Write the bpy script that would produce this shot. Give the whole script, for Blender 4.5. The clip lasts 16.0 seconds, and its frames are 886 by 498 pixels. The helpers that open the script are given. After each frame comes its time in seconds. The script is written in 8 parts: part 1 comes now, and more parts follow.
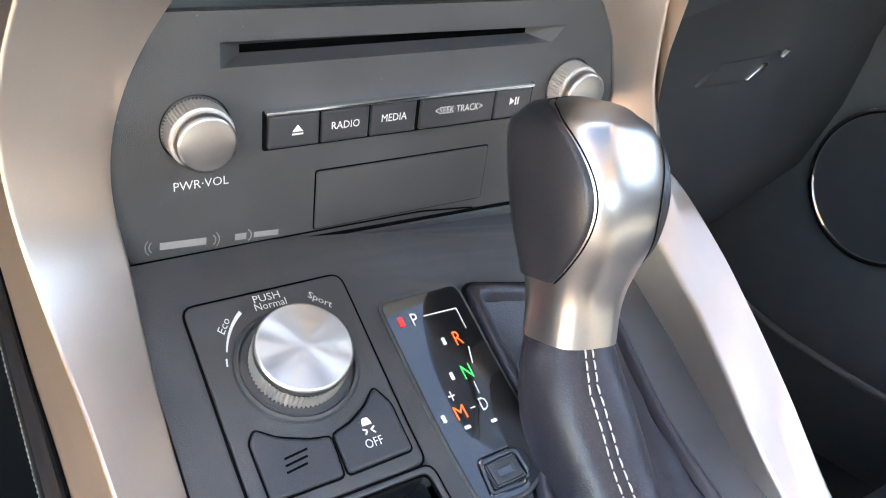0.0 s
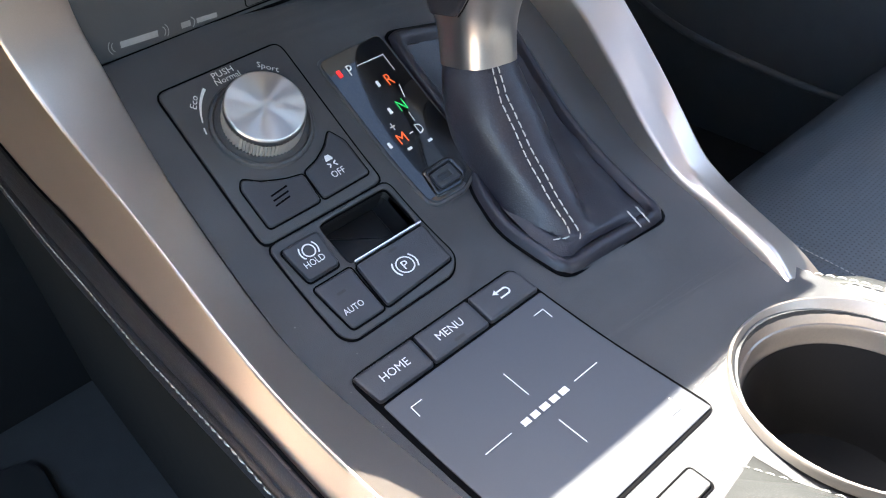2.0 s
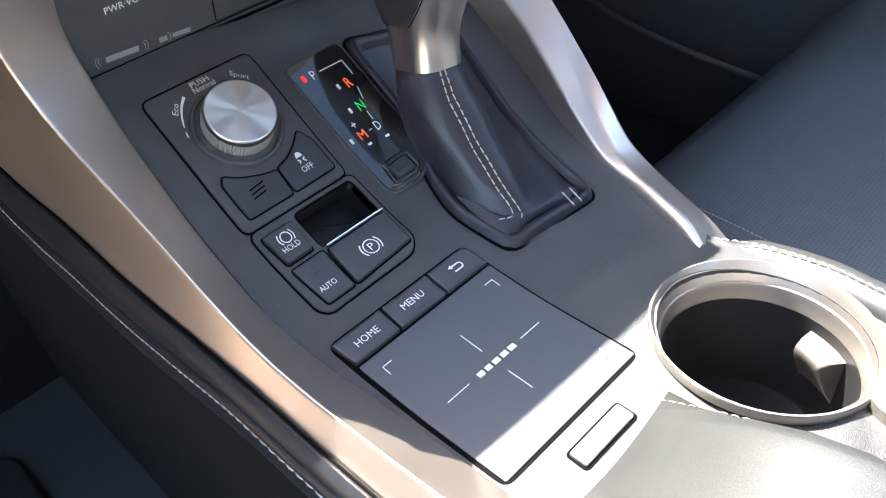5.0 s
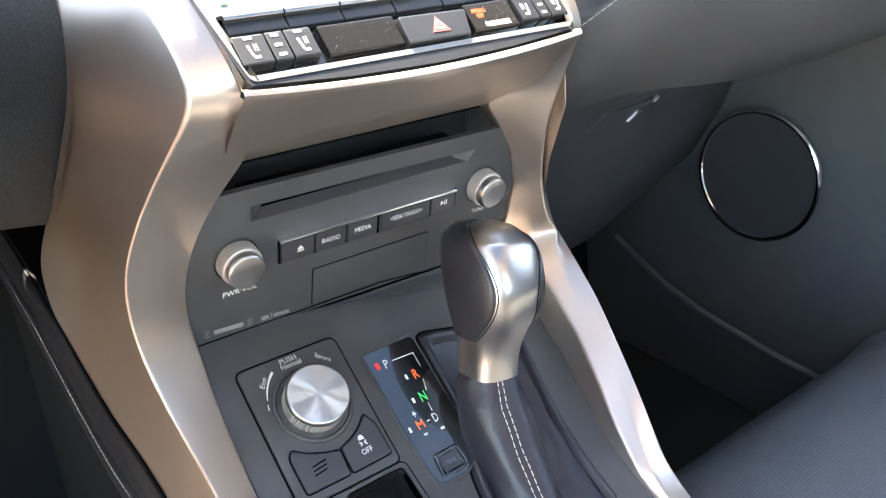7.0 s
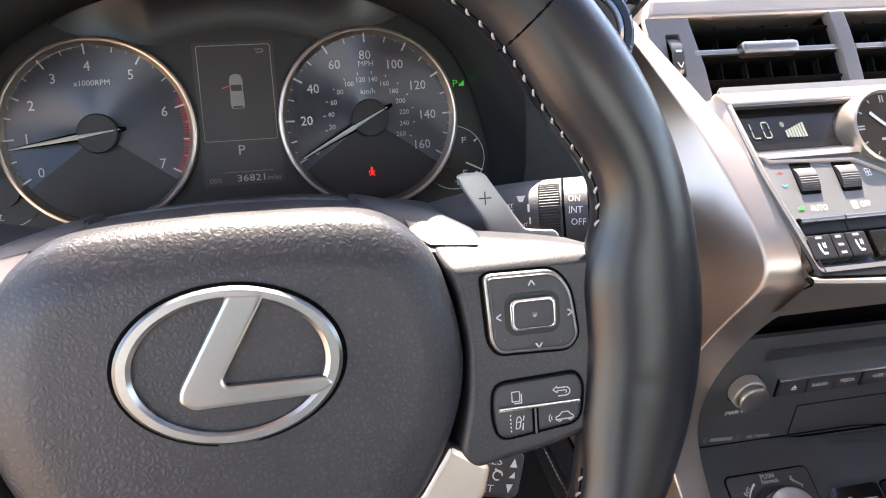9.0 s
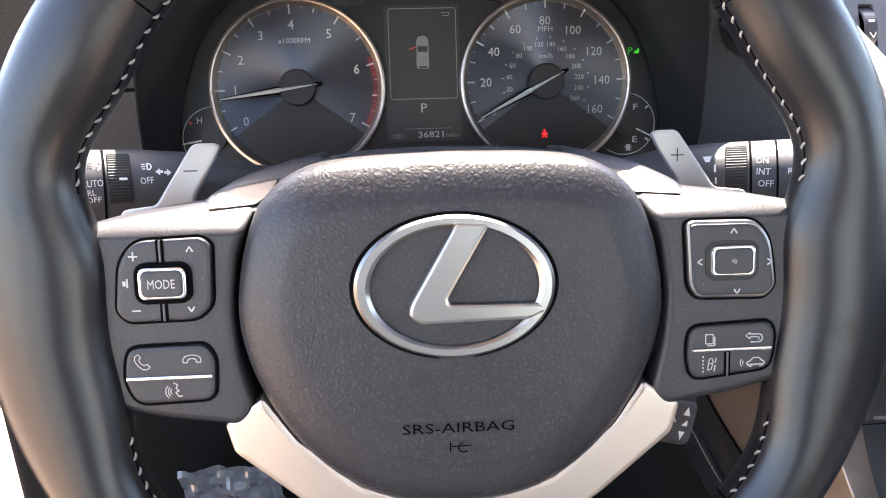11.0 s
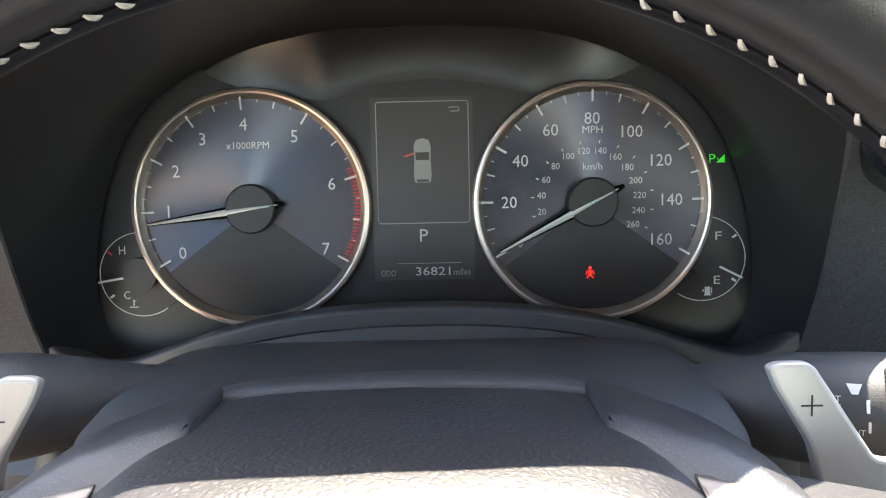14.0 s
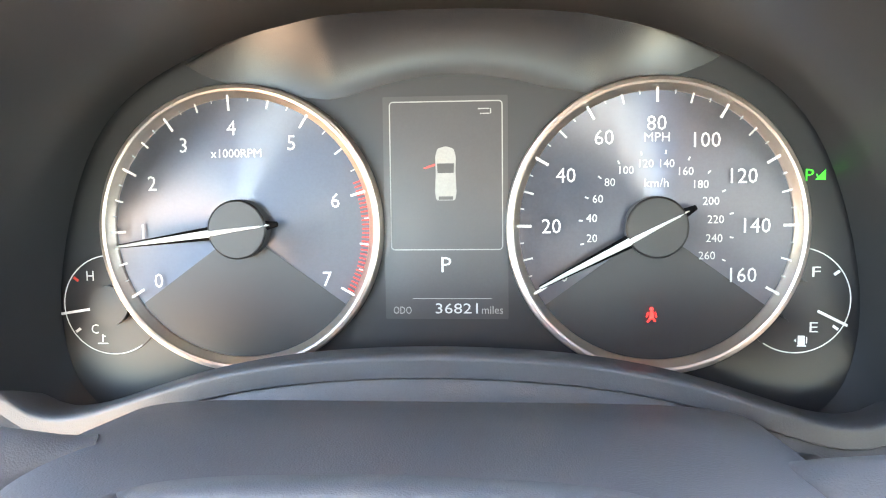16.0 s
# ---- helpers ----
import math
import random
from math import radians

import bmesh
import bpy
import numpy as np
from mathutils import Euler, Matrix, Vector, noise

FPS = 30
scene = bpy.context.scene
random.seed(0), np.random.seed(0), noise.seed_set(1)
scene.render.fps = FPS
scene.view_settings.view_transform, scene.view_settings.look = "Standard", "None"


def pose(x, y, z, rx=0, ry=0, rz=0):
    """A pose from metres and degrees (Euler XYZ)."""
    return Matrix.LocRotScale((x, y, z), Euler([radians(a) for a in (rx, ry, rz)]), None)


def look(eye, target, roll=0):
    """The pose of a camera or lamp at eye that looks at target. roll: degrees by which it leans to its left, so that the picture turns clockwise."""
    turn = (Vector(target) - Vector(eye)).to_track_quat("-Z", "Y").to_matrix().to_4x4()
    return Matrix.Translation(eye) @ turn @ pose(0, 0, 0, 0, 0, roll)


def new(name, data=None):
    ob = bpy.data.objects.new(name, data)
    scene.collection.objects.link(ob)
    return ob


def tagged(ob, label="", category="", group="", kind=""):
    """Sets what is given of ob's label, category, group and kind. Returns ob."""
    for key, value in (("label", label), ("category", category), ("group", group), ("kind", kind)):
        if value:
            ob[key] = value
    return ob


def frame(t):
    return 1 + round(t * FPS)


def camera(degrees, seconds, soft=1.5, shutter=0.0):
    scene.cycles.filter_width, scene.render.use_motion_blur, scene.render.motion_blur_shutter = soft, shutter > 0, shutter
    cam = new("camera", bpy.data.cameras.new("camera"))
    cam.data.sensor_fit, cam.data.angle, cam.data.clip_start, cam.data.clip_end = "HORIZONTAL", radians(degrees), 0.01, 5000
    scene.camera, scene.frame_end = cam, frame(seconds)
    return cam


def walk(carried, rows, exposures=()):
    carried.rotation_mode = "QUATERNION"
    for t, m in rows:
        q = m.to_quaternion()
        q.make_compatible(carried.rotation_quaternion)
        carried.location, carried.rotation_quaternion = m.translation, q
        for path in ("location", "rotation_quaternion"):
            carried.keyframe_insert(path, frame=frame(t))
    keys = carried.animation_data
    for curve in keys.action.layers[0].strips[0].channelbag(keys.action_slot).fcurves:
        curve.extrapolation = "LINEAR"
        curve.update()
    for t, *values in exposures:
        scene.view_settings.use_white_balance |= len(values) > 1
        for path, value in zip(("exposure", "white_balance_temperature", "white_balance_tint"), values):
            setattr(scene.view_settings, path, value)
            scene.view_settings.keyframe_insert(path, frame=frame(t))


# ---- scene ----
from mathutils.geometry import tessellate_polygon

cam = camera(57.9, 16.0, 1.1)
PATH = [
    (0, (0.235, -0.141, 0.932), (1.24, 1.41, 0.169), 1.1),
    (0.5, (0.236, -0.142, 0.935), (1.248, 1.401, 0.164), 1.1),
    (1, (0.235, -0.143, 0.935), (1.249, 1.386, 0.14), 1.3),
    (1.5, (0.21, -0.175, 0.932), (1.18, 1.238, -0.098), -0.4),
    (2, (0.201, -0.195, 0.954), (1.116, 1.051, -0.316), -7.7),
    (2.5, (0.189, -0.213, 0.977), (1.137, 0.954, -0.342), -9.7),
    (3, (0.181, -0.221, 0.984), (1.142, 0.923, -0.346), -8.9),
    (5.5, (0.175, -0.225, 0.984), (1.172, 0.934, -0.306), -6.2),
    (6, (0.176, -0.23, 1.005), (1.24, 1.031, -0.126), -3.8),
    (6.5, (0.168, -0.231, 1.023), (1.25, 1.109, 0.006), -1.3),
    (7, (0.169, -0.232, 1.053), (1.255, 1.195, 0.167), -0.7),
    (7.5, (0.169, -0.228, 1.077), (1.258, 1.267, 0.316), 0.5),
    (8, (0.135, -0.239, 1.102), (1.101, 1.375, 0.421), 0.7),
    (8.5, (0.077, -0.257, 1.125), (0.788, 1.481, 0.437), 0.5),
    (9, (0.022, -0.278, 1.136), (0.412, 1.556, 0.439), -1.1),
    (9.5, (-0.014, -0.293, 1.133), (0.172, 1.568, 0.425), -1.8),
    (12, (-0.022, -0.303, 1.129), (0.082, 1.551, 0.387), -0.8),
    (12.5, (-0.02, -0.303, 1.129), (0.088, 1.552, 0.389), -0.6),
    (13, (-0.016, -0.271, 1.133), (0.093, 1.586, 0.398), -0.5),
    (13.5, (-0.011, -0.201, 1.154), (0.094, 1.668, 0.449), -0.3),
    (14, (0.015, -0.125, 1.149), (-0.005, 1.755, 0.468), -1.4),
    (14.5, (0.022, -0.082, 1.14), (-0.118, 1.801, 0.479), -2.2),
    (15, (0.023, -0.057, 1.132), (-0.133, 1.829, 0.484), -1.9),
    (15.5, (0.027, -0.049, 1.134), (-0.13, 1.83, 0.468), -2.0),
    (16, (0.027, -0.049, 1.13), (-0.131, 1.838, 0.485), -1.8),
]
EXPOSURES = [(0.0, 4.95, 7600, 9), (1.0, 4.90, 7400, 8), (1.5, 4.82, 7000, 7), (2.0, 4.05, 6800, 7), (3.0, 3.85, 6700, 7), (5.5, 3.95, 6700, 7), (6.0, 4.45, 6800, 7), (6.5, 5.00, 7200, 7), (7.0, 4.62, 7500, 8), (8.0, 3.55, 7600, 8), (9.0, 3.48, 7400, 15), (9.5, 3.72, 7300, 18), (12.0, 3.50, 7200, 15), (13.0, 3.66, 7200, 15), (13.5, 3.85, 7500, 10), (14.0, 3.88, 7600, 8), (14.5, 4.45, 7000, 8), (15.0, 5.25, 7500, 8), (16.0, 5.85, 7800, 9)]
walk(cam, [(t, look(eye, target, roll)) for t, eye, target, roll in PATH], EXPOSURES)

# ---- light: clear sky, high sun ahead of the windscreen ----
SUN_UP, SUN_TURN = 57.5, 9.0
world = bpy.data.worlds.new("sky")
scene.world = world
world.use_nodes = True
wn, wl = world.node_tree.nodes, world.node_tree.links
wn.clear()
sky = wn.new("ShaderNodeTexSky")
sky.sky_type, sky.sun_disc = "NISHITA", False
sky.sun_elevation, sky.sun_rotation = radians(SUN_UP), radians(-SUN_TURN)
bg = wn.new("ShaderNodeBackground")
bg.inputs["Strength"].default_value = 0.13
out = wn.new("ShaderNodeOutputWorld")
wl.new(sky.outputs[0], bg.inputs[0])
wl.new(bg.outputs[0], out.inputs[0])
sun = new("sun", bpy.data.lights.new("sun", "SUN"))
sun.data.energy, sun.data.angle, sun.data.color = 3.4, radians(0.5), (1.0, 0.95, 0.88)
sun.matrix_world = pose(0, 3, 4, -(90 - SUN_UP), 0, -SUN_TURN)


# ---- materials ----
def mat(name, colour, rough=0.5, metal=0.0, grain=0.0, scale=900.0, spots=0.12, coat=0.0, spec=0.5, kind="noise", aniso=0.0, glow=None, dust=0.0, even=False):
    """A node material: base colour with two scales of variation, fine relief, gloss."""
    m = bpy.data.materials.new(name)
    m.use_nodes = True
    n, l = m.node_tree.nodes, m.node_tree.links
    p = n["Principled BSDF"]
    p.inputs["Roughness"].default_value = rough
    p.inputs["Metallic"].default_value = metal
    p.inputs["Coat Weight"].default_value = coat
    p.inputs["Specular IOR Level"].default_value = spec
    geo = n.new("ShaderNodeTexCoord")
    big = n.new("ShaderNodeTexNoise")
    big.inputs["Scale"].default_value, big.inputs["Detail"].default_value = 35.0, 4.0
    fine = n.new("ShaderNodeTexNoise")
    fine.inputs["Scale"].default_value, fine.inputs["Detail"].default_value = scale, 2.0
    l.new(geo.outputs["Object"], big.inputs["Vector"])
    l.new(geo.outputs["Object"], fine.inputs["Vector"])
    add = n.new("ShaderNodeMath")
    add.operation = "ADD"
    l.new(big.outputs["Fac"], add.inputs[0])
    l.new(fine.outputs["Fac"], add.inputs[1])
    ramp = n.new("ShaderNodeMapRange")
    ramp.inputs["From Min"].default_value, ramp.inputs["From Max"].default_value = 0.6, 1.4
    ramp.inputs["To Min"].default_value, ramp.inputs["To Max"].default_value = 1 - spots, 1 + spots
    l.new(add.outputs[0], ramp.inputs["Value"])
    mul = n.new("ShaderNodeVectorMath")
    mul.operation = "SCALE"
    mul.inputs[0].default_value = colour
    l.new(ramp.outputs[0], mul.inputs["Scale"])
    l.new(mul.outputs[0], p.inputs["Base Color"])
    if dust:
        # sparse pale specks of dust, thicker in patches
        vd = n.new("ShaderNodeTexVoronoi")
        vd.inputs["Scale"].default_value = 260.0
        l.new(geo.outputs["Object"], vd.inputs["Vector"])
        near = n.new("ShaderNodeMapRange")
        near.inputs["From Min"].default_value, near.inputs["From Max"].default_value = 0.09, 0.03
        l.new(vd.outputs["Distance"], near.inputs["Value"])
        rare = n.new("ShaderNodeSeparateColor")
        l.new(vd.outputs["Color"], rare.inputs[0])
        pick = n.new("ShaderNodeMapRange")
        pick.inputs["From Min"].default_value, pick.inputs["From Max"].default_value = 0.80, 1.0
        l.new(rare.outputs[0], pick.inputs["Value"])
        both = n.new("ShaderNodeMath")
        both.operation = "MULTIPLY"
        l.new(near.outputs[0], both.inputs[0])
        l.new(pick.outputs[0], both.inputs[1])
        amt = n.new("ShaderNodeMath")
        amt.operation = "MULTIPLY"
        amt.inputs[1].default_value = dust
        l.new(both.outputs[0], amt.inputs[0])
        mixd = n.new("ShaderNodeMix")
        mixd.data_type = "RGBA"
        l.new(amt.outputs[0], mixd.inputs["Factor"])
        l.new(mul.outputs[0], mixd.inputs[6])
        mixd.inputs[7].default_value = (0.45, 0.43, 0.40, 1)
        l.new(mixd.outputs[2], p.inputs["Base Color"])
    rr = n.new("ShaderNodeMapRange")
    rr.inputs["To Min"].default_value, rr.inputs["To Max"].default_value = rough * (1.0 if even else 0.9), min(1.0, rough * (1.0 if even else 1.1))
    l.new(big.outputs["Fac"], rr.inputs["Value"])
    l.new(rr.outputs[0], p.inputs["Roughness"])
    if grain:
        bump = n.new("ShaderNodeBump")
        bump.inputs["Strength"].default_value = grain
        bump.inputs["Distance"].default_value = 0.0004
        if kind == "leather":
            vor = n.new("ShaderNodeTexVoronoi")
            vor.feature = "DISTANCE_TO_EDGE"
            vor.inputs["Scale"].default_value = scale
            soft = n.new("ShaderNodeTexNoise")
            soft.inputs["Scale"].default_value, soft.inputs["Detail"].default_value = scale * 0.45, 3.0
            l.new(geo.outputs["Object"], soft.inputs["Vector"])
            warp = n.new("ShaderNodeVectorMath")
            warp.operation = "MULTIPLY_ADD"
            warp.inputs[1].default_value = (1.6 / scale, 1.6 / scale, 1.6 / scale)
            l.new(soft.outputs["Color"], warp.inputs[0])
            l.new(geo.outputs["Object"], warp.inputs[2])
            l.new(warp.outputs[0], vor.inputs["Vector"])
            cut = n.new("ShaderNodeMapRange")
            cut.interpolation_type = "SMOOTHSTEP"
            cut.inputs["From Max"].default_value = 0.45
            l.new(vor.outputs["Distance"], cut.inputs["Value"])
            lump = n.new("ShaderNodeMath")
            lump.operation = "MULTIPLY_ADD"
            lump.inputs[1].default_value = 1.4
            l.new(soft.outputs["Fac"], lump.inputs[0])
            l.new(cut.outputs[0], lump.inputs[2])
            l.new(lump.outputs[0], bump.inputs["Height"])
            # grain creases darkened in the base colour, in place of their shade
            dull = n.new("ShaderNodeMapRange")
            dull.inputs["To Min"].default_value = 0.62
            l.new(cut.outputs[0], dull.inputs["Value"])
            crease_shade = n.new("ShaderNodeVectorMath")
            crease_shade.operation = "SCALE"
            l.new(p.inputs["Base Color"].links[0].from_socket, crease_shade.inputs[0])
            l.new(dull.outputs[0], crease_shade.inputs["Scale"])
            l.new(crease_shade.outputs[0], p.inputs["Base Color"])
        elif kind == "holes":
            vor = n.new("ShaderNodeTexVoronoi")
            vor.inputs["Scale"].default_value = scale
            vor.voronoi_dimensions = "2D"
            vor.inputs["Randomness"].default_value = 0.0
            l.new(geo.outputs["Object"], vor.inputs["Vector"])
            cut = n.new("ShaderNodeMapRange")
            cut.inputs["From Min"].default_value, cut.inputs["From Max"].default_value = 0.14, 0.26
            l.new(vor.outputs["Distance"], cut.inputs["Value"])
            l.new(cut.outputs[0], bump.inputs["Height"])
            # shade inside the holes, likewise put into the base colour
            dark = n.new("ShaderNodeMapRange")
            dark.inputs["To Min"].default_value = 0.5
            l.new(cut.outputs[0], dark.inputs["Value"])
            hole_shade = n.new("ShaderNodeVectorMath")
            hole_shade.operation = "SCALE"
            l.new(mul.outputs[0], hole_shade.inputs[0])
            l.new(dark.outputs[0], hole_shade.inputs["Scale"])
            l.new(hole_shade.outputs[0], p.inputs["Base Color"])
        else:
            l.new(fine.outputs["Fac"], bump.inputs["Height"])
        l.new(bump.outputs[0], p.inputs["Normal"])
    if aniso:
        p.inputs["Anisotropic"].default_value = aniso
        tan = n.new("ShaderNodeTangent")
        tan.direction_type, tan.axis = "RADIAL", "Z"
        l.new(tan.outputs[0], p.inputs["Tangent"])
    if glow:
        p.inputs["Emission Color"].default_value = (*colour, 1)
        p.inputs["Emission Strength"].default_value = glow
    return m


PLASTIC = mat("black_grained_plastic", (0.054, 0.055, 0.059), 0.50, grain=0.35, scale=1600)
DOORPLASTIC = mat("dark_grey_door_plastic", (0.125, 0.128, 0.131), 0.5, grain=0.35, scale=1500)
CONSOLE = mat("satin_black_console", (0.039, 0.040, 0.043), 0.42, spec=0.66, grain=0.8, scale=3600, spots=0.40, dust=0.5)
BUTTON = mat("matt_black_button", (0.033, 0.034, 0.039), 0.36, spec=0.5, grain=0.4, scale=2200, spots=0.25, dust=0.5)
# near-black of joints; also laid where shade falls in vents and round emblem
GAP = mat("dark_joint_and_shade", (0.003, 0.003, 0.0035), 0.9, spec=0.05)
LEATHER = mat("black_leather", (0.060, 0.063, 0.068), 0.60, spec=0.30, grain=0.18, scale=700, kind="leather")
SMOOTHLEATHER = mat("smooth_black_leather", (0.023, 0.023, 0.028), 0.33, spec=0.50, grain=0.20, scale=1300, kind="leather", dust=0.15)
SPOKESKIN = mat("fine_spoke_skin", (0.036, 0.036, 0.042), 0.42, grain=0.10, scale=700, kind="leather", dust=0.2)
HUBSKIN = mat("grained_hub_skin", (0.036, 0.036, 0.042), 0.42, grain=0.30, scale=430, kind="leather", dust=0.2)
RIMLEATHER = mat("polished_rim_leather", (0.014, 0.014, 0.017), 0.29, spec=0.55, grain=0.08, scale=1500, kind="leather", dust=0.1)
SEAT = mat("perforated_seat_leather", (0.100, 0.112, 0.122), 0.5, grain=0.25, scale=340, kind="holes")
BOOTLEATHER = mat("soft_dark_leather", (0.024, 0.022, 0.031), 0.36, spec=0.45, grain=0.22, scale=900, kind="leather", dust=0.12)
LINING = mat("satin_hood_lining", (0.019, 0.019, 0.020), 0.37, spec=0.42, spots=0.0, even=True)
CUPMETAL = mat("pale_bronze_metal", (0.33, 0.30, 0.275), 0.42, metal=0.85, spots=0.06)
TABMETAL = mat("satin_spoke_metal", (0.20, 0.175, 0.152), 0.42, metal=0.9, spots=0.04)
SILVER = mat("satin_silver_trim", (0.63, 0.54, 0.47), 0.36, metal=0.95, spots=0.05, scale=2500)
BRUSHED = mat("spun_aluminium", (0.58, 0.57, 0.55), 0.42, metal=1.0, spots=0.0, aniso=1.0)
KNOBMETAL = mat("satin_nickel", (0.40, 0.385, 0.37), 0.30, metal=1.0, spots=0.04)
KNURL = mat("bright_knurled_metal", (0.70, 0.66, 0.63), 0.40, metal=0.75, spots=0.05)
HOLLOW = mat("dull_black_hollow", (0.014, 0.014, 0.015), 0.38, spec=0.3)
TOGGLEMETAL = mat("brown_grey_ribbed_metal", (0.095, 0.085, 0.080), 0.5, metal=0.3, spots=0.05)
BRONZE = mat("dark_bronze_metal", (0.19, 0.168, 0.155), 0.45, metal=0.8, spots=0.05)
CHEEK = mat("grey_satin_cheek", (0.17, 0.17, 0.175), 0.42, metal=0.5, spots=0.05)
DARKSILVER = mat("dark_satin_trim", (0.10, 0.10, 0.105), 0.45, metal=0.4, spots=0.05)
CHROME = mat("chrome", (0.82, 0.82, 0.82), 0.12, metal=1.0, spots=0.02)
GLOSS = mat("gloss_black", (0.008, 0.008, 0.009), 0.06, coat=1.0, spec=1.0)
SMOKED = mat("smoked_display_window", (0.010, 0.009, 0.008), 0.20, spec=0.25, even=True)
ICONPRINT = mat("pale_grey_print", (0.46, 0.46, 0.45), 0.6)
PRINT = mat("white_print", (0.72, 0.72, 0.70), 0.6)
GREYPRINT = mat("grey_print", (0.24, 0.24, 0.24), 0.6)
DARKPRINT = mat("dark_print", (0.03, 0.03, 0.03), 0.6)
REDPRINT = mat("red_print", (0.6, 0.05, 0.04), 0.6)
BLUEPRINT = mat("blue_print", (0.05, 0.25, 0.6), 0.6)
DULLTHREAD = mat("grey_thread", (0.33, 0.32, 0.30), 0.75, grain=0.3, scale=3000)
THREAD = mat("pale_thread", (0.40, 0.385, 0.35), 0.75, grain=0.3, scale=3000)
PADDLE = mat("grey_metallic_paddle", (0.50, 0.48, 0.45), 0.42, metal=0.55, spots=0.03)
FELT = mat("black_felt", (0.012, 0.012, 0.012), 0.95, spec=0.05, grain=0.6, scale=900)
CARPET = mat("dark_carpet", (0.040, 0.041, 0.042), 0.95, spec=0.1, grain=0.9, scale=700)
DIAL = mat("brushed_dial_face", (0.135, 0.142, 0.165), 0.44, metal=0.95, spots=0.05, aniso=1.0)
CLUSTERBLACK = mat("satin_cluster_black", (0.012, 0.012, 0.013), 0.38, spec=0.40, spots=0.0, even=True)
CLUSTERSATIN = mat("polished_cluster_black", (0.012, 0.012, 0.013), 0.26, spec=0.45, spots=0.0, even=True)
RUBBER = mat("black_rubber", (0.012, 0.012, 0.012), 0.6, grain=0.2)
ROOFCLOTH = mat("grey_headliner", (0.60, 0.58, 0.55), 0.95, grain=0.4, scale=900)
PAINT = mat("grey_car_paint", (0.25, 0.25, 0.26), 0.3, metal=0.4, coat=0.8)
TARMAC = mat("warm_paving", (0.36, 0.25, 0.17), 0.9, grain=0.6, scale=60, spots=0.3)
LAMPRED = mat("red_indicator", (1.0, 0.015, 0.015), 0.4, glow=0.15)
LAMPORANGE = mat("orange_letter", (1.0, 0.13, 0.03), 0.4, glow=0.035)
LAMPGREEN = mat("green_letter", (0.03, 0.75, 0.16), 0.4, glow=0.018)
LAMPLIME = mat("green_lamp", (0.02, 0.9, 0.05), 0.4, glow=0.011)
LIT = mat("lit_white", (0.54, 0.56, 0.55), 0.5, glow=0.0048)
PALELIT = mat("pale_lit_grey", (0.36, 0.37, 0.36), 0.5, glow=0.004)
DIMLIT = mat("dim_lit_grey", (0.20, 0.20, 0.19), 0.5, glow=0.003)
DIGIT = mat("pale_green_segments", (0.48, 0.47, 0.33), 0.5, glow=0.018)
SCREEN = mat("dark_screen", (0.022, 0.021, 0.022), 0.30)


# ---- building helpers ----
def finish(name, verts, faces, material, parent=None, label="", sharp=38, smooth=True):
    me = bpy.data.meshes.new(name)
    me.from_pydata([tuple(v) for v in verts], [], faces)
    me.materials.append(material)
    if smooth:
        me.polygons.foreach_set("use_smooth", [True] * len(me.polygons))
        me.set_sharp_from_angle(angle=radians(sharp))
    me.update()
    ob = new(name, me)
    if parent is not None:
        ob.parent = parent
        ob.matrix_parent_inverse = Matrix.Translation(-parent.location) if parent.type == "EMPTY" else parent.matrix_basis.inverted()
    if label:
        ob["label"] = label
    return ob


def part(name, bm, material, parent=None, label="", sharp=38):
    bmesh.ops.recalc_face_normals(bm, faces=bm.faces)
    verts = [v.co.copy() for v in bm.verts]
    bm.verts.index_update()
    faces = [[v.index for v in f.verts] for f in bm.faces]
    bm.free()
    return finish(name, verts, faces, material, parent, label, sharp)


def thing(name, at, label, category, group="", kind=""):
    ob = new(name)
    ob.location = at
    ob.empty_display_size = 0.01
    return tagged(ob, label, category, group, kind)


def rrect(cx, cy, w, h, r=0.002, n=4):
    """Rounded rectangle, anticlockwise."""
    r = min(r, w / 2.01, h / 2.01)
    out = []
    for sx, sy, a0 in ((1, -1, -90), (1, 1, 0), (-1, 1, 90), (-1, -1, 180)):
        for k in range(n + 1):
            a = radians(a0 + 90 * k / n)
            out.append((cx + sx * (w / 2 - r) + r * math.cos(a), cy + sy * (h / 2 - r) + r * math.sin(a)))
    return out


def rounded(points, r=0.002, n=3):
    """A polygon with its corners rounded."""
    out = []
    k = len(points)
    for i in range(k):
        p, a, b = (Vector(points[j % k]) for j in (i, i - 1, i + 1))
        da, db = a - p, b - p
        q = min(r, da.length * 0.45, db.length * 0.45)
        s, e = p + da.normalized() * q, p + db.normalized() * q
        for j in range(n + 1):
            t = j / n
            out.append(tuple(s.lerp(p, t).lerp(p.lerp(e, t), t)))
    return out


def circle(cx, cy, r, n=40, a0=0, a1=360):
    full = abs(a1 - a0) >= 360
    k = n if full else n + 1
    return [(cx + r * math.cos(radians(a0 + (a1 - a0) * i / n)), cy + r * math.sin(radians(a0 + (a1 - a0) * i / n))) for i in range(k)]


def ccw(loop):
    area = sum(a[0] * b[1] - b[0] * a[1] for a, b in zip(loop, loop[1:] + loop[:1]))
    return list(loop) if area > 0 else list(loop)[::-1]


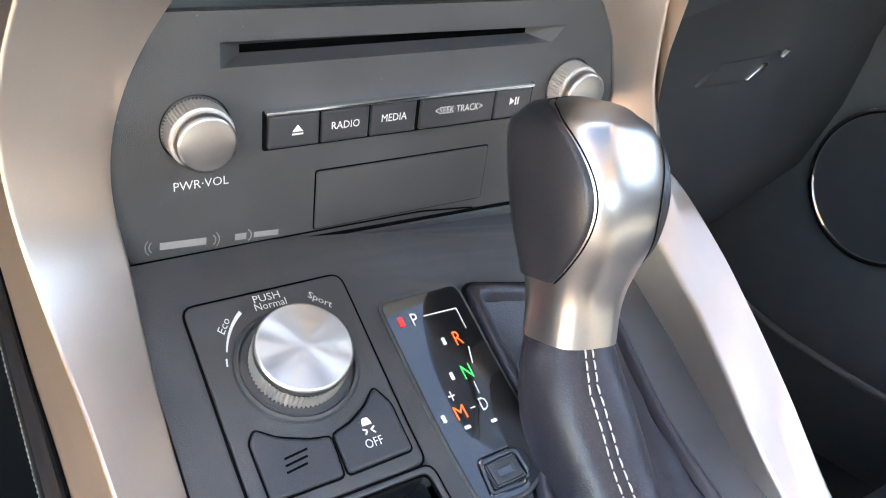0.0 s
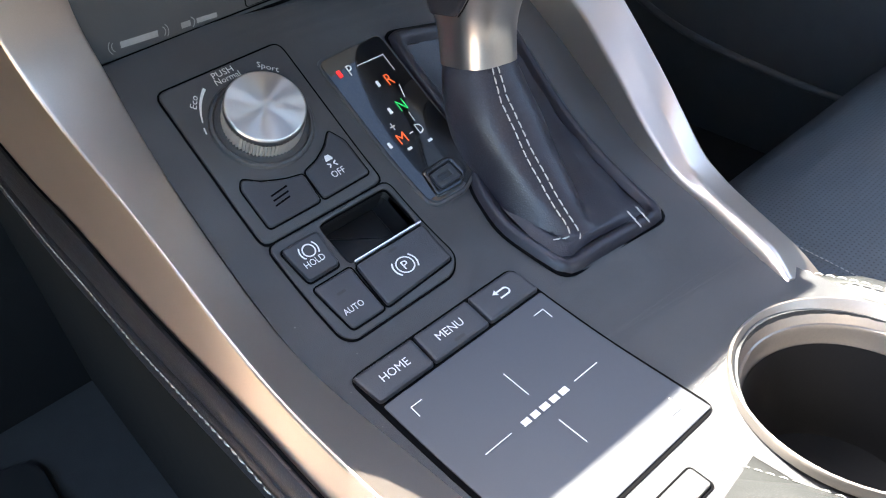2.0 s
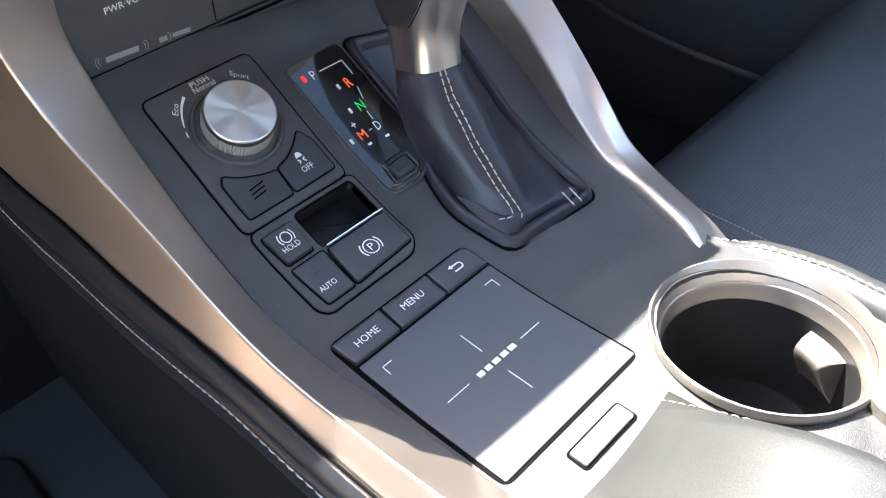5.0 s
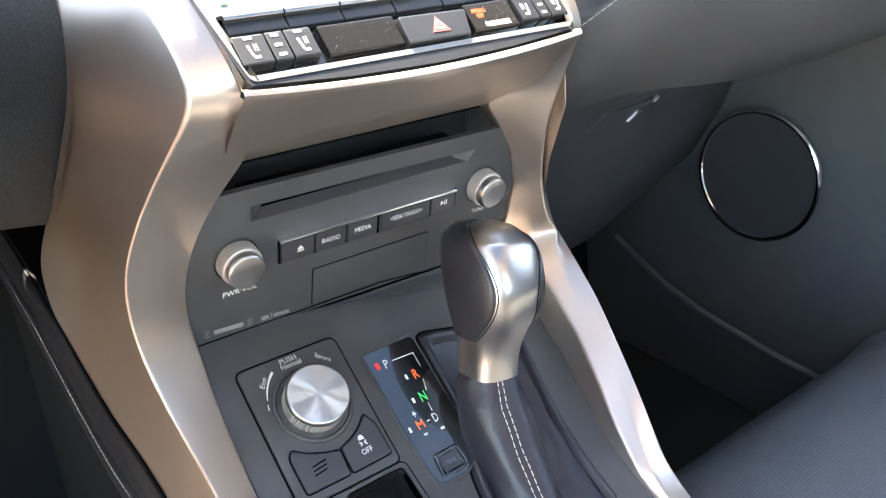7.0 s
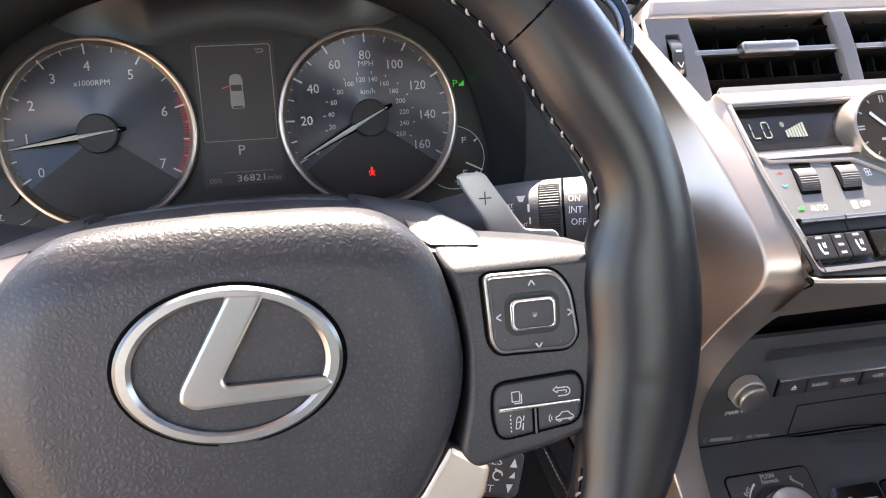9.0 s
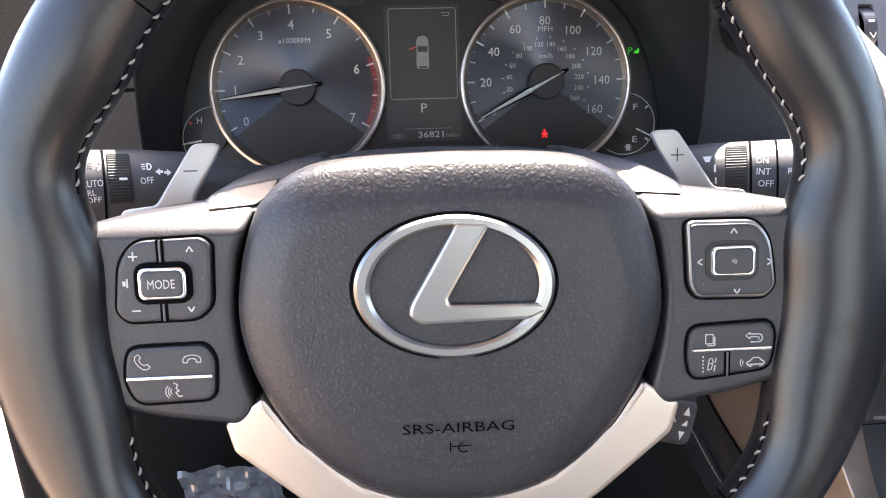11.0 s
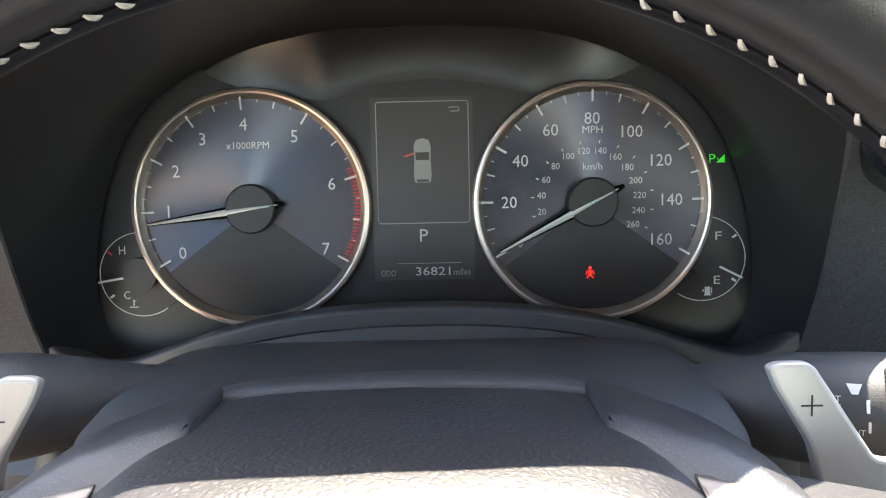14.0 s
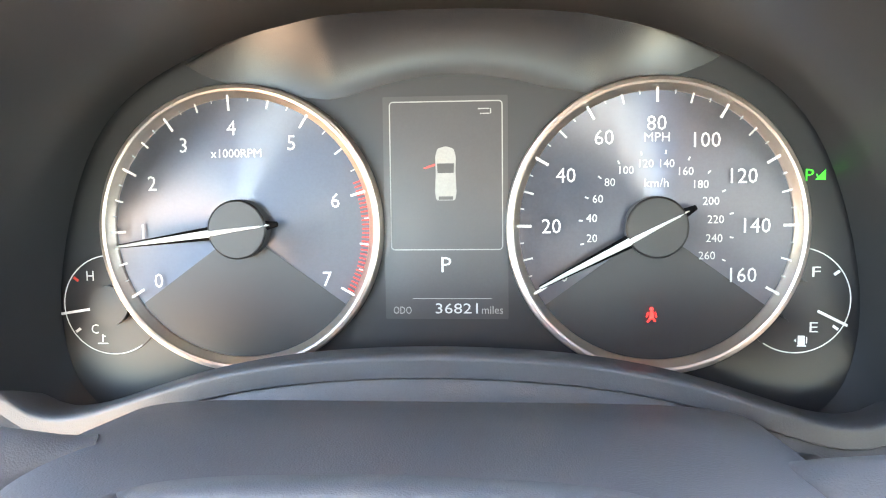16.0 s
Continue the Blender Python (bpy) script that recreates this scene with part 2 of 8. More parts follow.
def inset(loop, d):
    """The anticlockwise loop moved inwards by d."""
    k, out = len(loop), []
    for i in range(k):
        a, p, b = Vector(loop[i - 1]), Vector(loop[i]), Vector(loop[(i + 1) % k])
        e, f = (p - a), (b - p)
        n1 = Vector((-e.y, e.x)).normalized() if e.length > 1e-9 else Vector((0, 0))
        n2 = Vector((-f.y, f.x)).normalized() if f.length > 1e-9 else n1
        m = n1 + n2
        m = m / max(0.35, m.dot(n1)) if m.length > 1e-6 else n1
        out.append(tuple(p + m * d))
    return out


def solid(fn, loops, h0, h1, bevel=0.0, cuts=(), bottom=False):
    """A plate over the surface fn(u, v, h): outline and holes, from h0 up to h1, with a bevelled rim, cut along v for curved surfaces."""
    if not isinstance(loops[0][0], (tuple, list)):
        loops = [loops]
    outer, holes = ccw(loops[0]), [ccw(h)[::-1] for h in loops[1:]]
    bm = bmesh.new()
    tops = []
    for loop in [outer] + holes:
        rings = [[(p[0], p[1], h0) for p in loop], [(p[0], p[1], h1 - bevel * 0.8) for p in loop]]
        if bevel > 0:
            m = inset(loop, bevel * 0.3)
            rings.append([(p[0], p[1], h1 - bevel * 0.25) for p in m])
            loop = inset(loop, bevel)
            rings.append([(p[0], p[1], h1) for p in loop])
            loop = inset(loop, bevel * 0.18)
            rings.append([(p[0], p[1], h1) for p in loop])
        vs = [[bm.verts.new(p) for p in ring] for ring in rings]
        for a, b in zip(vs, vs[1:]):
            for i in range(len(a)):
                j = (i + 1) % len(a)
                bm.faces.new((a[i], a[j], b[j], b[i]))
        tops.append(vs[-1])
        if bottom and loop is not None and len(tops) == 1:
            bm.faces.new(vs[0][::-1])
    flat = [v for ring in tops for v in ring]
    from_tess = mathutils_tess([[Vector((v.co.x, v.co.y, 0)) for v in ring] for ring in tops])
    for tri in from_tess:
        try:
            bm.faces.new([flat[i] for i in tri])
        except ValueError:
            pass
    for c in cuts:
        bmesh.ops.bisect_plane(bm, geom=bm.verts[:] + bm.edges[:] + bm.faces[:], plane_co=(0, c, 0), plane_no=(0, 1, 0))
    bmesh.ops.recalc_face_normals(bm, faces=bm.faces)
    for v in bm.verts:
        v.co = fn(v.co.x, v.co.y, v.co.z)
    return bm


def mathutils_tess(rings):
    return tessellate_polygon(rings)


def loft(rings, closed=True, cap=False, cap_end=False):
    """A skin over rings of equally many points."""
    k, verts, faces = len(rings[0]), [p for r in rings for p in r], []
    for i in range(len(rings) - 1):
        for j in range(k if closed else k - 1):
            a, b = i * k + j, i * k + (j + 1) % k
            faces.append((a, b, b + k, a + k))
    if cap:
        faces.append(tuple(range(k))[::-1])
    if cap_end:
        faces.append(tuple(range((len(rings) - 1) * k, len(rings) * k)))
    return verts, faces


def skin(name, rings, material, parent=None, label="", closed=True, cap=False, cap_end=False, sharp=38):
    verts, faces = loft(rings, closed, cap, cap_end)
    bm = bmesh.new()
    vs = [bm.verts.new(v) for v in verts]
    for f in faces:
        try:
            bm.faces.new([vs[i] for i in f])
        except ValueError:
            pass
    return part(name, bm, material, parent, label, sharp)


def lathe(name, fn, cx, cy, profile, material, parent=None, label="", n=48, cap=True, sharp=38):
    """A turned body on the surface fn: (radius, height) pairs."""
    rings = [[fn(cx + r * math.cos(2 * math.pi * k / n), cy + r * math.sin(2 * math.pi * k / n), h) for k in range(n)] for r, h in profile]
    return skin(name, rings, material, parent, label, True, False, cap, sharp)


def smoothline(points, per=6):
    """Catmull-Rom through the points."""
    pts = [Vector(p) for p in points]
    pts = [pts[0] * 2 - pts[1]] + pts + [pts[-1] * 2 - pts[-2]]
    out = []
    for i in range(1, len(pts) - 2):
        a, b, c, d = pts[i - 1:i + 3]
        for k in range(per):
            t = k / per
            out.append(0.5 * (2 * b + (c - a) * t + (2 * a - 5 * b + 4 * c - d) * t * t + (3 * b - a - 3 * c + d) * t ** 3))
    return out + [pts[-2]]


def tube(name, points, r, material, parent=None, label="", n=10, cap=True, closed=False):
    pts = [Vector(p) for p in points]
    rings, side = [], None
    for i, p in enumerate(pts):
        t = (pts[(i + 1) % len(pts)] - pts[i - 1]) if closed else (pts[min(i + 1, len(pts) - 1)] - pts[max(i - 1, 0)])
        t.normalize()
        side = t.orthogonal() if side is None else (side - t * side.dot(t))
        side.normalize()
        up = t.cross(side)
        rr = r(i / (len(pts) - 1)) if callable(r) else r
        rings.append([p + (side * math.cos(2 * math.pi * k / n) + up * math.sin(2 * math.pi * k / n)) * rr for k in range(n)])
    if closed:
        rings.append(rings[0])
    return skin(name, rings, material, parent, label, True, cap, cap)


def blob_bars(name, segs, material, parent, label="", w=0.0006, hgt=0.0005):
    """Short raised bars (stitches, ticks) from a list of (start, end, normal)."""
    verts, faces = [], []
    for a, b, nrm in segs:
        a, b, nrm = Vector(a), Vector(b), Vector(nrm)
        d = (b - a).normalized()
        s = d.cross(nrm).normalized() * w / 2
        k = len(verts)
        m = (a + b) / 2 + nrm * hgt
        verts += [a + s * 0.8, a - s * 0.8, b - s * 0.8, b + s * 0.8, m + s, m - s, a.lerp(b, 0.25) + s + nrm * hgt * 0.8, a.lerp(b, 0.25) - s + nrm * hgt * 0.8, a.lerp(b, 0.75) + s + nrm * hgt * 0.8, a.lerp(b, 0.75) - s + nrm * hgt * 0.8]
        faces += [(k, k + 1, k + 7, k + 6), (k + 6, k + 7, k + 5, k + 4), (k + 4, k + 5, k + 9, k + 8), (k + 8, k + 9, k + 2, k + 3), (k, k + 6, k + 4, k + 8, k + 3), (k + 1, k + 2, k + 9, k + 5, k + 7)]
    return finish(name, verts, faces, material, parent, label)


def stitch_line(name, points, normals, parent, pitch=0.0034, length=0.0025, w=0.0007, label="pale thread stitching", slant=None, thread=None):
    pts = [Vector(p) for p in points]
    segs, dist, nxt = [], 0.0, 0.0
    for i in range(len(pts) - 1):
        step = pts[i + 1] - pts[i]
        while nxt <= dist + step.length:
            p = pts[i] + step.normalized() * (nxt - dist)
            nn = Vector(normals[i]) if isinstance(normals, list) else Vector(normals)
            d = step.normalized()
            if slant:
                d = (d + d.cross(nn).normalized() * slant).normalized()
            segs.append((p - d * length / 2, p + d * length / 2, nn))
            nxt += pitch
        dist += step.length
    return tagged(blob_bars(name, segs, thread or THREAD, parent, label, w, w * 0.8), kind="stuff")


def text_polys(body):
    """Outlines of a word in the built-in font, as a flat triangulated mesh in a unit box."""
    cu = bpy.data.curves.new("word", "FONT")
    cu.body, cu.resolution_u, cu.fill_mode = body, 2, "FRONT"
    ob = bpy.data.objects.new("word", cu)
    scene.collection.objects.link(ob)
    dg = bpy.context.evaluated_depsgraph_get()
    ev = ob.evaluated_get(dg)
    me = ev.to_mesh()
    verts, faces = [v.co.copy() for v in me.vertices], [tuple(p.vertices) for p in me.polygons]
    ev.to_mesh_clear()
    bpy.data.objects.remove(ob)
    bpy.data.curves.remove(cu)
    xs, ys = [v.x for v in verts], [v.y for v in verts]
    x0, x1, y0, y1 = min(xs), max(xs), min(ys), max(ys)
    return [((v.x - x0) / max(x1 - x0, 1e-6), (v.y - y0) / max(y1 - y0, 1e-6)) for v in verts], faces, (x1 - x0) / max(y1 - y0, 1e-6)


def words(name, fn, items, material, parent, h=0.0003, label=""):
    """Printed lettering: items of (text, centre u, centre v, width, height, turn in degrees)."""
    for body, cu, cv, w, hh, *turn in items:
        vs, fs, aspect = text_polys(body)
        w = w or hh * aspect
        a = radians(turn[0]) if turn else 0.0
        verts = []
        for x, y in vs:
            dx, dy = (x - 0.5) * w, (y - 0.5) * hh
            verts.append(fn(cu + dx * math.cos(a) - dy * math.sin(a), cv + dx * math.sin(a) + dy * math.cos(a), h))
        finish(name, verts, fs, material, parent, label, smooth=False)


def marks(name, fn, polys, material, parent, h=0.0003, label="", gap=0.0011, stuff=False):
    """Printed flat shapes: small polygons (u, v); those that lie apart become symbols of their own."""
    boxes = [(min(p[0] for p in q), max(p[0] for p in q), min(p[1] for p in q), max(p[1] for p in q)) for q in polys]
    group = list(range(len(polys)))
    if not stuff:
        for i in range(len(polys)):
            for j in range(i):
                a, b = boxes[i], boxes[j]
                if a[0] - gap < b[1] and b[0] - gap < a[1] and a[2] - gap < b[3] and b[2] - gap < a[3] and group[i] != group[j]:
                    old, fresh = group[i], group[j]
                    group = [fresh if g == old else g for g in group]
    else:
        group = [0] * len(polys)
    for g in sorted(set(group)):
        verts, faces = [], []
        for poly in (q for q, k in zip(polys, group) if k == g):
            k = len(verts)
            verts += [fn(p[0], p[1], h) for p in poly]
            faces += [tuple(i + k for i in t) for t in mathutils_tess([[Vector((p[0], p[1], 0)) for p in poly]])]
        ob = finish(name, verts, faces, material, parent, label, smooth=False)
        if stuff:
            ob["kind"] = "stuff"
    return ob


def bar(u0, v0, u1, v1, w):
    """A thin line as a polygon."""
    d = Vector((u1 - u0, v1 - v0))
    s = Vector((-d.y, d.x)).normalized() * w / 2
    return [(u0 + s.x, v0 + s.y), (u0 - s.x, v0 - s.y), (u1 - s.x, v1 - s.y), (u1 + s.x, v1 + s.y)]


def arc(cx, cy, r, a0, a1, w, n=14, sy=1.0):
    """A ring segment as small polygons."""
    out = []
    for i in range(n):
        p, q = radians(a0 + (a1 - a0) * i / n), radians(a0 + (a1 - a0) * (i + 1) / n)
        out.append([(cx + (r + d) * math.cos(t), cy + sy * (r + d) * math.sin(t)) for t, d in ((p, -w / 2), (p, w / 2), (q, w / 2), (q, -w / 2))])
    return out


def box(name, x0, x1, y0, y1, z0, z1, material, parent=None, label="", bevel=0.01):
    def fn(u, v, h):
        return Vector((u, v, h))
    return part(name, solid(fn, rrect((x0 + x1) / 2, (y0 + y1) / 2, x1 - x0, y1 - y0, bevel), z0, z1, bevel, bottom=True), material, parent, label)


# ---- the surfaces that carry the controls ----
MID = 0.392  # middle of the car
KY = [-0.40, -0.12, -0.06, -0.03, 0.0, 0.03, 0.06, 0.10, 0.122, 0.145, 0.18]
KZ = [0.718, 0.722, 0.725, 0.729, 0.735, 0.7445, 0.760, 0.7885, 0.8045, 0.8165, 0.838]
YCUTS = [-0.12, -0.09] + [-0.066 + 0.006 * k for k in range(34)]


def console_z(y):
    return sum(np.interp(y + d, KY, KZ) for d in (-0.012, -0.006, 0.0, 0.006, 0.012)) / 5


def SHELF(x, y, h=0.0):
    """Top of the centre console: x across, y ahead."""
    s = (console_z(y + 0.002) - console_z(y - 0.002)) / 0.004
    q = 1 / math.hypot(1, s)
    drop = 0.15 * max(0.0, x - 0.405)
    return Vector((x, y - s * q * h, console_z(y) - drop + q * h))


def RADIO(x, z, h=0.0):
    """Face of the radio: x across, z up."""
    return Vector((x, 0.141 - 0.2 * (z - 0.815) - 0.9806 * h, z - 0.196 * h))


def CLIMATE(x, y, h=0.0):
    """Sloping face of the climate panel: x across, y ahead."""
    return Vector((x, y - 0.678 * h, 0.98 + (y - 0.075) * 0.9225 + 0.735 * h))


def WHEEL(x, v, h=0.0):
    """Plane of the steering wheel: x across, v up the plane, h towards the driver."""
    return Vector((x, 0.235 * v - 0.972 * h, 1.0 + 0.972 * v + 0.235 * h))


def SPOKE(x, v, h=0.0):
    """Skin of the side spokes: flat before the driver, falling away ahead above the switches."""
    d = max(0.0, v - 0.0180)
    return WHEEL(x, v, h - 1.8 * d * d / (d + 0.004))


def GAUGE(x, z, h=0.0):
    """Plane of the instruments: x across, z up, h towards the driver."""
    return Vector((x, 0.276 + 0.25 * (z - 1.01) - 0.970 * h, z + 0.2425 * h))


def mirror(p):
    return (2 * MID - p[0], p[1], p[2])


def turned(name, at, normal, profile, material, parent=None, label="", n=64, sharp=30, knurl=None, up=(0, 0, 1), cap=True):
    """A turned body in its own axes, so that brushed metal runs round it: (radius, height) pairs along normal; knurl: (first, last ring, depth, teeth)."""
    rings = []
    if knurl:
        n = knurl[3] * 2
    for i, (r, h) in enumerate(profile):
        rings.append([(rr * math.cos(2 * math.pi * k / n), rr * math.sin(2 * math.pi * k / n), h) for k in range(n) for rr in [r - (knurl[2] if knurl and knurl[0] <= i <= knurl[1] and k % 2 else 0)]])
    ob = skin(name, rings, material, parent, label, True, False, cap, sharp)
    z = Vector(normal).normalized()
    x = Vector((1, 0, 0)) if abs(z.x) < 0.9 else Vector((0, 1, 0))
    x = (x - z * z.dot(x)).normalized()
    y = z.cross(x)
    m = Matrix((x, y, z)).transposed().to_4x4()
    m.translation = Vector(at)
    ob.matrix_basis = m
    return ob


# ================= the car round the cabin =================
cabin_floor = box("floor", -0.55, 1.25, -2.0, 0.9, 0.20, 0.26, CARPET, None, "", 0.02)
tagged(cabin_floor, "dark carpeted car floor in deep shade", "floor", kind="structure")
ground = finish("ground", [(-60, -60, -0.25), (60, -60, -0.25), (60, 60, -0.25), (-60, 60, -0.25)], [(0, 1, 2, 3)], TARMAC)
tagged(ground, "warm sunlit paving outside the car", "ground", kind="structure")
# roof opening with tinted pane, out of view, added to bring in sky light
roof = part("ceiling", solid(lambda u, v, h: Vector((u, v, h)), [rrect(MID, -1.02, 1.50, 2.16, 0.02), rrect(MID, -0.33, 0.84, 0.66, 0.05)], 1.47, 1.51, 0.004, bottom=False), ROOFCLOTH)
tagged(roof, "grey cloth headliner round an opening added for sky light", "ceiling", kind="structure")
tint = bpy.data.materials.new("tinted_glass")
tint.use_nodes = True
tn, tl = tint.node_tree.nodes, tint.node_tree.links
see, shine, both = tn.new("ShaderNodeBsdfTransparent"), tn.new("ShaderNodeBsdfGlossy"), tn.new("ShaderNodeMixShader")
see.inputs["Color"].default_value, shine.inputs["Roughness"].default_value, both.inputs[0].default_value = (0.44, 0.45, 0.46, 1), 0.02, 0.05
tl.new(see.outputs[0], both.inputs[1])
tl.new(shine.outputs[0], both.inputs[2])
tl.new(both.outputs[0], tn["Material Output"].inputs["Surface"])
pane = box("window_roof", MID - 0.43, MID + 0.43, -0.67, 0.01, 1.512, 1.517, tint, None, "", 0.01)
tagged(pane, "unseen dark tinted glass pane added over the roof opening", "window", kind="structure")
wall_rear = box("wall_rear", -0.5, 1.25, -2.1, -2.0, 0.26, 1.0, PLASTIC, None, "", 0.02)
tagged(wall_rear, "dark trim panel behind the rear seats", "wall", kind="structure")
bulkhead = box("wall_front", -0.55, 1.25, 0.62, 0.7, 0.26, 1.08, FELT, None, "", 0.02)
tagged(bulkhead, "black felt-lined bulkhead behind the dashboard", "wall", kind="structure")
wall_left = box("wall_left", -0.58, -0.50, -2.0, 0.46, 0.20, 0.55, PLASTIC, None, "", 0.02)
kick = box("wall_kick_panel", -0.57, -0.50, 0.08, 0.46, 0.55, 0.98, PLASTIC, None, "", 0.02)
tagged(kick, "dark kick panel ahead of the driver's door", "wall", kind="structure")
tagged(wall_left, "dark door sill on the driver's side", "wall", kind="structure")
for sx, nm in ((-0.50, "wall_pillar_left"), (1.22, "wall_pillar_right")):
    inn = -0.34 if sx < 0 else 1.12
    p = tube(nm, [(sx, 0.62, 1.0), ((sx + inn) / 2, 0.3, 1.28), (inn, 0.0, 1.49)], 0.035, PLASTIC, None, "", 8)
    tagged(p, "dark windscreen pillar trim of the car", "pillar", kind="structure")
    p = box(nm.replace("pillar", "post"), sx - 0.03, sx + 0.03, -0.95, -0.8, 0.26, 1.48, PLASTIC, None, "", 0.015)
    tagged(p, "dark door post between the side windows", "pillar", kind="structure")

# ---- passenger door with its loudspeaker ----
door = thing("passenger_door", (1.12, -0.1, 0.3), "closed passenger door lined in black plastic with a loudspeaker", "door")
DOORX = 1.12


def DOOR(y, z, h=0.0):
    return Vector((DOORX - h, y, z))


rows = []
for z, dx in ((0.26, 0.03), (0.45, 0.0), (0.70, 0.0), (0.80, -0.02), (0.88, -0.05), (0.93, -0.055), (0.96, -0.02), (1.06, 0.01), (1.09, 0.03)):
    rows.append([Vector((DOORX + dx + 0.02 * math.sin(4 * y), y, z)) for y in [0.62 - 0.08 * k for k in range(18)]])
skin("door_lining", rows, DOORPLASTIC, door, "black grained door lining", closed=False)
part("outer_panel", solid(lambda u, v, h: Vector((DOORX + 0.05 + h, u, v)), rrect(-0.1, 0.65, 1.45, 0.86, 0.03), 0, 0.08, 0.01, bottom=True), PAINT, door)
SPY, SPZ, SPR = 0.309, 0.662, 0.0870
ringpts = [(DOORX - 0.012, SPY + SPR * math.cos(a), SPZ + SPR * math.sin(a)) for a in [2 * math.pi * k / 64 for k in range(64)]]
spk = turned("speaker_grille", (DOORX - 0.004, SPY, SPZ), (-1, 0, 0), [(SPR, 0), (SPR, 0.006), (SPR * 0.97, 0.009), (SPR * 0.8, 0.006), (SPR * 0.4, 0.004), (0.002, 0.004)], PLASTIC, door, "round black loudspeaker grille", 64)
tube("speaker_ring", ringpts, 0.0038, CHROME, spk, "thin bright ring", 8, False, True)
tube("pocket_edge", smoothline([(DOORX - 0.03, 0.52, 0.50), (DOORX - 0.05, 0.36, 0.46), (DOORX - 0.055, 0.1, 0.44), (DOORX - 0.05, -0.25, 0.45)], 6), 0.005, DOORPLASTIC, door, "edge of the door pocket")


# ---- seats ----
def seat(name, x0, y0, hw, top, label):
    s = thing(name, (x0, y0 - 0.3, 0.3), label, "seat", "front seats")
    rings = []
    for k in range(19):
        t = k / 18
        y = y0 + 0.02 - 0.56 * t
        lift = 0.040 * math.sin(min(1, t / 0.10) * math.pi / 2) - 0.040
        ring = []
        for j in range(33):
            u = j / 32 * 2 - 1
            w = hw - 0.035 * (1 - min(1, t / 0.12)) ** 2
            bol = 0.011 * max(0, (abs(u) - 0.66) / 0.34) ** 1.2 if abs(u) < 0.93 else 0.0085 - 0.05 * ((abs(u) - 0.93) / 0.07) ** 2
            groove = -0.006 * math.exp(-((abs(u) - 0.66) / 0.03) ** 2)
            ring.append(Vector((x0 + u * w, y, top + lift + bol + groove - 0.03 * t)))
        ring = [Vector((ring[0].x, y, 0.36))] + ring + [Vector((ring[-1].x, y, 0.36))]
        rings.append(ring)
    front = [Vector((p.x, p.y + 0.012, 0.36 if i in (0, len(rings[0]) - 1) else p.z - 0.06)) for i, p in enumerate(rings[0])]
    low = [Vector((p.x, p.y + 0.0, 0.36)) for p in rings[0]]
    skin("cushion", [low, front] + rings, SEAT, s, "dark perforated leather cushion", closed=False)
    rings = []
    for k in range(13):
        t = k / 12
        z, y = 0.60 + 0.62 * t, y0 - 0.50 - 0.18 * t
        w = 0.26 - 0.07 * t ** 2
        ring = []
        for j in range(17):
            a = math.pi * j / 16
            ring.append(Vector((x0 - w * math.cos(a), y - 0.03 + 0.05 * abs(math.cos(a)) ** 2.5, z)))
        for j in range(17):
            a = math.pi * j / 16
            ring.append(Vector((x0 + w * math.cos(a), y - 0.14 - 0.02 * math.sin(a), z)))
        rings.append(ring)
    skin("backrest", rings, SEAT, s, "dark perforated leather backrest", True, True, True)
    part("headrest", solid(lambda u, v, h: Vector((u, y0 - 0.72 + h, v)), rrect(x0, 1.32, 0.25, 0.17, 0.05), 0, 0.09, 0.02, bottom=True), LEATHER, s)
    part("base", solid(lambda u, v, h: Vector((u, v, h)), rrect(x0, y0 - 0.28, 0.46, 0.46, 0.03), 0.262, 0.42, 0.01, bottom=True), PLASTIC, s)
    for dx in (-0.162, 0.162):
        stitch_line("seam", [(x0 + dx * hw / 0.262 * 1.10, y0 - 0.06 - 0.02 * k, top + 0.001 - 0.03 * (k * 0.02 + 0.08) / 0.56) for k in range(22)], (0, 0, 1), s)
    return s


seat("passenger_seat", 0.785, 0.056, 0.255, 0.606, "black perforated leather passenger seat beside the console")
seat("driver_seat", -0.02, -0.33, 0.262, 0.64, "black leather driver's seat behind the steering wheel")

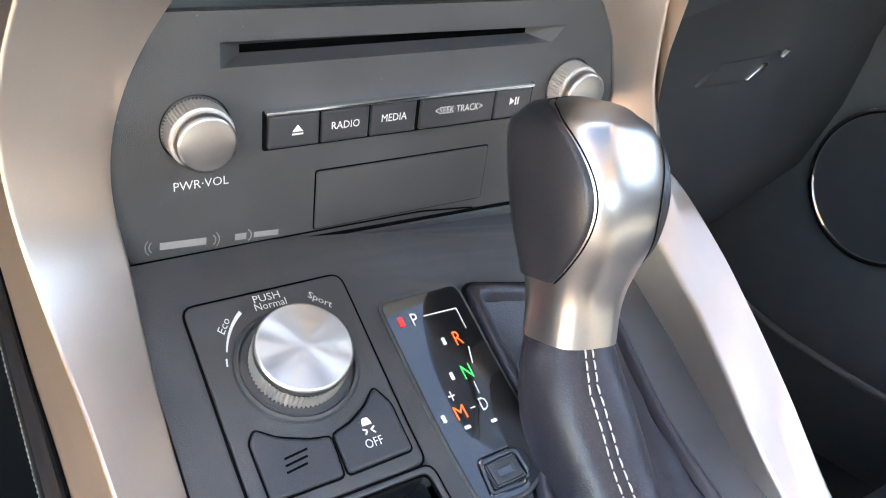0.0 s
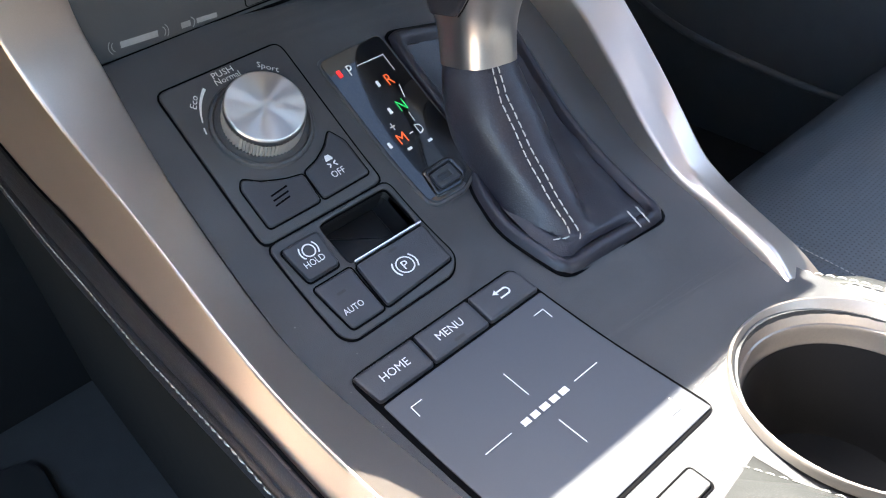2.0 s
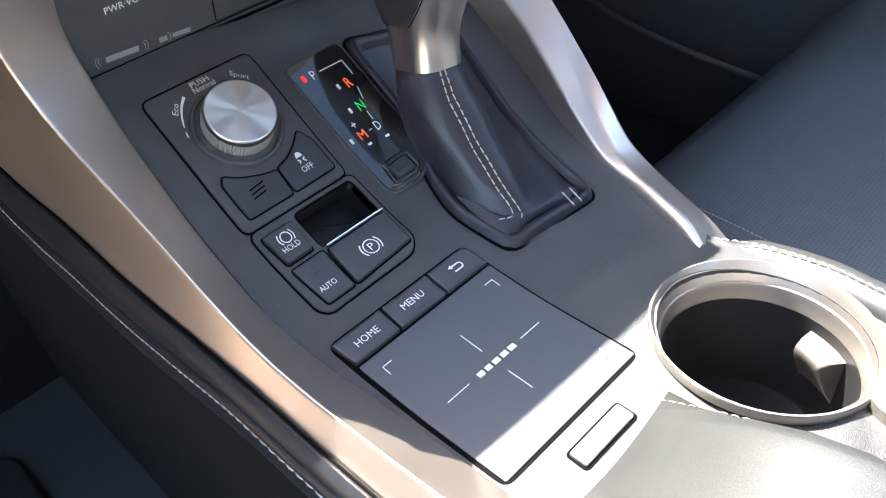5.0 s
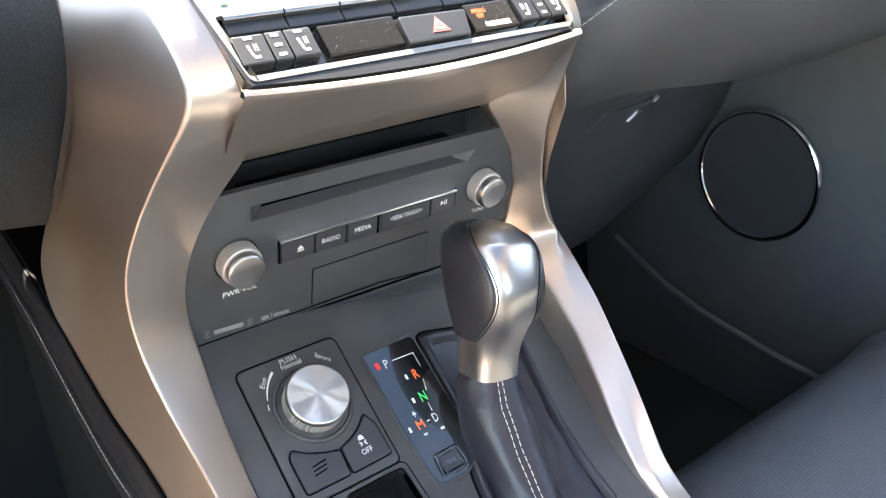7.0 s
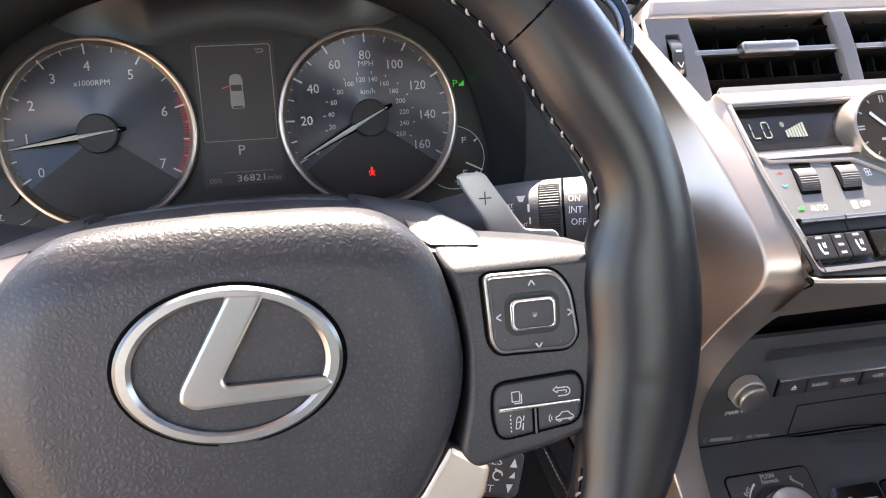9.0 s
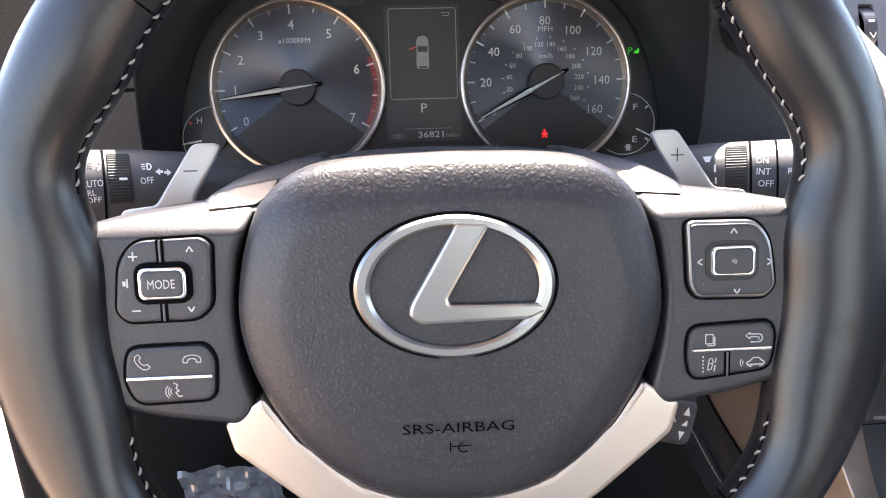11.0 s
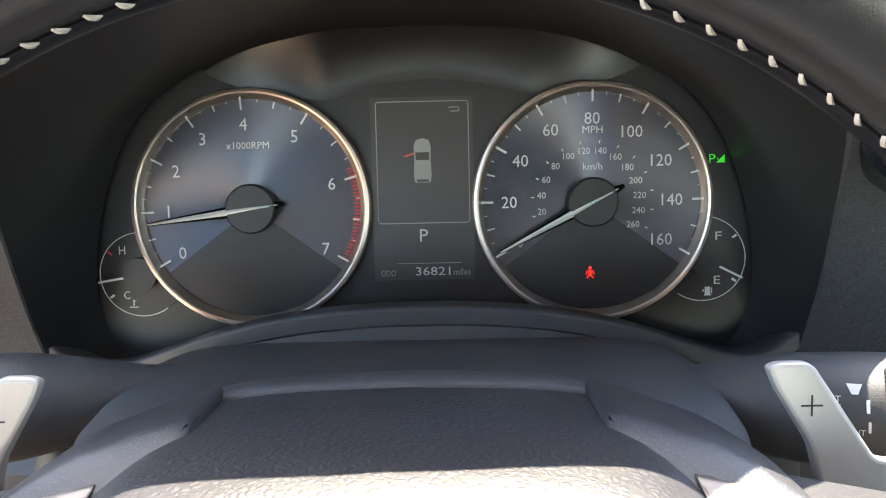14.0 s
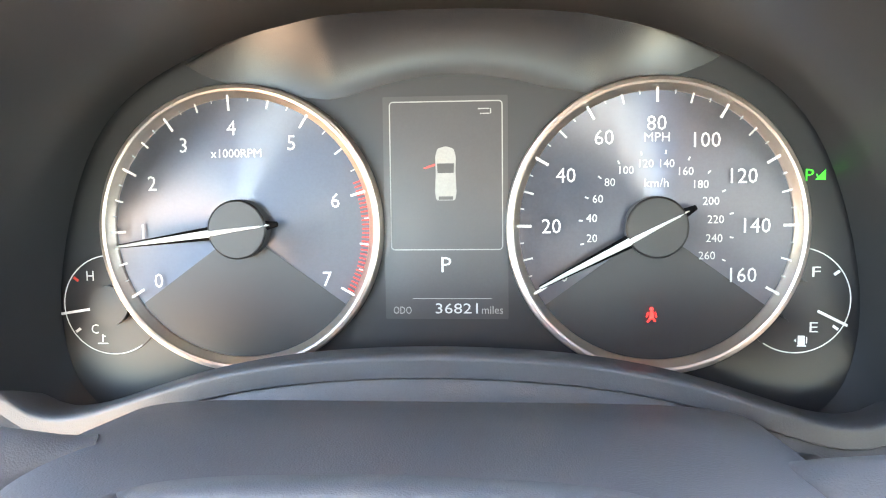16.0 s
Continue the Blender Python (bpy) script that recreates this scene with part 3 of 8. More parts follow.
# ================= centre stack and console shell =================
stack = thing("centre_stack_trim", (MID, 0.1, 0.75), "satin silver frame round radio and climate panel, running down as rails", "trim")
LEFT = [  # inner edge, ridge, outer edge
    ((0.241, 0.228, 1.111), (0.232, 0.222, 1.106), (0.230, 0.262, 1.094)),
    ((0.257, 0.190, 1.079), (0.246, 0.184, 1.077), (0.248, 0.216, 1.066)),
    ((0.280, 0.150, 1.045), (0.262, 0.150, 1.045), (0.252, 0.172, 1.046)),
    ((0.292, 0.112, 1.012), (0.275, 0.112, 1.008), (0.252, 0.138, 1.013)),
    ((0.299, 0.066, 0.968), (0.284, 0.077, 0.969), (0.250, 0.134, 0.980)),
    ((0.309, 0.090, 0.940), (0.277, 0.086, 0.952), (0.249, 0.150, 0.955)),
    ((0.316, 0.118, 0.921), (0.266, 0.097, 0.930), (0.248, 0.178, 0.930)),
    ((0.302, 0.122, 0.906), (0.256, 0.107, 0.906), (0.246, 0.210, 0.896)),
    ((0.287, 0.126, 0.884), (0.249, 0.113, 0.885), (0.2490, 0.330, 0.815)),
    ((0.279, 0.131, 0.858), (0.247, 0.118, 0.861), (0.2495, 0.400, 0.755)),
    ((0.2800, 0.135, 0.834), (0.249, 0.1165, 0.8365), (0.2500, 0.250, 0.7350)),
    ((0.2830, 0.133, 0.8175), (0.2520, 0.1035, 0.8135), (0.2500, 0.165, 0.7380)),
    ((0.2800, 0.116, 0.803), (0.2555, 0.080, 0.795), (0.2500, 0.105, 0.7360)),
    ((0.2775, 0.080, 0.7775), (0.2568, 0.050, 0.779), (0.2500, 0.060, 0.7374)),
    ((0.2770, 0.045, 0.7545), (0.2570, 0.020, 0.764), (0.2500, 0.022, 0.7400)),
    ((0.2765, 0.015, 0.7415), (0.2572, -0.010, 0.754), (0.2500, -0.010, 0.7410)),
    ((0.2780, -0.010, 0.7355), (0.2580, -0.045, 0.752), (0.2505, -0.045, 0.7395)),
    ((0.2840, -0.050, 0.7285), (0.2600, -0.092, 0.752), (0.2520, -0.092, 0.7375)),
    ((0.2880, -0.100, 0.7255), (0.2640, -0.150, 0.752), (0.2545, -0.150, 0.736)),
    ((0.2900, -0.170, 0.7240), (0.2680, -0.230, 0.752), (0.2570, -0.230, 0.735)),
]
RIGHT_TOP = [tuple(mirror(p) for p in row) for row in LEFT[:11]]
CHAMFER = [(0, 0), (0, 0), (0, 0), (0, 0), (0, 0), (-0.004, -0.002), (-0.013, -0.008), (-0.022, -0.015), (-0.025, -0.018), (-0.023, -0.014), (-0.016, -0.006)]  # ridge and outer edge on the passenger's side
RIGHT = [(i, tuple(Vector(i) * 0.5 + (Vector(r) + Vector((a, -0.003, 0))) * 0.5), tuple(Vector(r) + Vector((a, -0.003, 0.0))), tuple(Vector(r) + Vector((b, 0.005, 0.0))) if b else o) for (i, r, o), (a, b) in zip(RIGHT_TOP, CHAMFER)] + [  # base, first edge, ridge, outer edge
    ((0.4995, 0.137, 0.8160), (0.5130, 0.122, 0.8190), (0.5285, 0.112, 0.8240), (0.5410, 0.126, 0.8170)),
    ((0.5000, 0.118, 0.7860), (0.5070, 0.109, 0.8060), (0.5205, 0.104, 0.8155), (0.5325, 0.110, 0.8170)),
    ((0.5000, 0.096, 0.7710), (0.5060, 0.090, 0.7920), (0.5165, 0.090, 0.8020), (0.5275, 0.091, 0.8080)),
    ((0.4995, 0.072, 0.7545), (0.5040, 0.067, 0.7745), (0.5140, 0.067, 0.7820), (0.5250, 0.070, 0.7920)),
    ((0.4940, 0.045, 0.7380), (0.4965, 0.0415, 0.7565), (0.5060, 0.038, 0.7615), (0.5180, 0.045, 0.7740)),
    ((0.4845, 0.019, 0.7280), (0.4875, 0.016, 0.7400), (0.4975, 0.014, 0.7445), (0.5110, 0.018, 0.7520)),
    ((0.4780, -0.010, 0.7210), (0.4805, -0.0105, 0.7250), (0.4890, -0.0140, 0.7250), (0.5035, -0.012, 0.7235)),
    ((0.4745, -0.030, 0.7180), (0.4760, -0.0305, 0.7205), (0.4800, -0.0320, 0.7225), (0.4985, -0.032, 0.7160)),
    ((0.4600, -0.0710, 0.7150), (0.4620, -0.0715, 0.7190), (0.4660, -0.0730, 0.7205), (0.4825, -0.0775, 0.7125)),
    ((0.4540, -0.0870, 0.7150), (0.4548, -0.0870, 0.7160), (0.4575, -0.0868, 0.7168), (0.4785, -0.0942, 0.7046)),
]


def softline(points, per=8, passes=10):
    """Straight pieces with softened corners."""
    pts = [Vector(p) for p in points]
    line = [a.lerp(b, k / per) for a, b in zip(pts, pts[1:]) for k in range(per)] + [pts[-1]]
    for _ in range(passes):
        line = [line[0]] + [line[i - 1] * 0.25 + line[i] * 0.5 + line[i + 1] * 0.25 for i in range(1, len(line) - 1)] + [line[-1]]
    return line


def crease(a, p, b, d=0.0006):
    """A softened edge at p between the faces towards a and b."""
    u, v = (a - p), (b - p)
    d = min(d, u.length * 0.2, v.length * 0.2)
    u, v = u.normalized(), v.normalized()
    return [p + u * d * 3, p + u * d * 2, p + (u + v) * d * 0.7, p + v * d * 2, p + v * d * 3]


def rail(name, rows, label, passes):
    cols = [softline([r[k] for r in rows], 8, passes) for k in range(len(rows[0]))]
    rings = []
    for ps in zip(*cols):
        foot = ps[-1] + Vector((0.004 if ps[-1].x > MID else -0.004, 0.0, -0.03)) if len(ps) == 4 else ps[-1] + Vector((0, 0, -0.01))
        w = max(0.0, min(1.0, (ps[0].z - 0.80) / 0.07))
        edge = ps[0].lerp(ps[1], 0.035)
        ring = [ps[0] + Vector((0, 0.012 * w, -0.01 + 0.012 * w)), ps[0], edge, edge.lerp(ps[1], 0.04)]
        line = list(ps) + [foot]
        for k in range(1, len(line) - 1):
            ring += crease(line[k - 1], line[k], line[k + 1])
        rings.append(ring + [foot])
    return skin(name, rings, SILVER, stack, label, closed=False, cap=True, cap_end=True, sharp=60)


rail("rail", LEFT, "satin silver rail beside the driver", 34)
rail("rail", RIGHT, "satin silver rail beside the passenger", 4)
# band across between climate panel and radio
rows = []
for k in range(17):
    t = k / 16
    bow = 0.006 * (1 - (2 * t - 1) ** 2)
    x4, x5, x6 = (LEFT[i][0][0] - d + (2 * MID - 2 * LEFT[i][0][0] + 2 * d) * t for i, d in ((4, 0.003), (5, 0.012), (6, 0.012)))
    top = Vector((x4, 0.0655 - bow, 0.9685 - bow * 0.6))
    rows.append([top + Vector((0, 0.004, 0.000)), top + Vector((0, 0.001, 0.0008)), top + Vector((0, -0.0012, 0.0004)), top + Vector((0, -0.0020, -0.0012)), top + Vector((0, -0.0006, -0.0036)), Vector((x4 * 0.7 + x5 * 0.3, 0.072 - bow * 0.7, 0.9595 - bow * 0.5)), Vector((x5, 0.090 - bow * 0.4, 0.940)), Vector((x6, 0.117, 0.921)), Vector((x6, 0.135, 0.921))])
skin("cross_band", rows, SILVER, stack, "satin silver band with a bright lip", closed=False, sharp=45)
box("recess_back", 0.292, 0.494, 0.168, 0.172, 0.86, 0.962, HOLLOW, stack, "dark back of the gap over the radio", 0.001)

console = thing("centre_console", (MID, -0.1, 0.26), "satin black centre console top with sloping front", "console")
BOOT = rounded([(0.4020, 0.1060), (0.4790, 0.1000), (0.4650, 0.0400), (0.4520, -0.0290), (0.3840, -0.0290), (0.3800, 0.0080), (0.3870, 0.0330), (0.4010, 0.0520)], 0.008, 4)
WELL = rounded([(0.3185, 0.0505), (0.3545, 0.0505), (0.3545, 0.0300), (0.3185, 0.0300)], 0.003)
CUP = circle(0.4200, -0.1390, 0.0450, 40)
edge_l = [(0.2790, 0.150), (0.2790, 0.08), (0.2780, 0.02), (0.2780, -0.012), (0.284, -0.05), (0.288, -0.10), (0.290, -0.24)]
edge_r = [(0.470, -0.24), (0.470, -0.10), (0.466, -0.07), (0.480, -0.02), (0.484, 0.0), (0.492, 0.030), (0.502, 0.065), (0.505, 0.112), (0.503, 0.150)]
part("top_panel", solid(SHELF, [edge_l + edge_r, inset(ccw(BOOT), 0.004), WELL, CUP], -0.006, 0.0, 0.0, YCUTS), CONSOLE, console, "satin black top panel", 60)
# side wall, padded in leather where the driver's knee rests
outer = smoothline([r[2] for r in LEFT[9:]], 4)
outer = [outer[0] + Vector((-0.002, 0.26, 0.012)), outer[0] + Vector((-0.001, 0.12, 0.006))] + list(outer)


def roll_height(p):
    return float(np.interp(p.y, [-0.10, 0.0, 0.06, 0.14, 0.30], [0.0105, 0.0125, 0.020, 0.030, 0.036]))


profile = [(0.003, 0.0, -0.004), (-0.0005, 0.0, -0.0004), (-0.0030, -0.02, 0.0012), (-0.0054, -0.16, 0.0008), (-0.0070, -0.40, 0.0), (-0.0072, -0.70, 0.0), (-0.0064, -0.92, 0.0), (-0.0054, -1.0, 0.0)]
lower = [(-0.0054, -1.0, 0.0), (-0.0074, -1.0, -0.0012), (-0.0084, -1.0, -0.006), (-0.0086, -1.1, -0.014), (-0.0070, -1.25, -0.022), (-0.0030, -1.4, -0.029)]
skin("knee_pad", [[p + Vector((dx, 0, k * roll_height(p) + dz)) for dx, k, dz in profile] for p in outer], SMOOTHLEATHER, console, "black leather roll along the console side", closed=False, sharp=60)
side = skin("side_panel", [[p + Vector((dx, 0, k * roll_height(p) + dz)) for dx, k, dz in lower] for p in outer], SMOOTHLEATHER, console, "black leather covered console side", closed=False, sharp=60)
skin("lower_side", [[p + Vector((dx, 0, -1.4 * roll_height(p) + dz)) for dx, dz in ((-0.0035, -0.027), (0.002, -0.035), (0.002, -0.45))] for p in outer], FELT, console, "dark carpeted console side", closed=False, sharp=60)
stitch_line("stitching", [p + Vector((-0.0086, 0, -roll_height(p) - 0.0045)) for p in outer], (-0.9, 0, 0.4), side, 0.0058, 0.0044, 0.0007)
tube("roll_seam", [p + Vector((-0.0008, 0, 0.0002)) for p in outer], 0.0007, GAP, console, "", 6)
right_outer = smoothline([r[3] for r in RIGHT[9:]], 4)
skin("side_panel", [[p + Vector((dx, 0, dz)) for dx, dz in ((0.002, -0.016), (0.006, -0.018), (0.010, -0.03), (0.012, -0.07), (0.012, -0.45))] for p in right_outer], PLASTIC, console, "black plastic console side", closed=False)

# ================= radio =================
radio = thing("car_radio", (MID, 0.16, 0.81), "black car radio with disc slot, two knobs and five buttons", "radio")
FACE = [(0.2845, 0.8135), (0.497, 0.8085), (0.5035, 0.834), (0.5045, 0.857), (0.4965, 0.884), (0.4860, 0.9015), (0.2980, 0.9035), (0.2875, 0.884), (0.2785, 0.857), (0.2795, 0.834)]
MOUTH = [(0.3185, 0.8930), (0.4675, 0.8910), (0.4615, 0.8842), (0.3185, 0.8842)]
face = part("faceplate", solid(RADIO, [rounded(FACE, 0.004), MOUTH], -0.004, 0.0, 0.0), CONSOLE, radio, "satin black faceplate", 60)
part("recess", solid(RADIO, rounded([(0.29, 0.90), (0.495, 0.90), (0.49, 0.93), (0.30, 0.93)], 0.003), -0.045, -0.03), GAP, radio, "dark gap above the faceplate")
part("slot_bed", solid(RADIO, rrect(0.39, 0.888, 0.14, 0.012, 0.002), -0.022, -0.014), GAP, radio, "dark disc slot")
# hollow moulded round the slot
hol = []
for u0, v0, u1, v1 in ((0.3185, 0.8930, 0.3275, 0.8895), (0.4675, 0.8910, 0.4520, 0.8895), (0.4615, 0.8842, 0.4520, 0.8865), (0.3185, 0.8842, 0.3275, 0.8865)):
    hol.append(((u0, v0), (u1, v1)))
vs = [RADIO(*a, 0.0002) for a, b in hol] + [RADIO(*b, -0.007) for a, b in hol]
finish("slot_bevel", vs, [(0, 1, 5, 4), (1, 2, 6, 5), (2, 3, 7, 6), (3, 0, 4, 7)], CONSOLE, radio, "bevelled mouth of the slot", smooth=False)
for xs in ((0.3345, 0.3550), (0.3556, 0.3757), (0.3763, 0.3968), (0.3985, 0.4350), (0.4356, 0.4545)):
    z1 = 0.8655
    b = part("button", solid(RADIO, rrect(sum(xs) / 2, 0.8595, xs[1] - xs[0] - 0.0006, 0.0125, 0.0006), -0.002, 0.0022, 0.0007), BUTTON, radio)
part("button_surround", solid(RADIO, rrect(0.3945, 0.8600, 0.1225, 0.0155, 0.001), -0.001, 0.0006), GAP, radio)
part("bright_strip", solid(RADIO, rrect(0.3940, 0.8672, 0.1205, 0.0014, 0.0005), 0.0, 0.0032, 0.0004), CHROME, radio, "thin bright strip above the buttons")
part("lid", solid(RADIO, [rrect(0.3958, 0.8280, 0.0812, 0.0252, 0.0010)], 0, 0.0010, 0.0004), CONSOLE, radio, "flat rectangular cover")
part("lid_joint", solid(RADIO, [rrect(0.3958, 0.8280, 0.0822, 0.0262, 0.0012)], 0, 0.0004), GAP, radio)
lower = thing("ledge_panel", (MID, 0.15, 0.81), "satin black ledge between radio and console", "panel")
part("ledge", solid(RADIO, rounded([(0.283, 0.795), (0.500, 0.795), (0.498, 0.8070), (0.2843, 0.8120)], 0.001), -0.01, 0.0014, 0.001), CONSOLE, lower)
part("ledge_joint", solid(RADIO, [(0.283, 0.80), (0.499, 0.80), (0.499, 0.8086), (0.2840, 0.8136)], -0.01, 0.0005), GAP, lower)
tube("ledge_joint", [RADIO(x, z, 0.0005) for x, z in ((0.2800, 0.8147), (0.3430, 0.8143), (0.4050, 0.8138), (0.4200, 0.8122), (0.4330, 0.8108))], 0.0004, GAP, lower, "", 6)
words("lettering", RADIO, [("RADIO", 0.3655, 0.8598, 0.0117, 0.0030), ("MEDIA", 0.3865, 0.8603, 0.0112, 0.0030), ("<SEEK·TRACK>", 0.4170, 0.8605, 0.0230, 0.0030)], PRINT, radio, 0.0024)
marks("icon", RADIO, [[(0.3438, 0.8592), (0.3482, 0.8592), (0.3460, 0.8620)], bar(0.3438, 0.8583, 0.3482, 0.8583, 0.0007), [(0.4428, 0.8590), (0.4428, 0.8625), (0.4452, 0.8607)], bar(0.4459, 0.8590, 0.4459, 0.8625, 0.0007), bar(0.4472, 0.8590, 0.4472, 0.8625, 0.0007)], PRINT, radio, 0.0024)
words("lettering", RADIO, [("PWR·VOL", 0.3106, 0.8430, 0.0198, 0.0034)], PRINT, radio, 0.0003)
words("lettering", RADIO, [("TUNE", 0.4768, 0.8452, 0.0100, 0.0028)], PRINT, radio, 0.0003)
marks("badge_mark", RADIO, [bar(0.2945, 0.8202, 0.3115, 0.8190, 0.0030)] + arc(0.2935, 0.8203, 0.0028, 130, 230, 0.0004, 5) + arc(0.2935, 0.8203, 0.0042, 135, 225, 0.0004, 5) + arc(0.3123, 0.8189, 0.0028, -50, 50, 0.0004, 5) + arc(0.3123, 0.8189, 0.0042, -45, 45, 0.0004, 5), GREYPRINT, radio, 0.0003, "grey printed mark")
marks("badge_mark", RADIO, [bar(0.3225, 0.8182, 0.3270, 0.8180, 0.0028), bar(0.3300, 0.8178, 0.3400, 0.8170, 0.0024)] + arc(0.3262, 0.8181, 0.0028, -60, 60, 0.0005, 6), GREYPRINT, radio, 0.0003, "grey printed mark")


def radio_knob(cx, cz):
    n = RADIO(0, 0.86, 1) - RADIO(0, 0.86, 0)
    lathe("knob_well", RADIO, cx, cz, [(0.0126, 0.0004), (0.0122, 0.0002), (0.0118, -0.001), (0.001, -0.001)], GAP, radio, "dark joint round the knob")
    k = turned("knob", RADIO(cx, cz), n, [(0.0117, -0.001), (0.0117, 0.0070), (0.0112, 0.0078), (0.0102, 0.0080)], KNURL, radio, "knurled satin metal knob", knurl=(0, 1, 0.0008, 56), sharp=15, cap=False)
    turned("knob_cap", RADIO(cx, cz), n, [(0.0101, 0.0076), (0.0103, 0.0082), (0.0103, 0.0122), (0.0100, 0.0130), (0.0094, 0.0135), (0.0090, 0.0136), (0.005, 0.0139), (0.0003, 0.0140)], KNOBMETAL, k, "smooth domed cap")


radio_knob(0.3095, 0.8635)
radio_knob(0.4760, 0.8640)

# ================= climate panel, clock, vents =================
climate = thing("climate_panel", (MID, 0.07, 0.96), "silver-grey climate panel with displays, toggles and rows of buttons", "climate control")
CPLATE = rounded([(0.3010, 0.0660), (0.4830, 0.0660), (0.4980, 0.112), (0.5000, 0.158), (0.2840, 0.158), (0.2900, 0.112)], 0.003)
WINDOW_L = rounded([(0.2862, 0.1470), (0.3720, 0.1470), (0.3600, 0.1238), (0.2920, 0.1238)], 0.002)
WINDOW_R = rounded([(0.3950, 0.1240), (0.4870, 0.1240), (0.4915, 0.1465), (0.4000, 0.1470)], 0.002)
TRAY = rounded([(0.3010, 0.0680), (0.4860, 0.0680), (0.4910, 0.0905), (0.2985, 0.0905)], 0.002)
part("plate", solid(CLIMATE, [CPLATE, WINDOW_L, WINDOW_R, TRAY], -0.003, 0.0, 0.0), mat("silver_grey_paint", (0.145, 0.144, 0.142), 0.46, metal=0.3, spots=0.05), climate, "silver-grey painted plate", 60)
for w in (WINDOW_L, WINDOW_R):
    part("display", solid(CLIMATE, inset(ccw(w), -0.0015), -0.012, -0.006), SMOKED, climate, "dark smoked display window")
    skin("display_frame", [[CLIMATE(*p, 0.0003) for p in w], [CLIMATE(*p, -0.008) for p in w]], SMOKED, climate, "bevelled edge of the window")
COVE = [(0.2912, 0.1216), (0.3540, 0.1222), (0.3620, 0.1255), (0.4040, 0.1255), (0.4075, 0.1230), (0.4895, 0.1228), (0.4910, 0.1185), (0.4400, 0.1180), (0.4330, 0.1160), (0.4230, 0.1105), (0.4100, 0.1062), (0.3960, 0.1040), (0.3830, 0.1040), (0.3700, 0.1065), (0.3600, 0.1110), (0.3500, 0.1150), (0.2965, 0.1168)]
part("cove", solid(CLIMATE, rounded(COVE, 0.0012), -0.001, 0.0014, 0.0014), SILVER, climate, "bright moulded cove under the displays")
for line in (softline([r[0] for r in LEFT], 8, 34), softline([r[0] for r in RIGHT], 8, 4)):
    rows = []
    for p in line[11:37]:
        y = 0.075 + 0.735 * ((p.y - 0.075) * 0.735 + (p.z - 0.98) * 0.678)
        if not 0.062 < y < 0.1555:
            continue
        x = float(np.interp(y, [0.066, 0.112, 0.158], [0.3040, 0.2930, 0.2870]))
        q = CLIMATE(x if p.x < MID else 2 * MID - x, y, 0.0007)
        out = (p - q).normalized()
        rows.append([q + Vector((0, 0.0005, -0.0012)), q, q + out * 0.0008 + Vector((0, 0, 0.0002)), p.lerp(q, 0.4), p + out * 0.002 + Vector((0, 0.001, -0.0006))])
    skin("side_fillet", rows, SILVER, stack, "silver edge joining rail and climate panel", closed=False, sharp=60)
part("tray_lip", solid(CLIMATE, [(0.3010, 0.0650), (0.3450, 0.0622), (0.3920, 0.0612), (0.4390, 0.0622), (0.4830, 0.0650), (0.4850, 0.0674), (0.2990, 0.0674)], -0.012, -0.0005), HOLLOW, climate, "dark strip under the switches")
part("tray", solid(CLIMATE, inset(ccw(TRAY), -0.001), -0.009, -0.004), GLOSS, climate, "gloss black switch tray")


def segment_digit(cx, cy, w, hgt, on):
    x0, x1, y0, y1, ym = cx - w / 2, cx + w / 2, cy - hgt / 2, cy + hgt / 2, cy
    s = {"t": (x0, y1, x1, y1), "b": (x0, y0, x1, y0), "tl": (x0, ym, x0, y1), "tr": (x1, ym, x1, y1), "bl": (x0, y0, x0, ym), "br": (x1, y0, x1, ym), "m": (x0, ym, x1, ym)}
    out = []
    for k in on:
        a, b, c, d = s[k]
        q = 0.0004
        out.append(bar(a + (q if c > a else 0), b + (q if d > b else 0), c - (q if c > a else 0), d - (q if d > b else 0), 0.0008))
    return out


segs = []
for cx in (0.3050, 0.4632):
    segs += segment_digit(cx - 0.0040, 0.1368, 0.0044, 0.0080, ("tl", "bl", "b")) + segment_digit(cx + 0.0036, 0.1368, 0.0044, 0.0080, ("tl", "bl", "b", "t", "tr", "br"))
for i in range(7):
    x = 0.3205 + 0.0020 * i
    segs.append([(x, 0.1322), (x + 0.0016, 0.1322), (x + 0.0016, 0.1364 + 0.0006 * i), (x, 0.1358 + 0.0006 * i)])
segs += arc(0.3200, 0.1392, 0.0011, 0, 360, 0.0006, 8) + arc(0.3200, 0.1392, 0.0003, 0, 360, 0.0005, 6)
segs += arc(0.4345, 0.1392, 0.0007, 0, 360, 0.0008, 8) + [bar(0.4345, 0.1380, 0.4340, 0.1352, 0.0012), bar(0.4340, 0.1348, 0.4366, 0.1348, 0.0010), bar(0.4366, 0.1348, 0.4366, 0.1328, 0.0009), bar(0.4316, 0.1378, 0.4330, 0.1370, 0.0005)]
marks("segment", CLIMATE, segs, DIGIT, climate, -0.0054, "glowing display segments")


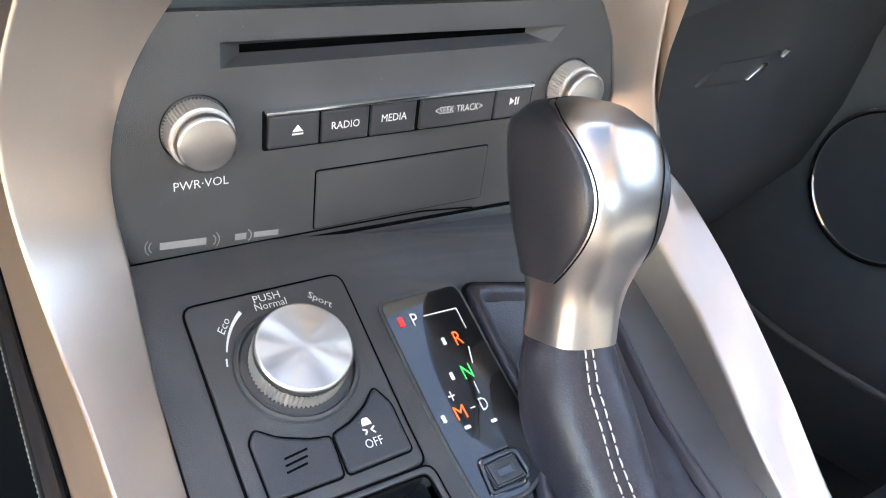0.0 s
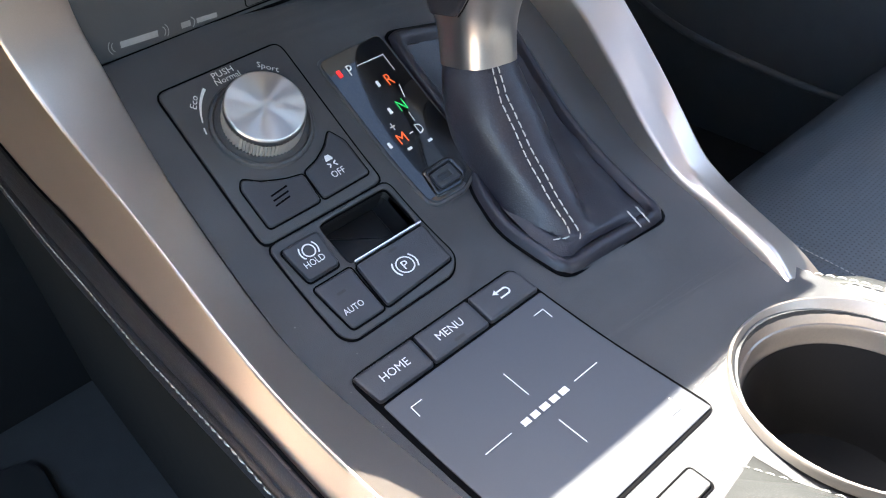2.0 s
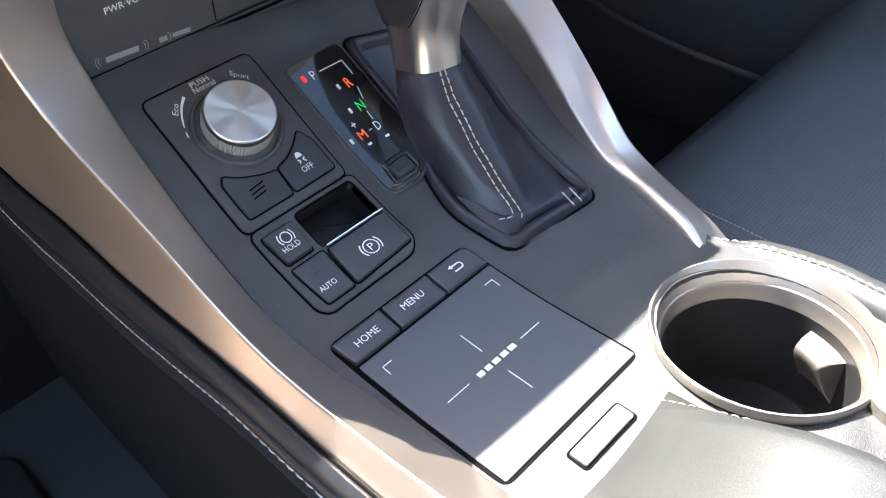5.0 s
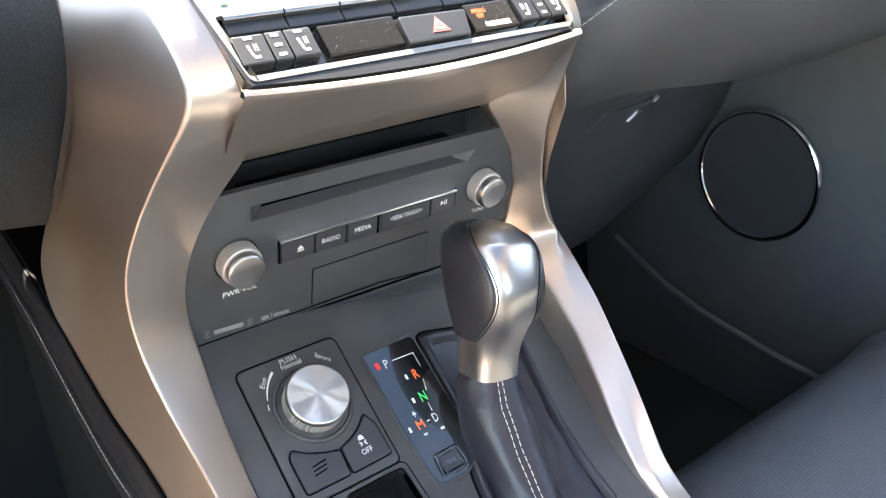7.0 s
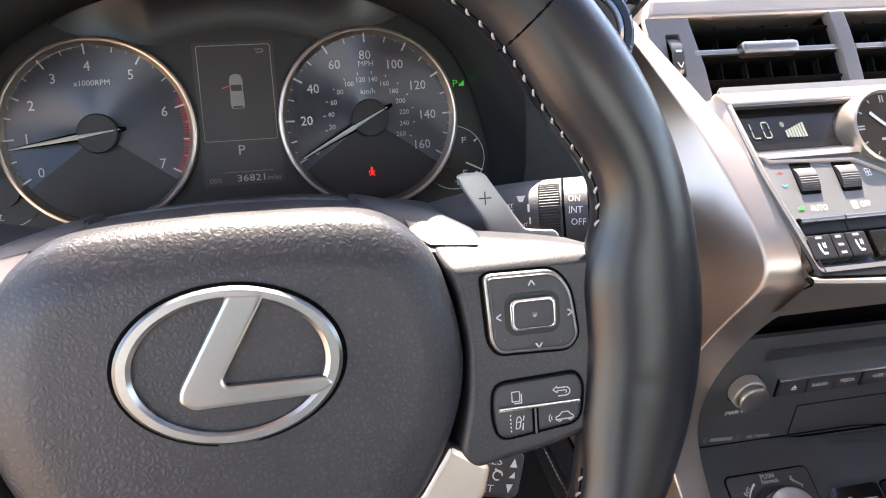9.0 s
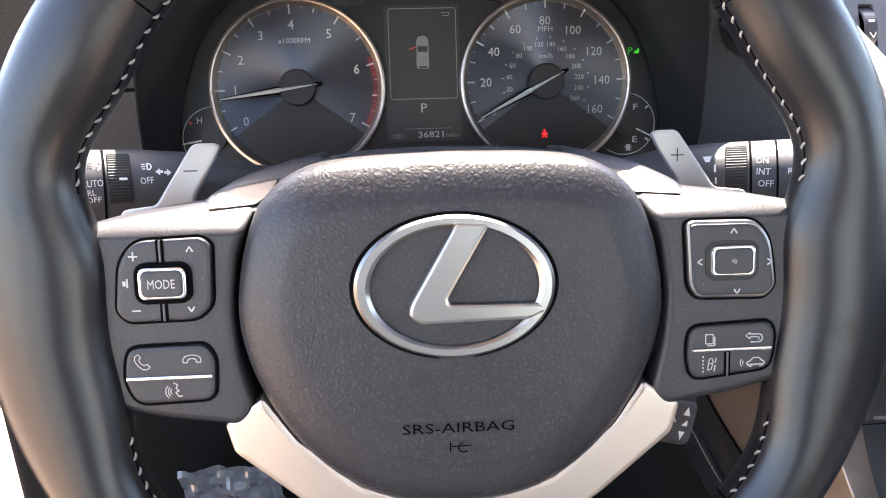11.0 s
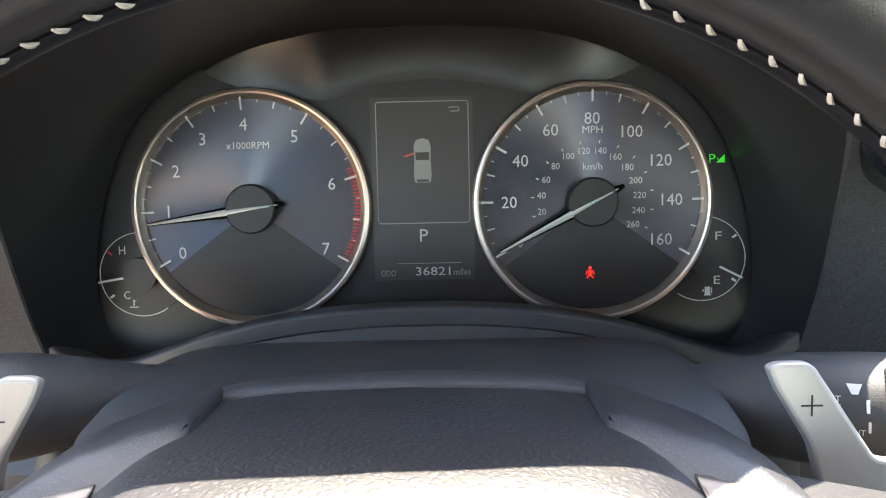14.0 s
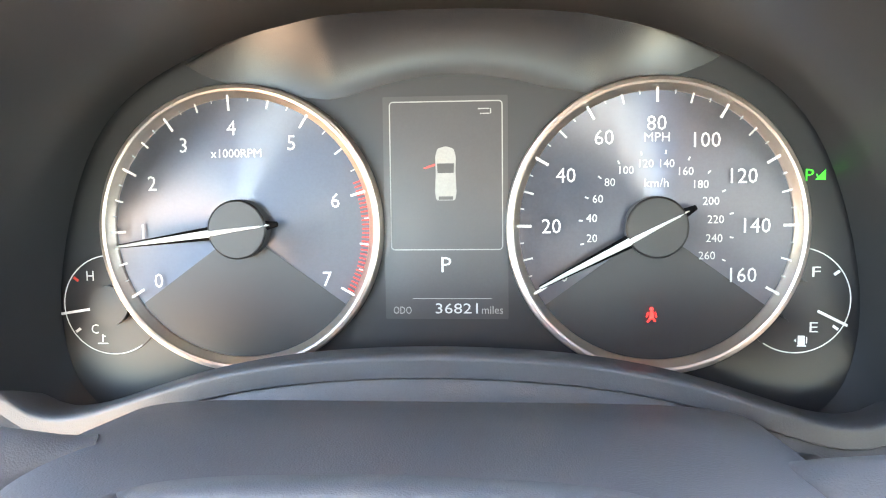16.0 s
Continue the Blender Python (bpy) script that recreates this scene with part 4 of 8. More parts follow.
def toggle(cx):
    part("toggle_slot", solid(CLIMATE, rrect(cx, 0.1092, 0.0128, 0.0160, 0.0008), -0.001, 0.0004), GAP, climate)
    rings = []
    for k in range(25):
        a = radians(-66 + 128 * k / 24)
        rib = 0.00035 if k < 14 and k % 2 else 0.0
        rings.append([CLIMATE(cx + dx, 0.1080 + 0.0060 * math.sin(a), (0.0040 - rib) * math.cos(a) - 0.0006) for dx in (-0.0060, -0.0055, 0.0055, 0.0060)])
    t = skin("toggle", rings[:15], TOGGLEMETAL, climate, "ribbed dark bronze rocker", closed=False, sharp=20)
    skin("toggle_top", rings[14:], BRONZE, t, "satin metal upper half", closed=False)
    for s in (-1, 1):
        pts = [CLIMATE(cx + s * 0.0060, 0.1080 + 0.0060 * math.sin(radians(-62 + 124 * k / 12)), 0.0038 * math.cos(radians(-62 + 124 * k / 12)) - 0.001) for k in range(13)] + [CLIMATE(cx + s * 0.0060, 0.1085, -0.001)]
        finish("toggle_cheek", pts, [tuple(range(14))], BUTTON, t, smooth=False)


for cx in (0.3155, 0.3420, 0.4525, 0.4770):
    toggle(cx)
marks("arrow", CLIMATE, [bar(0.2995, 0.1122, 0.3012, 0.1132, 0.0007), bar(0.3012, 0.1132, 0.3029, 0.1122, 0.0007), bar(0.4868, 0.1128, 0.4882, 0.1138, 0.0007), bar(0.4882, 0.1138, 0.4896, 0.1128, 0.0007)], REDPRINT, climate, 0.0003, "red printed arrows")
marks("arrow", CLIMATE, [bar(0.2995, 0.1066, 0.3012, 0.1056, 0.0007), bar(0.3012, 0.1056, 0.3029, 0.1066, 0.0007), bar(0.4868, 0.1075, 0.4882, 0.1065, 0.0007), bar(0.4882, 0.1065, 0.4896, 0.1075, 0.0007)], BLUEPRINT, climate, 0.0003, "blue printed arrows")
words("lettering", CLIMATE, [("AUTO", 0.3160, 0.0945, 0.0108, 0.0028), ("OFF", 0.3456, 0.0945, 0.0068, 0.0028), ("A/C", 0.4515, 0.0938, 0.0072, 0.0028), ("DUAL", 0.4770, 0.0942, 0.0090, 0.0026), ("FRONT", 0.3712, 0.0928, 0.0070, 0.0014)], PRINT, climate, 0.0003)
ic = []
for cx, cy in ((0.3388, 0.0945), (0.3565, 0.1095)):
    for a in (0, 90, 180, 270):
        ic += arc(cx + 0.0013 * math.cos(radians(a + 45)), cy + 0.0013 * math.sin(radians(a + 45)), 0.0009, 0, 360, 0.0004, 8)
ic += arc(0.3712, 0.0945, 0.0050, 55, 125, 0.0005, 6) + [bar(0.3684, 0.0985, 0.3695, 0.0955, 0.0005), bar(0.3740, 0.0985, 0.3729, 0.0955, 0.0005), bar(0.3695, 0.0955, 0.3729, 0.0955, 0.0005)]
for cx in (0.3945, 0.3990, 0.4025):
    ic += [bar(cx - 0.0016, 0.0965, cx + 0.0016, 0.0965, 0.0005), bar(cx - 0.0016, 0.0930, cx + 0.0016, 0.0930, 0.0005), bar(cx - 0.0016, 0.0930, cx - 0.0016, 0.0965, 0.0005), bar(cx + 0.0016, 0.0930, cx + 0.0016, 0.0965, 0.0005)]
ic += arc(0.4258, 0.0940, 0.0036, 10, 170, 0.0005, 8, 0.6) + [bar(0.4222, 0.0938, 0.4296, 0.0938, 0.0005), bar(0.4248, 0.0950, 0.4268, 0.0950, 0.0005)]
ic += arc(0.3985, 0.1023, 0.0018, 0, 180, 0.0005, 8) + [bar(0.3967, 0.1012, 0.4003, 0.1012, 0.0016)]
ic += [bar(0.4345, 0.1098, 0.4390, 0.1098, 0.0022), bar(0.4335, 0.1110, 0.4352, 0.1085, 0.0008), bar(0.4392, 0.1110, 0.4382, 0.1082, 0.0008)]
marks("icon", CLIMATE, ic, PRINT, climate, 0.0003)
marks("lamp", CLIMATE, [rrect(0.3052, 0.0948, 0.0034, 0.0013, 0.0003)], LAMPLIME, climate, 0.0004, "small lit green lamp")
marks("lamp", CLIMATE, [rrect(x, 0.0952, 0.0028, 0.0011, 0.0003) for x in (0.3615, 0.3880, 0.4420, 0.4685)], DARKPRINT, climate, 0.0004, "small unlit lamps")
marks("lamp", CLIMATE, [rrect(0.4165, 0.0950, 0.0028, 0.0011, 0.0003)], LAMPGREEN, climate, 0.0004, "small dim green lamp")
xs = [0.3010, 0.3290, 0.3565, 0.3845, 0.4120, 0.4385, 0.4640, 0.4885]
for a, b in zip(xs, xs[1:]):
    key = part("key", solid(CLIMATE, rrect((a + b) / 2, 0.0865, b - a - 0.0006, 0.0062, 0.0004), -0.005, -0.0010, 0.0006), HOLLOW, climate, "black key")
    prof = [(0.0880, -0.001), (0.0882, 0.0009), (0.0890, 0.0015), (0.0900, 0.0012), (0.0906, -0.0005)]
    skin("key_bar", [[CLIMATE(u, y, h) for y, h in prof] for u in (a + 0.0004, a + 0.0010, b - 0.0010, b - 0.0004)], KNOBMETAL, key, "rounded satin metal bar", closed=False, cap=True, cap_end=True, sharp=50)


def seat_switch(cx, w):
    return part("seat_switch", solid(CLIMATE, rounded([(cx - w / 2, 0.0712), (cx + w / 2, 0.0712), (cx + w / 2, 0.0822), (cx - w / 2, 0.0822)], 0.0008), -0.004, 0.0008, 0.0008), HOLLOW, climate)


for x0, ws in ((0.3000, (0.0150, 0.0088, 0.0130)), (0.4520, (0.0125, 0.0080, 0.0120))):
    x = x0
    for w in ws:
        seat_switch(x + w / 2, w - 0.0005)
        x += w
ic, lp = [], []
for cx, flip in ((0.3072, 1), (0.3302, 1), (0.4580, -1), (0.4795, -1)):
    ic += [bar(cx - 0.0015 * flip, 0.0783, cx - 0.0006 * flip, 0.0742, 0.0011), bar(cx - 0.0006 * flip, 0.0738, cx + 0.0022 * flip, 0.0738, 0.0010), bar(cx + 0.0012 * flip, 0.0760, cx + 0.0012 * flip, 0.0785, 0.0005), bar(cx + 0.0024 * flip, 0.0760, cx + 0.0024 * flip, 0.0785, 0.0005)]
    lp.append(rrect(cx, 0.0808, 0.0040, 0.0012, 0.0003))
for cx in (0.3192, 0.4685):
    lp += [rrect(cx, v, 0.0036, 0.0012, 0.0003) for v in (0.0735, 0.0770, 0.0806)]
marks("icon", CLIMATE, ic, PRINT, climate, 0.0010)
marks("lamp", CLIMATE, lp, GREYPRINT, climate, 0.0010, "small unlit lamp windows")
part("warning_panel", solid(CLIMATE, rrect(0.3605, 0.0765, 0.0395, 0.0118, 0.0008), -0.004, -0.0006, 0.0006), SMOKED, climate, "dusty gloss black blank")
part("warning_panel", solid(CLIMATE, rrect(0.4362, 0.0765, 0.0290, 0.0118, 0.0008), -0.004, -0.0006, 0.0006), SMOKED, climate, "gloss black panel with airbag notice")
words("lettering", CLIMATE, [("PASSENGER", 0.4375, 0.0728, 0.0160, 0.0022)], PRINT, climate, -0.0003)
words("lettering", CLIMATE, [("AIRBAG", 0.4290, 0.0790, 0.0085, 0.0018), ("OFF", 0.4290, 0.0768, 0.0045, 0.0018)], LAMPORANGE, climate, -0.0003)
rng = random.Random(4)
marks("dust", CLIMATE, [circle(0.343 + 0.036 * rng.random(), 0.0715 + 0.010 * rng.random(), 0.00005 + 0.00013 * rng.random(), 5) for k in range(45)] + [circle(0.425 + 0.026 * rng.random(), 0.0715 + 0.010 * rng.random(), 0.00005 + 0.00012 * rng.random(), 5) for k in range(50)], GREYPRINT, climate, -0.0003, "specks of dust", stuff=True)
hazard = part("hazard_button", solid(CLIMATE, rounded([(0.3805, 0.0690), (0.4165, 0.0690), (0.4205, 0.0800), (0.3815, 0.0805)], 0.0015), -0.004, 0.0014, 0.0008), HOLLOW, climate, "black hazard warning button")
marks("triangle", CLIMATE, [[(0.3955, 0.0720), (0.4060, 0.0720), (0.4010, 0.0785)]], REDPRINT, hazard, 0.0017, "red warning triangle")
marks("triangle_line", CLIMATE, [bar(0.3978, 0.0733, 0.4037, 0.0733, 0.0006), bar(0.4037, 0.0733, 0.4009, 0.0769, 0.0006), bar(0.4009, 0.0769, 0.3978, 0.0733, 0.0006)], PRINT, hazard, 0.0019)

# ---- clock ----
clock = thing("clock", CLIMATE(0.3725, 0.127), "round analogue clock with a silver rim and dark face", "clock")
CN = Vector((0, -0.857, 0.515))
CA = CLIMATE(0.3772, 0.1290, 0.0050)
turned("rim", CA, CN, [(0.0240, -0.020), (0.0240, 0.001), (0.0234, 0.0036), (0.0220, 0.0043), (0.0207, 0.003), (0.0203, -0.001)], SILVER, clock, "satin silver rim", 64, cap=False)
turned("face", CA, CN, [(0.0207, 0.0014), (0.0005, 0.0014)], mat("smoked_clock_face", (0.030, 0.028, 0.026), 0.16, spec=0.5), clock, "dark clock face", 48)
CUP_CLK = lambda u, v, h=0.0: CA + Vector((1, 0, 0)) * u + Vector((0, 0.515, 0.857)) * v + CN * h
tk = []
for k in range(12):
    a = radians(90 - 30 * k)
    r0 = 0.0150 if k % 3 == 0 else 0.0172
    side = [-0.0009, 0.0009] if k % 3 == 0 else [0.0]
    for d in side:
        ox, oy = -d * math.sin(a), d * math.cos(a)
        tk.append(bar(r0 * math.cos(a) + ox, r0 * math.sin(a) + oy, 0.0194 * math.cos(a) + ox, 0.0194 * math.sin(a) + oy, 0.0009))
marks("hour_mark", CUP_CLK, tk + [bar(-0.0052, -0.0075, 0.0054, -0.0075, 0.0016)], ICONPRINT, clock, 0.0018)
marks("hand", CUP_CLK, [bar(0.001, -0.0010, -0.0100, 0.0090, 0.0020)], PRINT, clock, 0.0022, "white hour hand")
marks("hand", CUP_CLK, [bar(-0.001, 0.001, 0.0150, -0.0080, 0.0020)], PRINT, clock, 0.0026, "white minute hand")

# ---- air vents ----
VO, VU = Vector((0.0, 0.18285, 1.0531)), Vector((0, 0.50, 0.866))


def VENT(x, v, h=0.0):
    """Face of the vents: v up from their lower edge, leaning away."""
    return VO + Vector((x, 0, 0)) + VU * v + Vector((0, -0.866, 0.5)) * h


part("vent_sill", solid(CLIMATE, rounded([(0.2860, 0.1480), (0.4975, 0.1480), (0.5025, 0.1545), (0.2795, 0.1545)], 0.0015), -0.02, 0.0008, 0.001), SILVER, stack, "bright silver sill under the vents")


def vent(x0, x1, wheel_x, tab_x):
    t = thing("air_vent", VENT((x0 + x1) / 2, 0), "black slatted dashboard air vent with a bright tab", "air vent", "centre air vents")
    # back, slats and walls near-black: shade inside the vent is in their colour
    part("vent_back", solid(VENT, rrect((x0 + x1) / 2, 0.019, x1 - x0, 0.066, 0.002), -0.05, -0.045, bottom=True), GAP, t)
    for v in (0.004, 0.038):
        skin("slat", [[VENT(x, v + dv, h) for dv, h in ((0.0012, -0.003), (0.0, -0.0015), (-0.0012, -0.003), (-0.0016, -0.028), (0.0016, -0.028))] for x in (x0 + 0.001, x1 - 0.001)], GAP, t, closed=True)
    sl = skin("slat", [[VENT(x, 0.0222 + dv, h) for dv, h in ((0.0024, -0.002), (0.0, 0.0004), (-0.0024, -0.002), (-0.002, -0.028), (0.002, -0.028))] for x in (x0 + 0.001, x1 - 0.001)], GAP, t, "black centre slat", closed=True)
    part("slat_strip", solid(VENT, rrect((x0 + x1) / 2, 0.0222, x1 - x0 - 0.002, 0.0036, 0.001), -0.003, 0.0012, 0.0008), KNOBMETAL, sl, "bright strip along the slat")
    part("tab", solid(VENT, rrect(tab_x, 0.0224, 0.0405, 0.0085, 0.003), -0.001, 0.007, 0.0025), KNOBMETAL, sl, "satin metal tab")
    for k in range(6):
        x = x0 + 0.009 + (x1 - x0 - 0.018) * k / 5
        part("vane", solid(lambda u, v, h: VENT(x + h, v, u), rrect(-0.016, 0.017, 0.006, 0.058, 0.001), -0.0004, 0.0004), HOLLOW, t)
    w = 1 if wheel_x > MID else -1
    fore, aft = wheel_x + w * 0.0120, wheel_x - w * 0.0150
    face = rounded([(aft + w * 0.002, 0.047), (aft - w * 0.001, 0.030), (aft - w * 0.0045, 0.012), (aft - w * 0.006, -0.012), (fore - w * 0.012, -0.012), (fore, 0.010), (fore + w * 0.003, 0.030), (fore + w * 0.005, 0.047)], 0.002)
    part("vent_cheek", solid(VENT, [ccw(face), rrect(wheel_x - w * 0.0005, 0.0210, 0.0092, 0.0285, 0.001)], -0.004, 0.001, 0.001), CHEEK, t, "grey satin cheek beside the vent")
    part("vent_wall", solid(VENT, ccw(face), -0.04, -0.0045), GAP, t, "side of the vent, shade put into its black")
    lathe("thumb_wheel", lambda u, v, h: VENT(wheel_x - w * 0.0005 + h, v, u), -0.011, 0.0210, [(0.0150, -0.0042), (0.0160, -0.0036), (0.0160, 0.0036), (0.0150, 0.0042)], BUTTON, t, "black ribbed thumb wheel", 40)
    mx = wheel_x - w * 0.0005
    marks("thumb_mark", VENT, [bar(mx - 0.0020, 0.0150, mx, 0.0115, 0.0007), bar(mx, 0.0115, mx + 0.0020, 0.0150, 0.0007), bar(mx - 0.0020, 0.0225, mx + 0.0020, 0.0225, 0.0014)], PRINT, t, 0.0053)
    return t


vent(0.2860, 0.3930, 0.2735, 0.3377)
vent(0.4020, 0.4960, 0.5130, 0.4470)
BLADE = [(0.3858, 0.0460), (0.3885, 0.0330), (0.3902, 0.0180), (0.3912, 0.0020), (0.3916, -0.0120), (0.4024, -0.0120), (0.4020, 0.0020), (0.4012, 0.0180), (0.3996, 0.0330), (0.3970, 0.0460)]
part("vent_divider", solid(VENT, BLADE, -0.004, 0.004, 0.0015), CHEEK, stack, "curved grey bar between the vents")
# core behind the bar, blackened to hold the shade between the vents
part("divider_core", solid(VENT, BLADE, -0.04, -0.0045), GAP, stack, "wall between the vents, its shade coloured in")
part("vent_header", solid(VENT, rounded([(0.258, 0.0455), (0.524, 0.0455), (0.520, 0.060), (0.262, 0.060)], 0.003), -0.03, 0.002, 0.003), SILVER, stack, "silver edge above the vents")
part("vent_crown", solid(VENT, rounded([(0.260, 0.0605), (0.522, 0.0605), (0.518, 0.080), (0.264, 0.080)], 0.003), -0.10, -0.002, 0.003), GLOSS, stack, "dark strip above the silver edge")

# ---- dashboard ----
dash = thing("dashboard", (MID, 0.45, 0.75), "black leather-look dashboard with a stitched passenger pad", "dashboard")
display = thing("centre_display", (MID, 0.30, 1.12), "black display screen standing on the dashboard", "screen")
part("housing", solid(lambda u, v, h: Vector((u, 0.272 + 0.10 * (v - 1.12) - h, v)), rrect(MID, 1.130, 0.255, 0.094, 0.008), -0.02, 0.0, 0.003, bottom=True), PLASTIC, display)
part("screen", solid(lambda u, v, h: Vector((u, 0.2715 + 0.10 * (v - 1.12) - h, v)), rrect(MID, 1.132, 0.235, 0.078, 0.003), 0, 0.001), GLOSS, display, "dark glossy screen")
# top of the dash
prof = [(0.235, 1.090), (0.262, 1.110), (0.33, 1.118), (0.45, 1.112), (0.62, 1.080)]
rows = []
for x in np.linspace(-0.50, 1.16, 40):
    side = max(0.0, abs(x - MID) - 0.135)
    over = min(1.0, max(0.0, (0.27 - abs(x)) / 0.05))
    rows.append([Vector((x, y + (0.03 if k < 2 else 0.0) * min(1, side * 8) + 0.075 * over * max(0, 3 - k) / 3, z - 0.15 * side ** 2 + 0.055 * over * max(0, 4 - k) / 4)) for k, (y, z) in enumerate(prof)])
skin("top_pad", rows, LEATHER, dash, "black grained dash top", closed=False)
# passenger pad: bulging face beside the stack, stitched roll below
PX = np.concatenate([np.linspace(0.508, 0.60, 14), np.linspace(0.62, 1.12, 21)])


def pad_row(x, prof):
    t = (x - 0.508) / 0.612
    fwd = 0.02 * (1 - t) - 0.125 * math.sin(math.pi * min(1, t * 1.1)) + 0.10 * max(0, t - 0.75) ** 1.5
    up = -0.034 * (1 - t) ** 3 + 0.040 * math.sin(math.pi * t) + 0.015 * math.exp(-((t - 0.14) / 0.09) ** 2)
    w = 1 - min(1.0, t * 0.612 / 0.085)
    w = w * w * (3 - 2 * w)
    row = []
    for y, z in prof:
        k = min(1.0, max(0.0, (0.36 - y) / 0.16))
        p = Vector((x, y + fwd * k, z + up * k))
        ex = float(np.interp(p.z, [0.930, 0.969, 1.008, 1.045, 1.077, 1.100], [0.512, 0.506, 0.515, 0.529, 0.545, 0.558]))
        ey = float(np.interp(p.z, [0.969, 1.008, 1.045, 1.077, 1.100], [0.092, 0.122, 0.156, 0.190, 0.224]))
        row.append(Vector((x + (ex - 0.508) * w, p.y + max(0.0, ey - p.y) * w, p.z)))
    return row


def roll_at(x):
    """Middle and half width of the stitched roll."""
    k = min(1.0, max(0.0, (x - 0.58) / 0.26))
    return 0.9985 + 0.0115 * k, 0.0062 - 0.0024 * k


def roll_row(x, line):
    z, w = roll_at(x)
    return pad_row(x, [(y, z + k * w) for y, k in line])


upper = [(0.36, 1.112), (0.31, 1.116), (0.270, 1.119), (0.215, 1.118), (0.160, 1.105), (0.115, 1.078), (0.088, 1.045), (0.0785, 1.025)]
skin("passenger_pad", [pad_row(x, upper) + roll_row(x, [(0.0765, 1.5), (0.0785, 1.05)]) for x in PX], LEATHER, dash, "black grained pad before the passenger", closed=False, sharp=60)
skin("pad_roll", [roll_row(x, [(0.0785, 1.0), (0.0755, 0.75), (0.0745, 0.2), (0.0755, -0.35), (0.0780, -0.55), (0.0765, -0.75), (0.0790, -1.0)]) for x in PX], SMOOTHLEATHER, dash, "stitched leather roll under the pad", closed=False, sharp=60)
for k, y in ((1.45, 0.0765), (-1.25, 0.0790)):
    stitch_line("pad_stitching", [roll_row(x, [(y - 0.0006, k)])[0] for x in np.linspace(0.512, 1.1, 60)], (0, -0.95, 0.2), dash, 0.0050, 0.0042, 0.0005)
lowp = [(0.089, 0.978), (0.106, 0.952), (0.134, 0.918), (0.168, 0.890), (0.180, 0.889)]
skin("lower_dash", [roll_row(x, [(0.0790, -1.0), (0.0800, -1.4)]) + pad_row(x, lowp) for x in PX], PLASTIC, dash, "black plastic lower dash", closed=False)
glove = thing("glovebox", (0.82, 0.22, 0.70), "closed black glovebox with a small latch", "glovebox")
rows = []
for x in np.linspace(0.515, 1.12, 16):
    t = (x - 0.508) / 0.612
    rows.append([Vector((x, y + 0.02 * (1 - t) + 0.22 * max(0.0, t - 0.44) * min(1.0, max(0.0, (0.925 - z) / 0.04)), z)) for y, z in ((0.165, 0.932), (0.170, 0.925), (0.205, 0.88), (0.235, 0.82), (0.260, 0.74), (0.30, 0.66), (0.42, 0.60), (0.60, 0.56))])
skin("lid", rows, PLASTIC, glove, "black grained lid", closed=False)
GB = lambda u, v, h=0.0: Vector((u, 0.236 - 0.5 * (v - 0.843) + 0.012 * (0.76 - u) - 0.894 * h, v - 0.447 * h))
PLATE = [(0.6970, 0.8226), (0.7610, 0.8242), (0.7775, 0.8455), (0.7130, 0.8407)]
lt = part("latch_plate", solid(GB, rounded(inset(ccw(PLATE), 0.0005), 0.002), -0.004, 0.0022, 0.001), PLASTIC, glove, "small latch plate")
part("latch", solid(GB, rounded([(0.7470, 0.8260), (0.7545, 0.8265), (0.7635, 0.8385), (0.7565, 0.8380)], 0.002), 0.001, 0.005, 0.002), KNOBMETAL, lt, "small bright latch")
part("latch_tip", solid(GB, rounded([(0.7735, 0.8425), (0.7765, 0.8425), (0.7795, 0.8480), (0.7770, 0.8480)], 0.001), 0.001, 0.0045, 0.001), KNOBMETAL, lt, "bright corner of the latch")

# left of the stack, behind the wheel
rows = []


def hood_side(z):
    """Half width of the instrument hood at height z."""
    return 0.1868 * float(np.interp((z - 0.905) / 0.268, [0, 0.1, 0.28, 0.5, 0.7, 0.83, 0.925], [0.88, 0.97, 1.0, 0.962, 0.880, 0.755, 0.56])) + 0.0008


def rim_y(z):
    """How far ahead the edge of the hood lies at height z."""
    return 0.2355 - 0.1345 * max(0.0, (z - 0.905) / 0.268) ** 2 + 0.001


RO = [(0.83, 0.30), (0.856, 0.262), (0.896, 0.21), (0.930, 0.178), (0.955, 0.150), (0.980, 0.134), (1.013, 0.138), (1.046, 0.172), (1.066, 0.216), (1.094, 0.262), (1.11, 0.27)]
for z, y0 in ((1.106, 0.235), (1.08, 0.215), (1.044, 0.206), (1.0425, 0.210), (1.041, 0.206), (1.00, 0.195), (0.96, 0.188), (0.92, 0.190), (0.885, 0.208), (0.865, 0.240), (0.850, 0.300)):
    yr = float(np.interp(z, [q[0] for q in RO], [q[1] for q in RO])) + 0.003
    xl = hood_side(z)
    y0 = min(rim_y(z), 0.232) if z > 0.90 else y0
    rows.append([Vector((xl + (0.253 - xl) * s, y0 + (yr - y0) * s ** 1.3, z)) for s in np.linspace(0, 1, 10)])
skin("knee_panel", rows, LEATHER, dash, "black grained dash panel beside the wheel", closed=False)
rows = []
for z, y0 in ((0.945, 0.24), (0.935, 0.215), (0.92, 0.20), (0.88, 0.21), (0.83, 0.24), (0.78, 0.29), (0.70, 0.40)):
    rows.append([Vector((x, y0, z)) for x in np.linspace(-0.50, 0.190, 14)])
skin("lower_panel", rows, PLASTIC, dash, "black plastic panel under the column", closed=False)
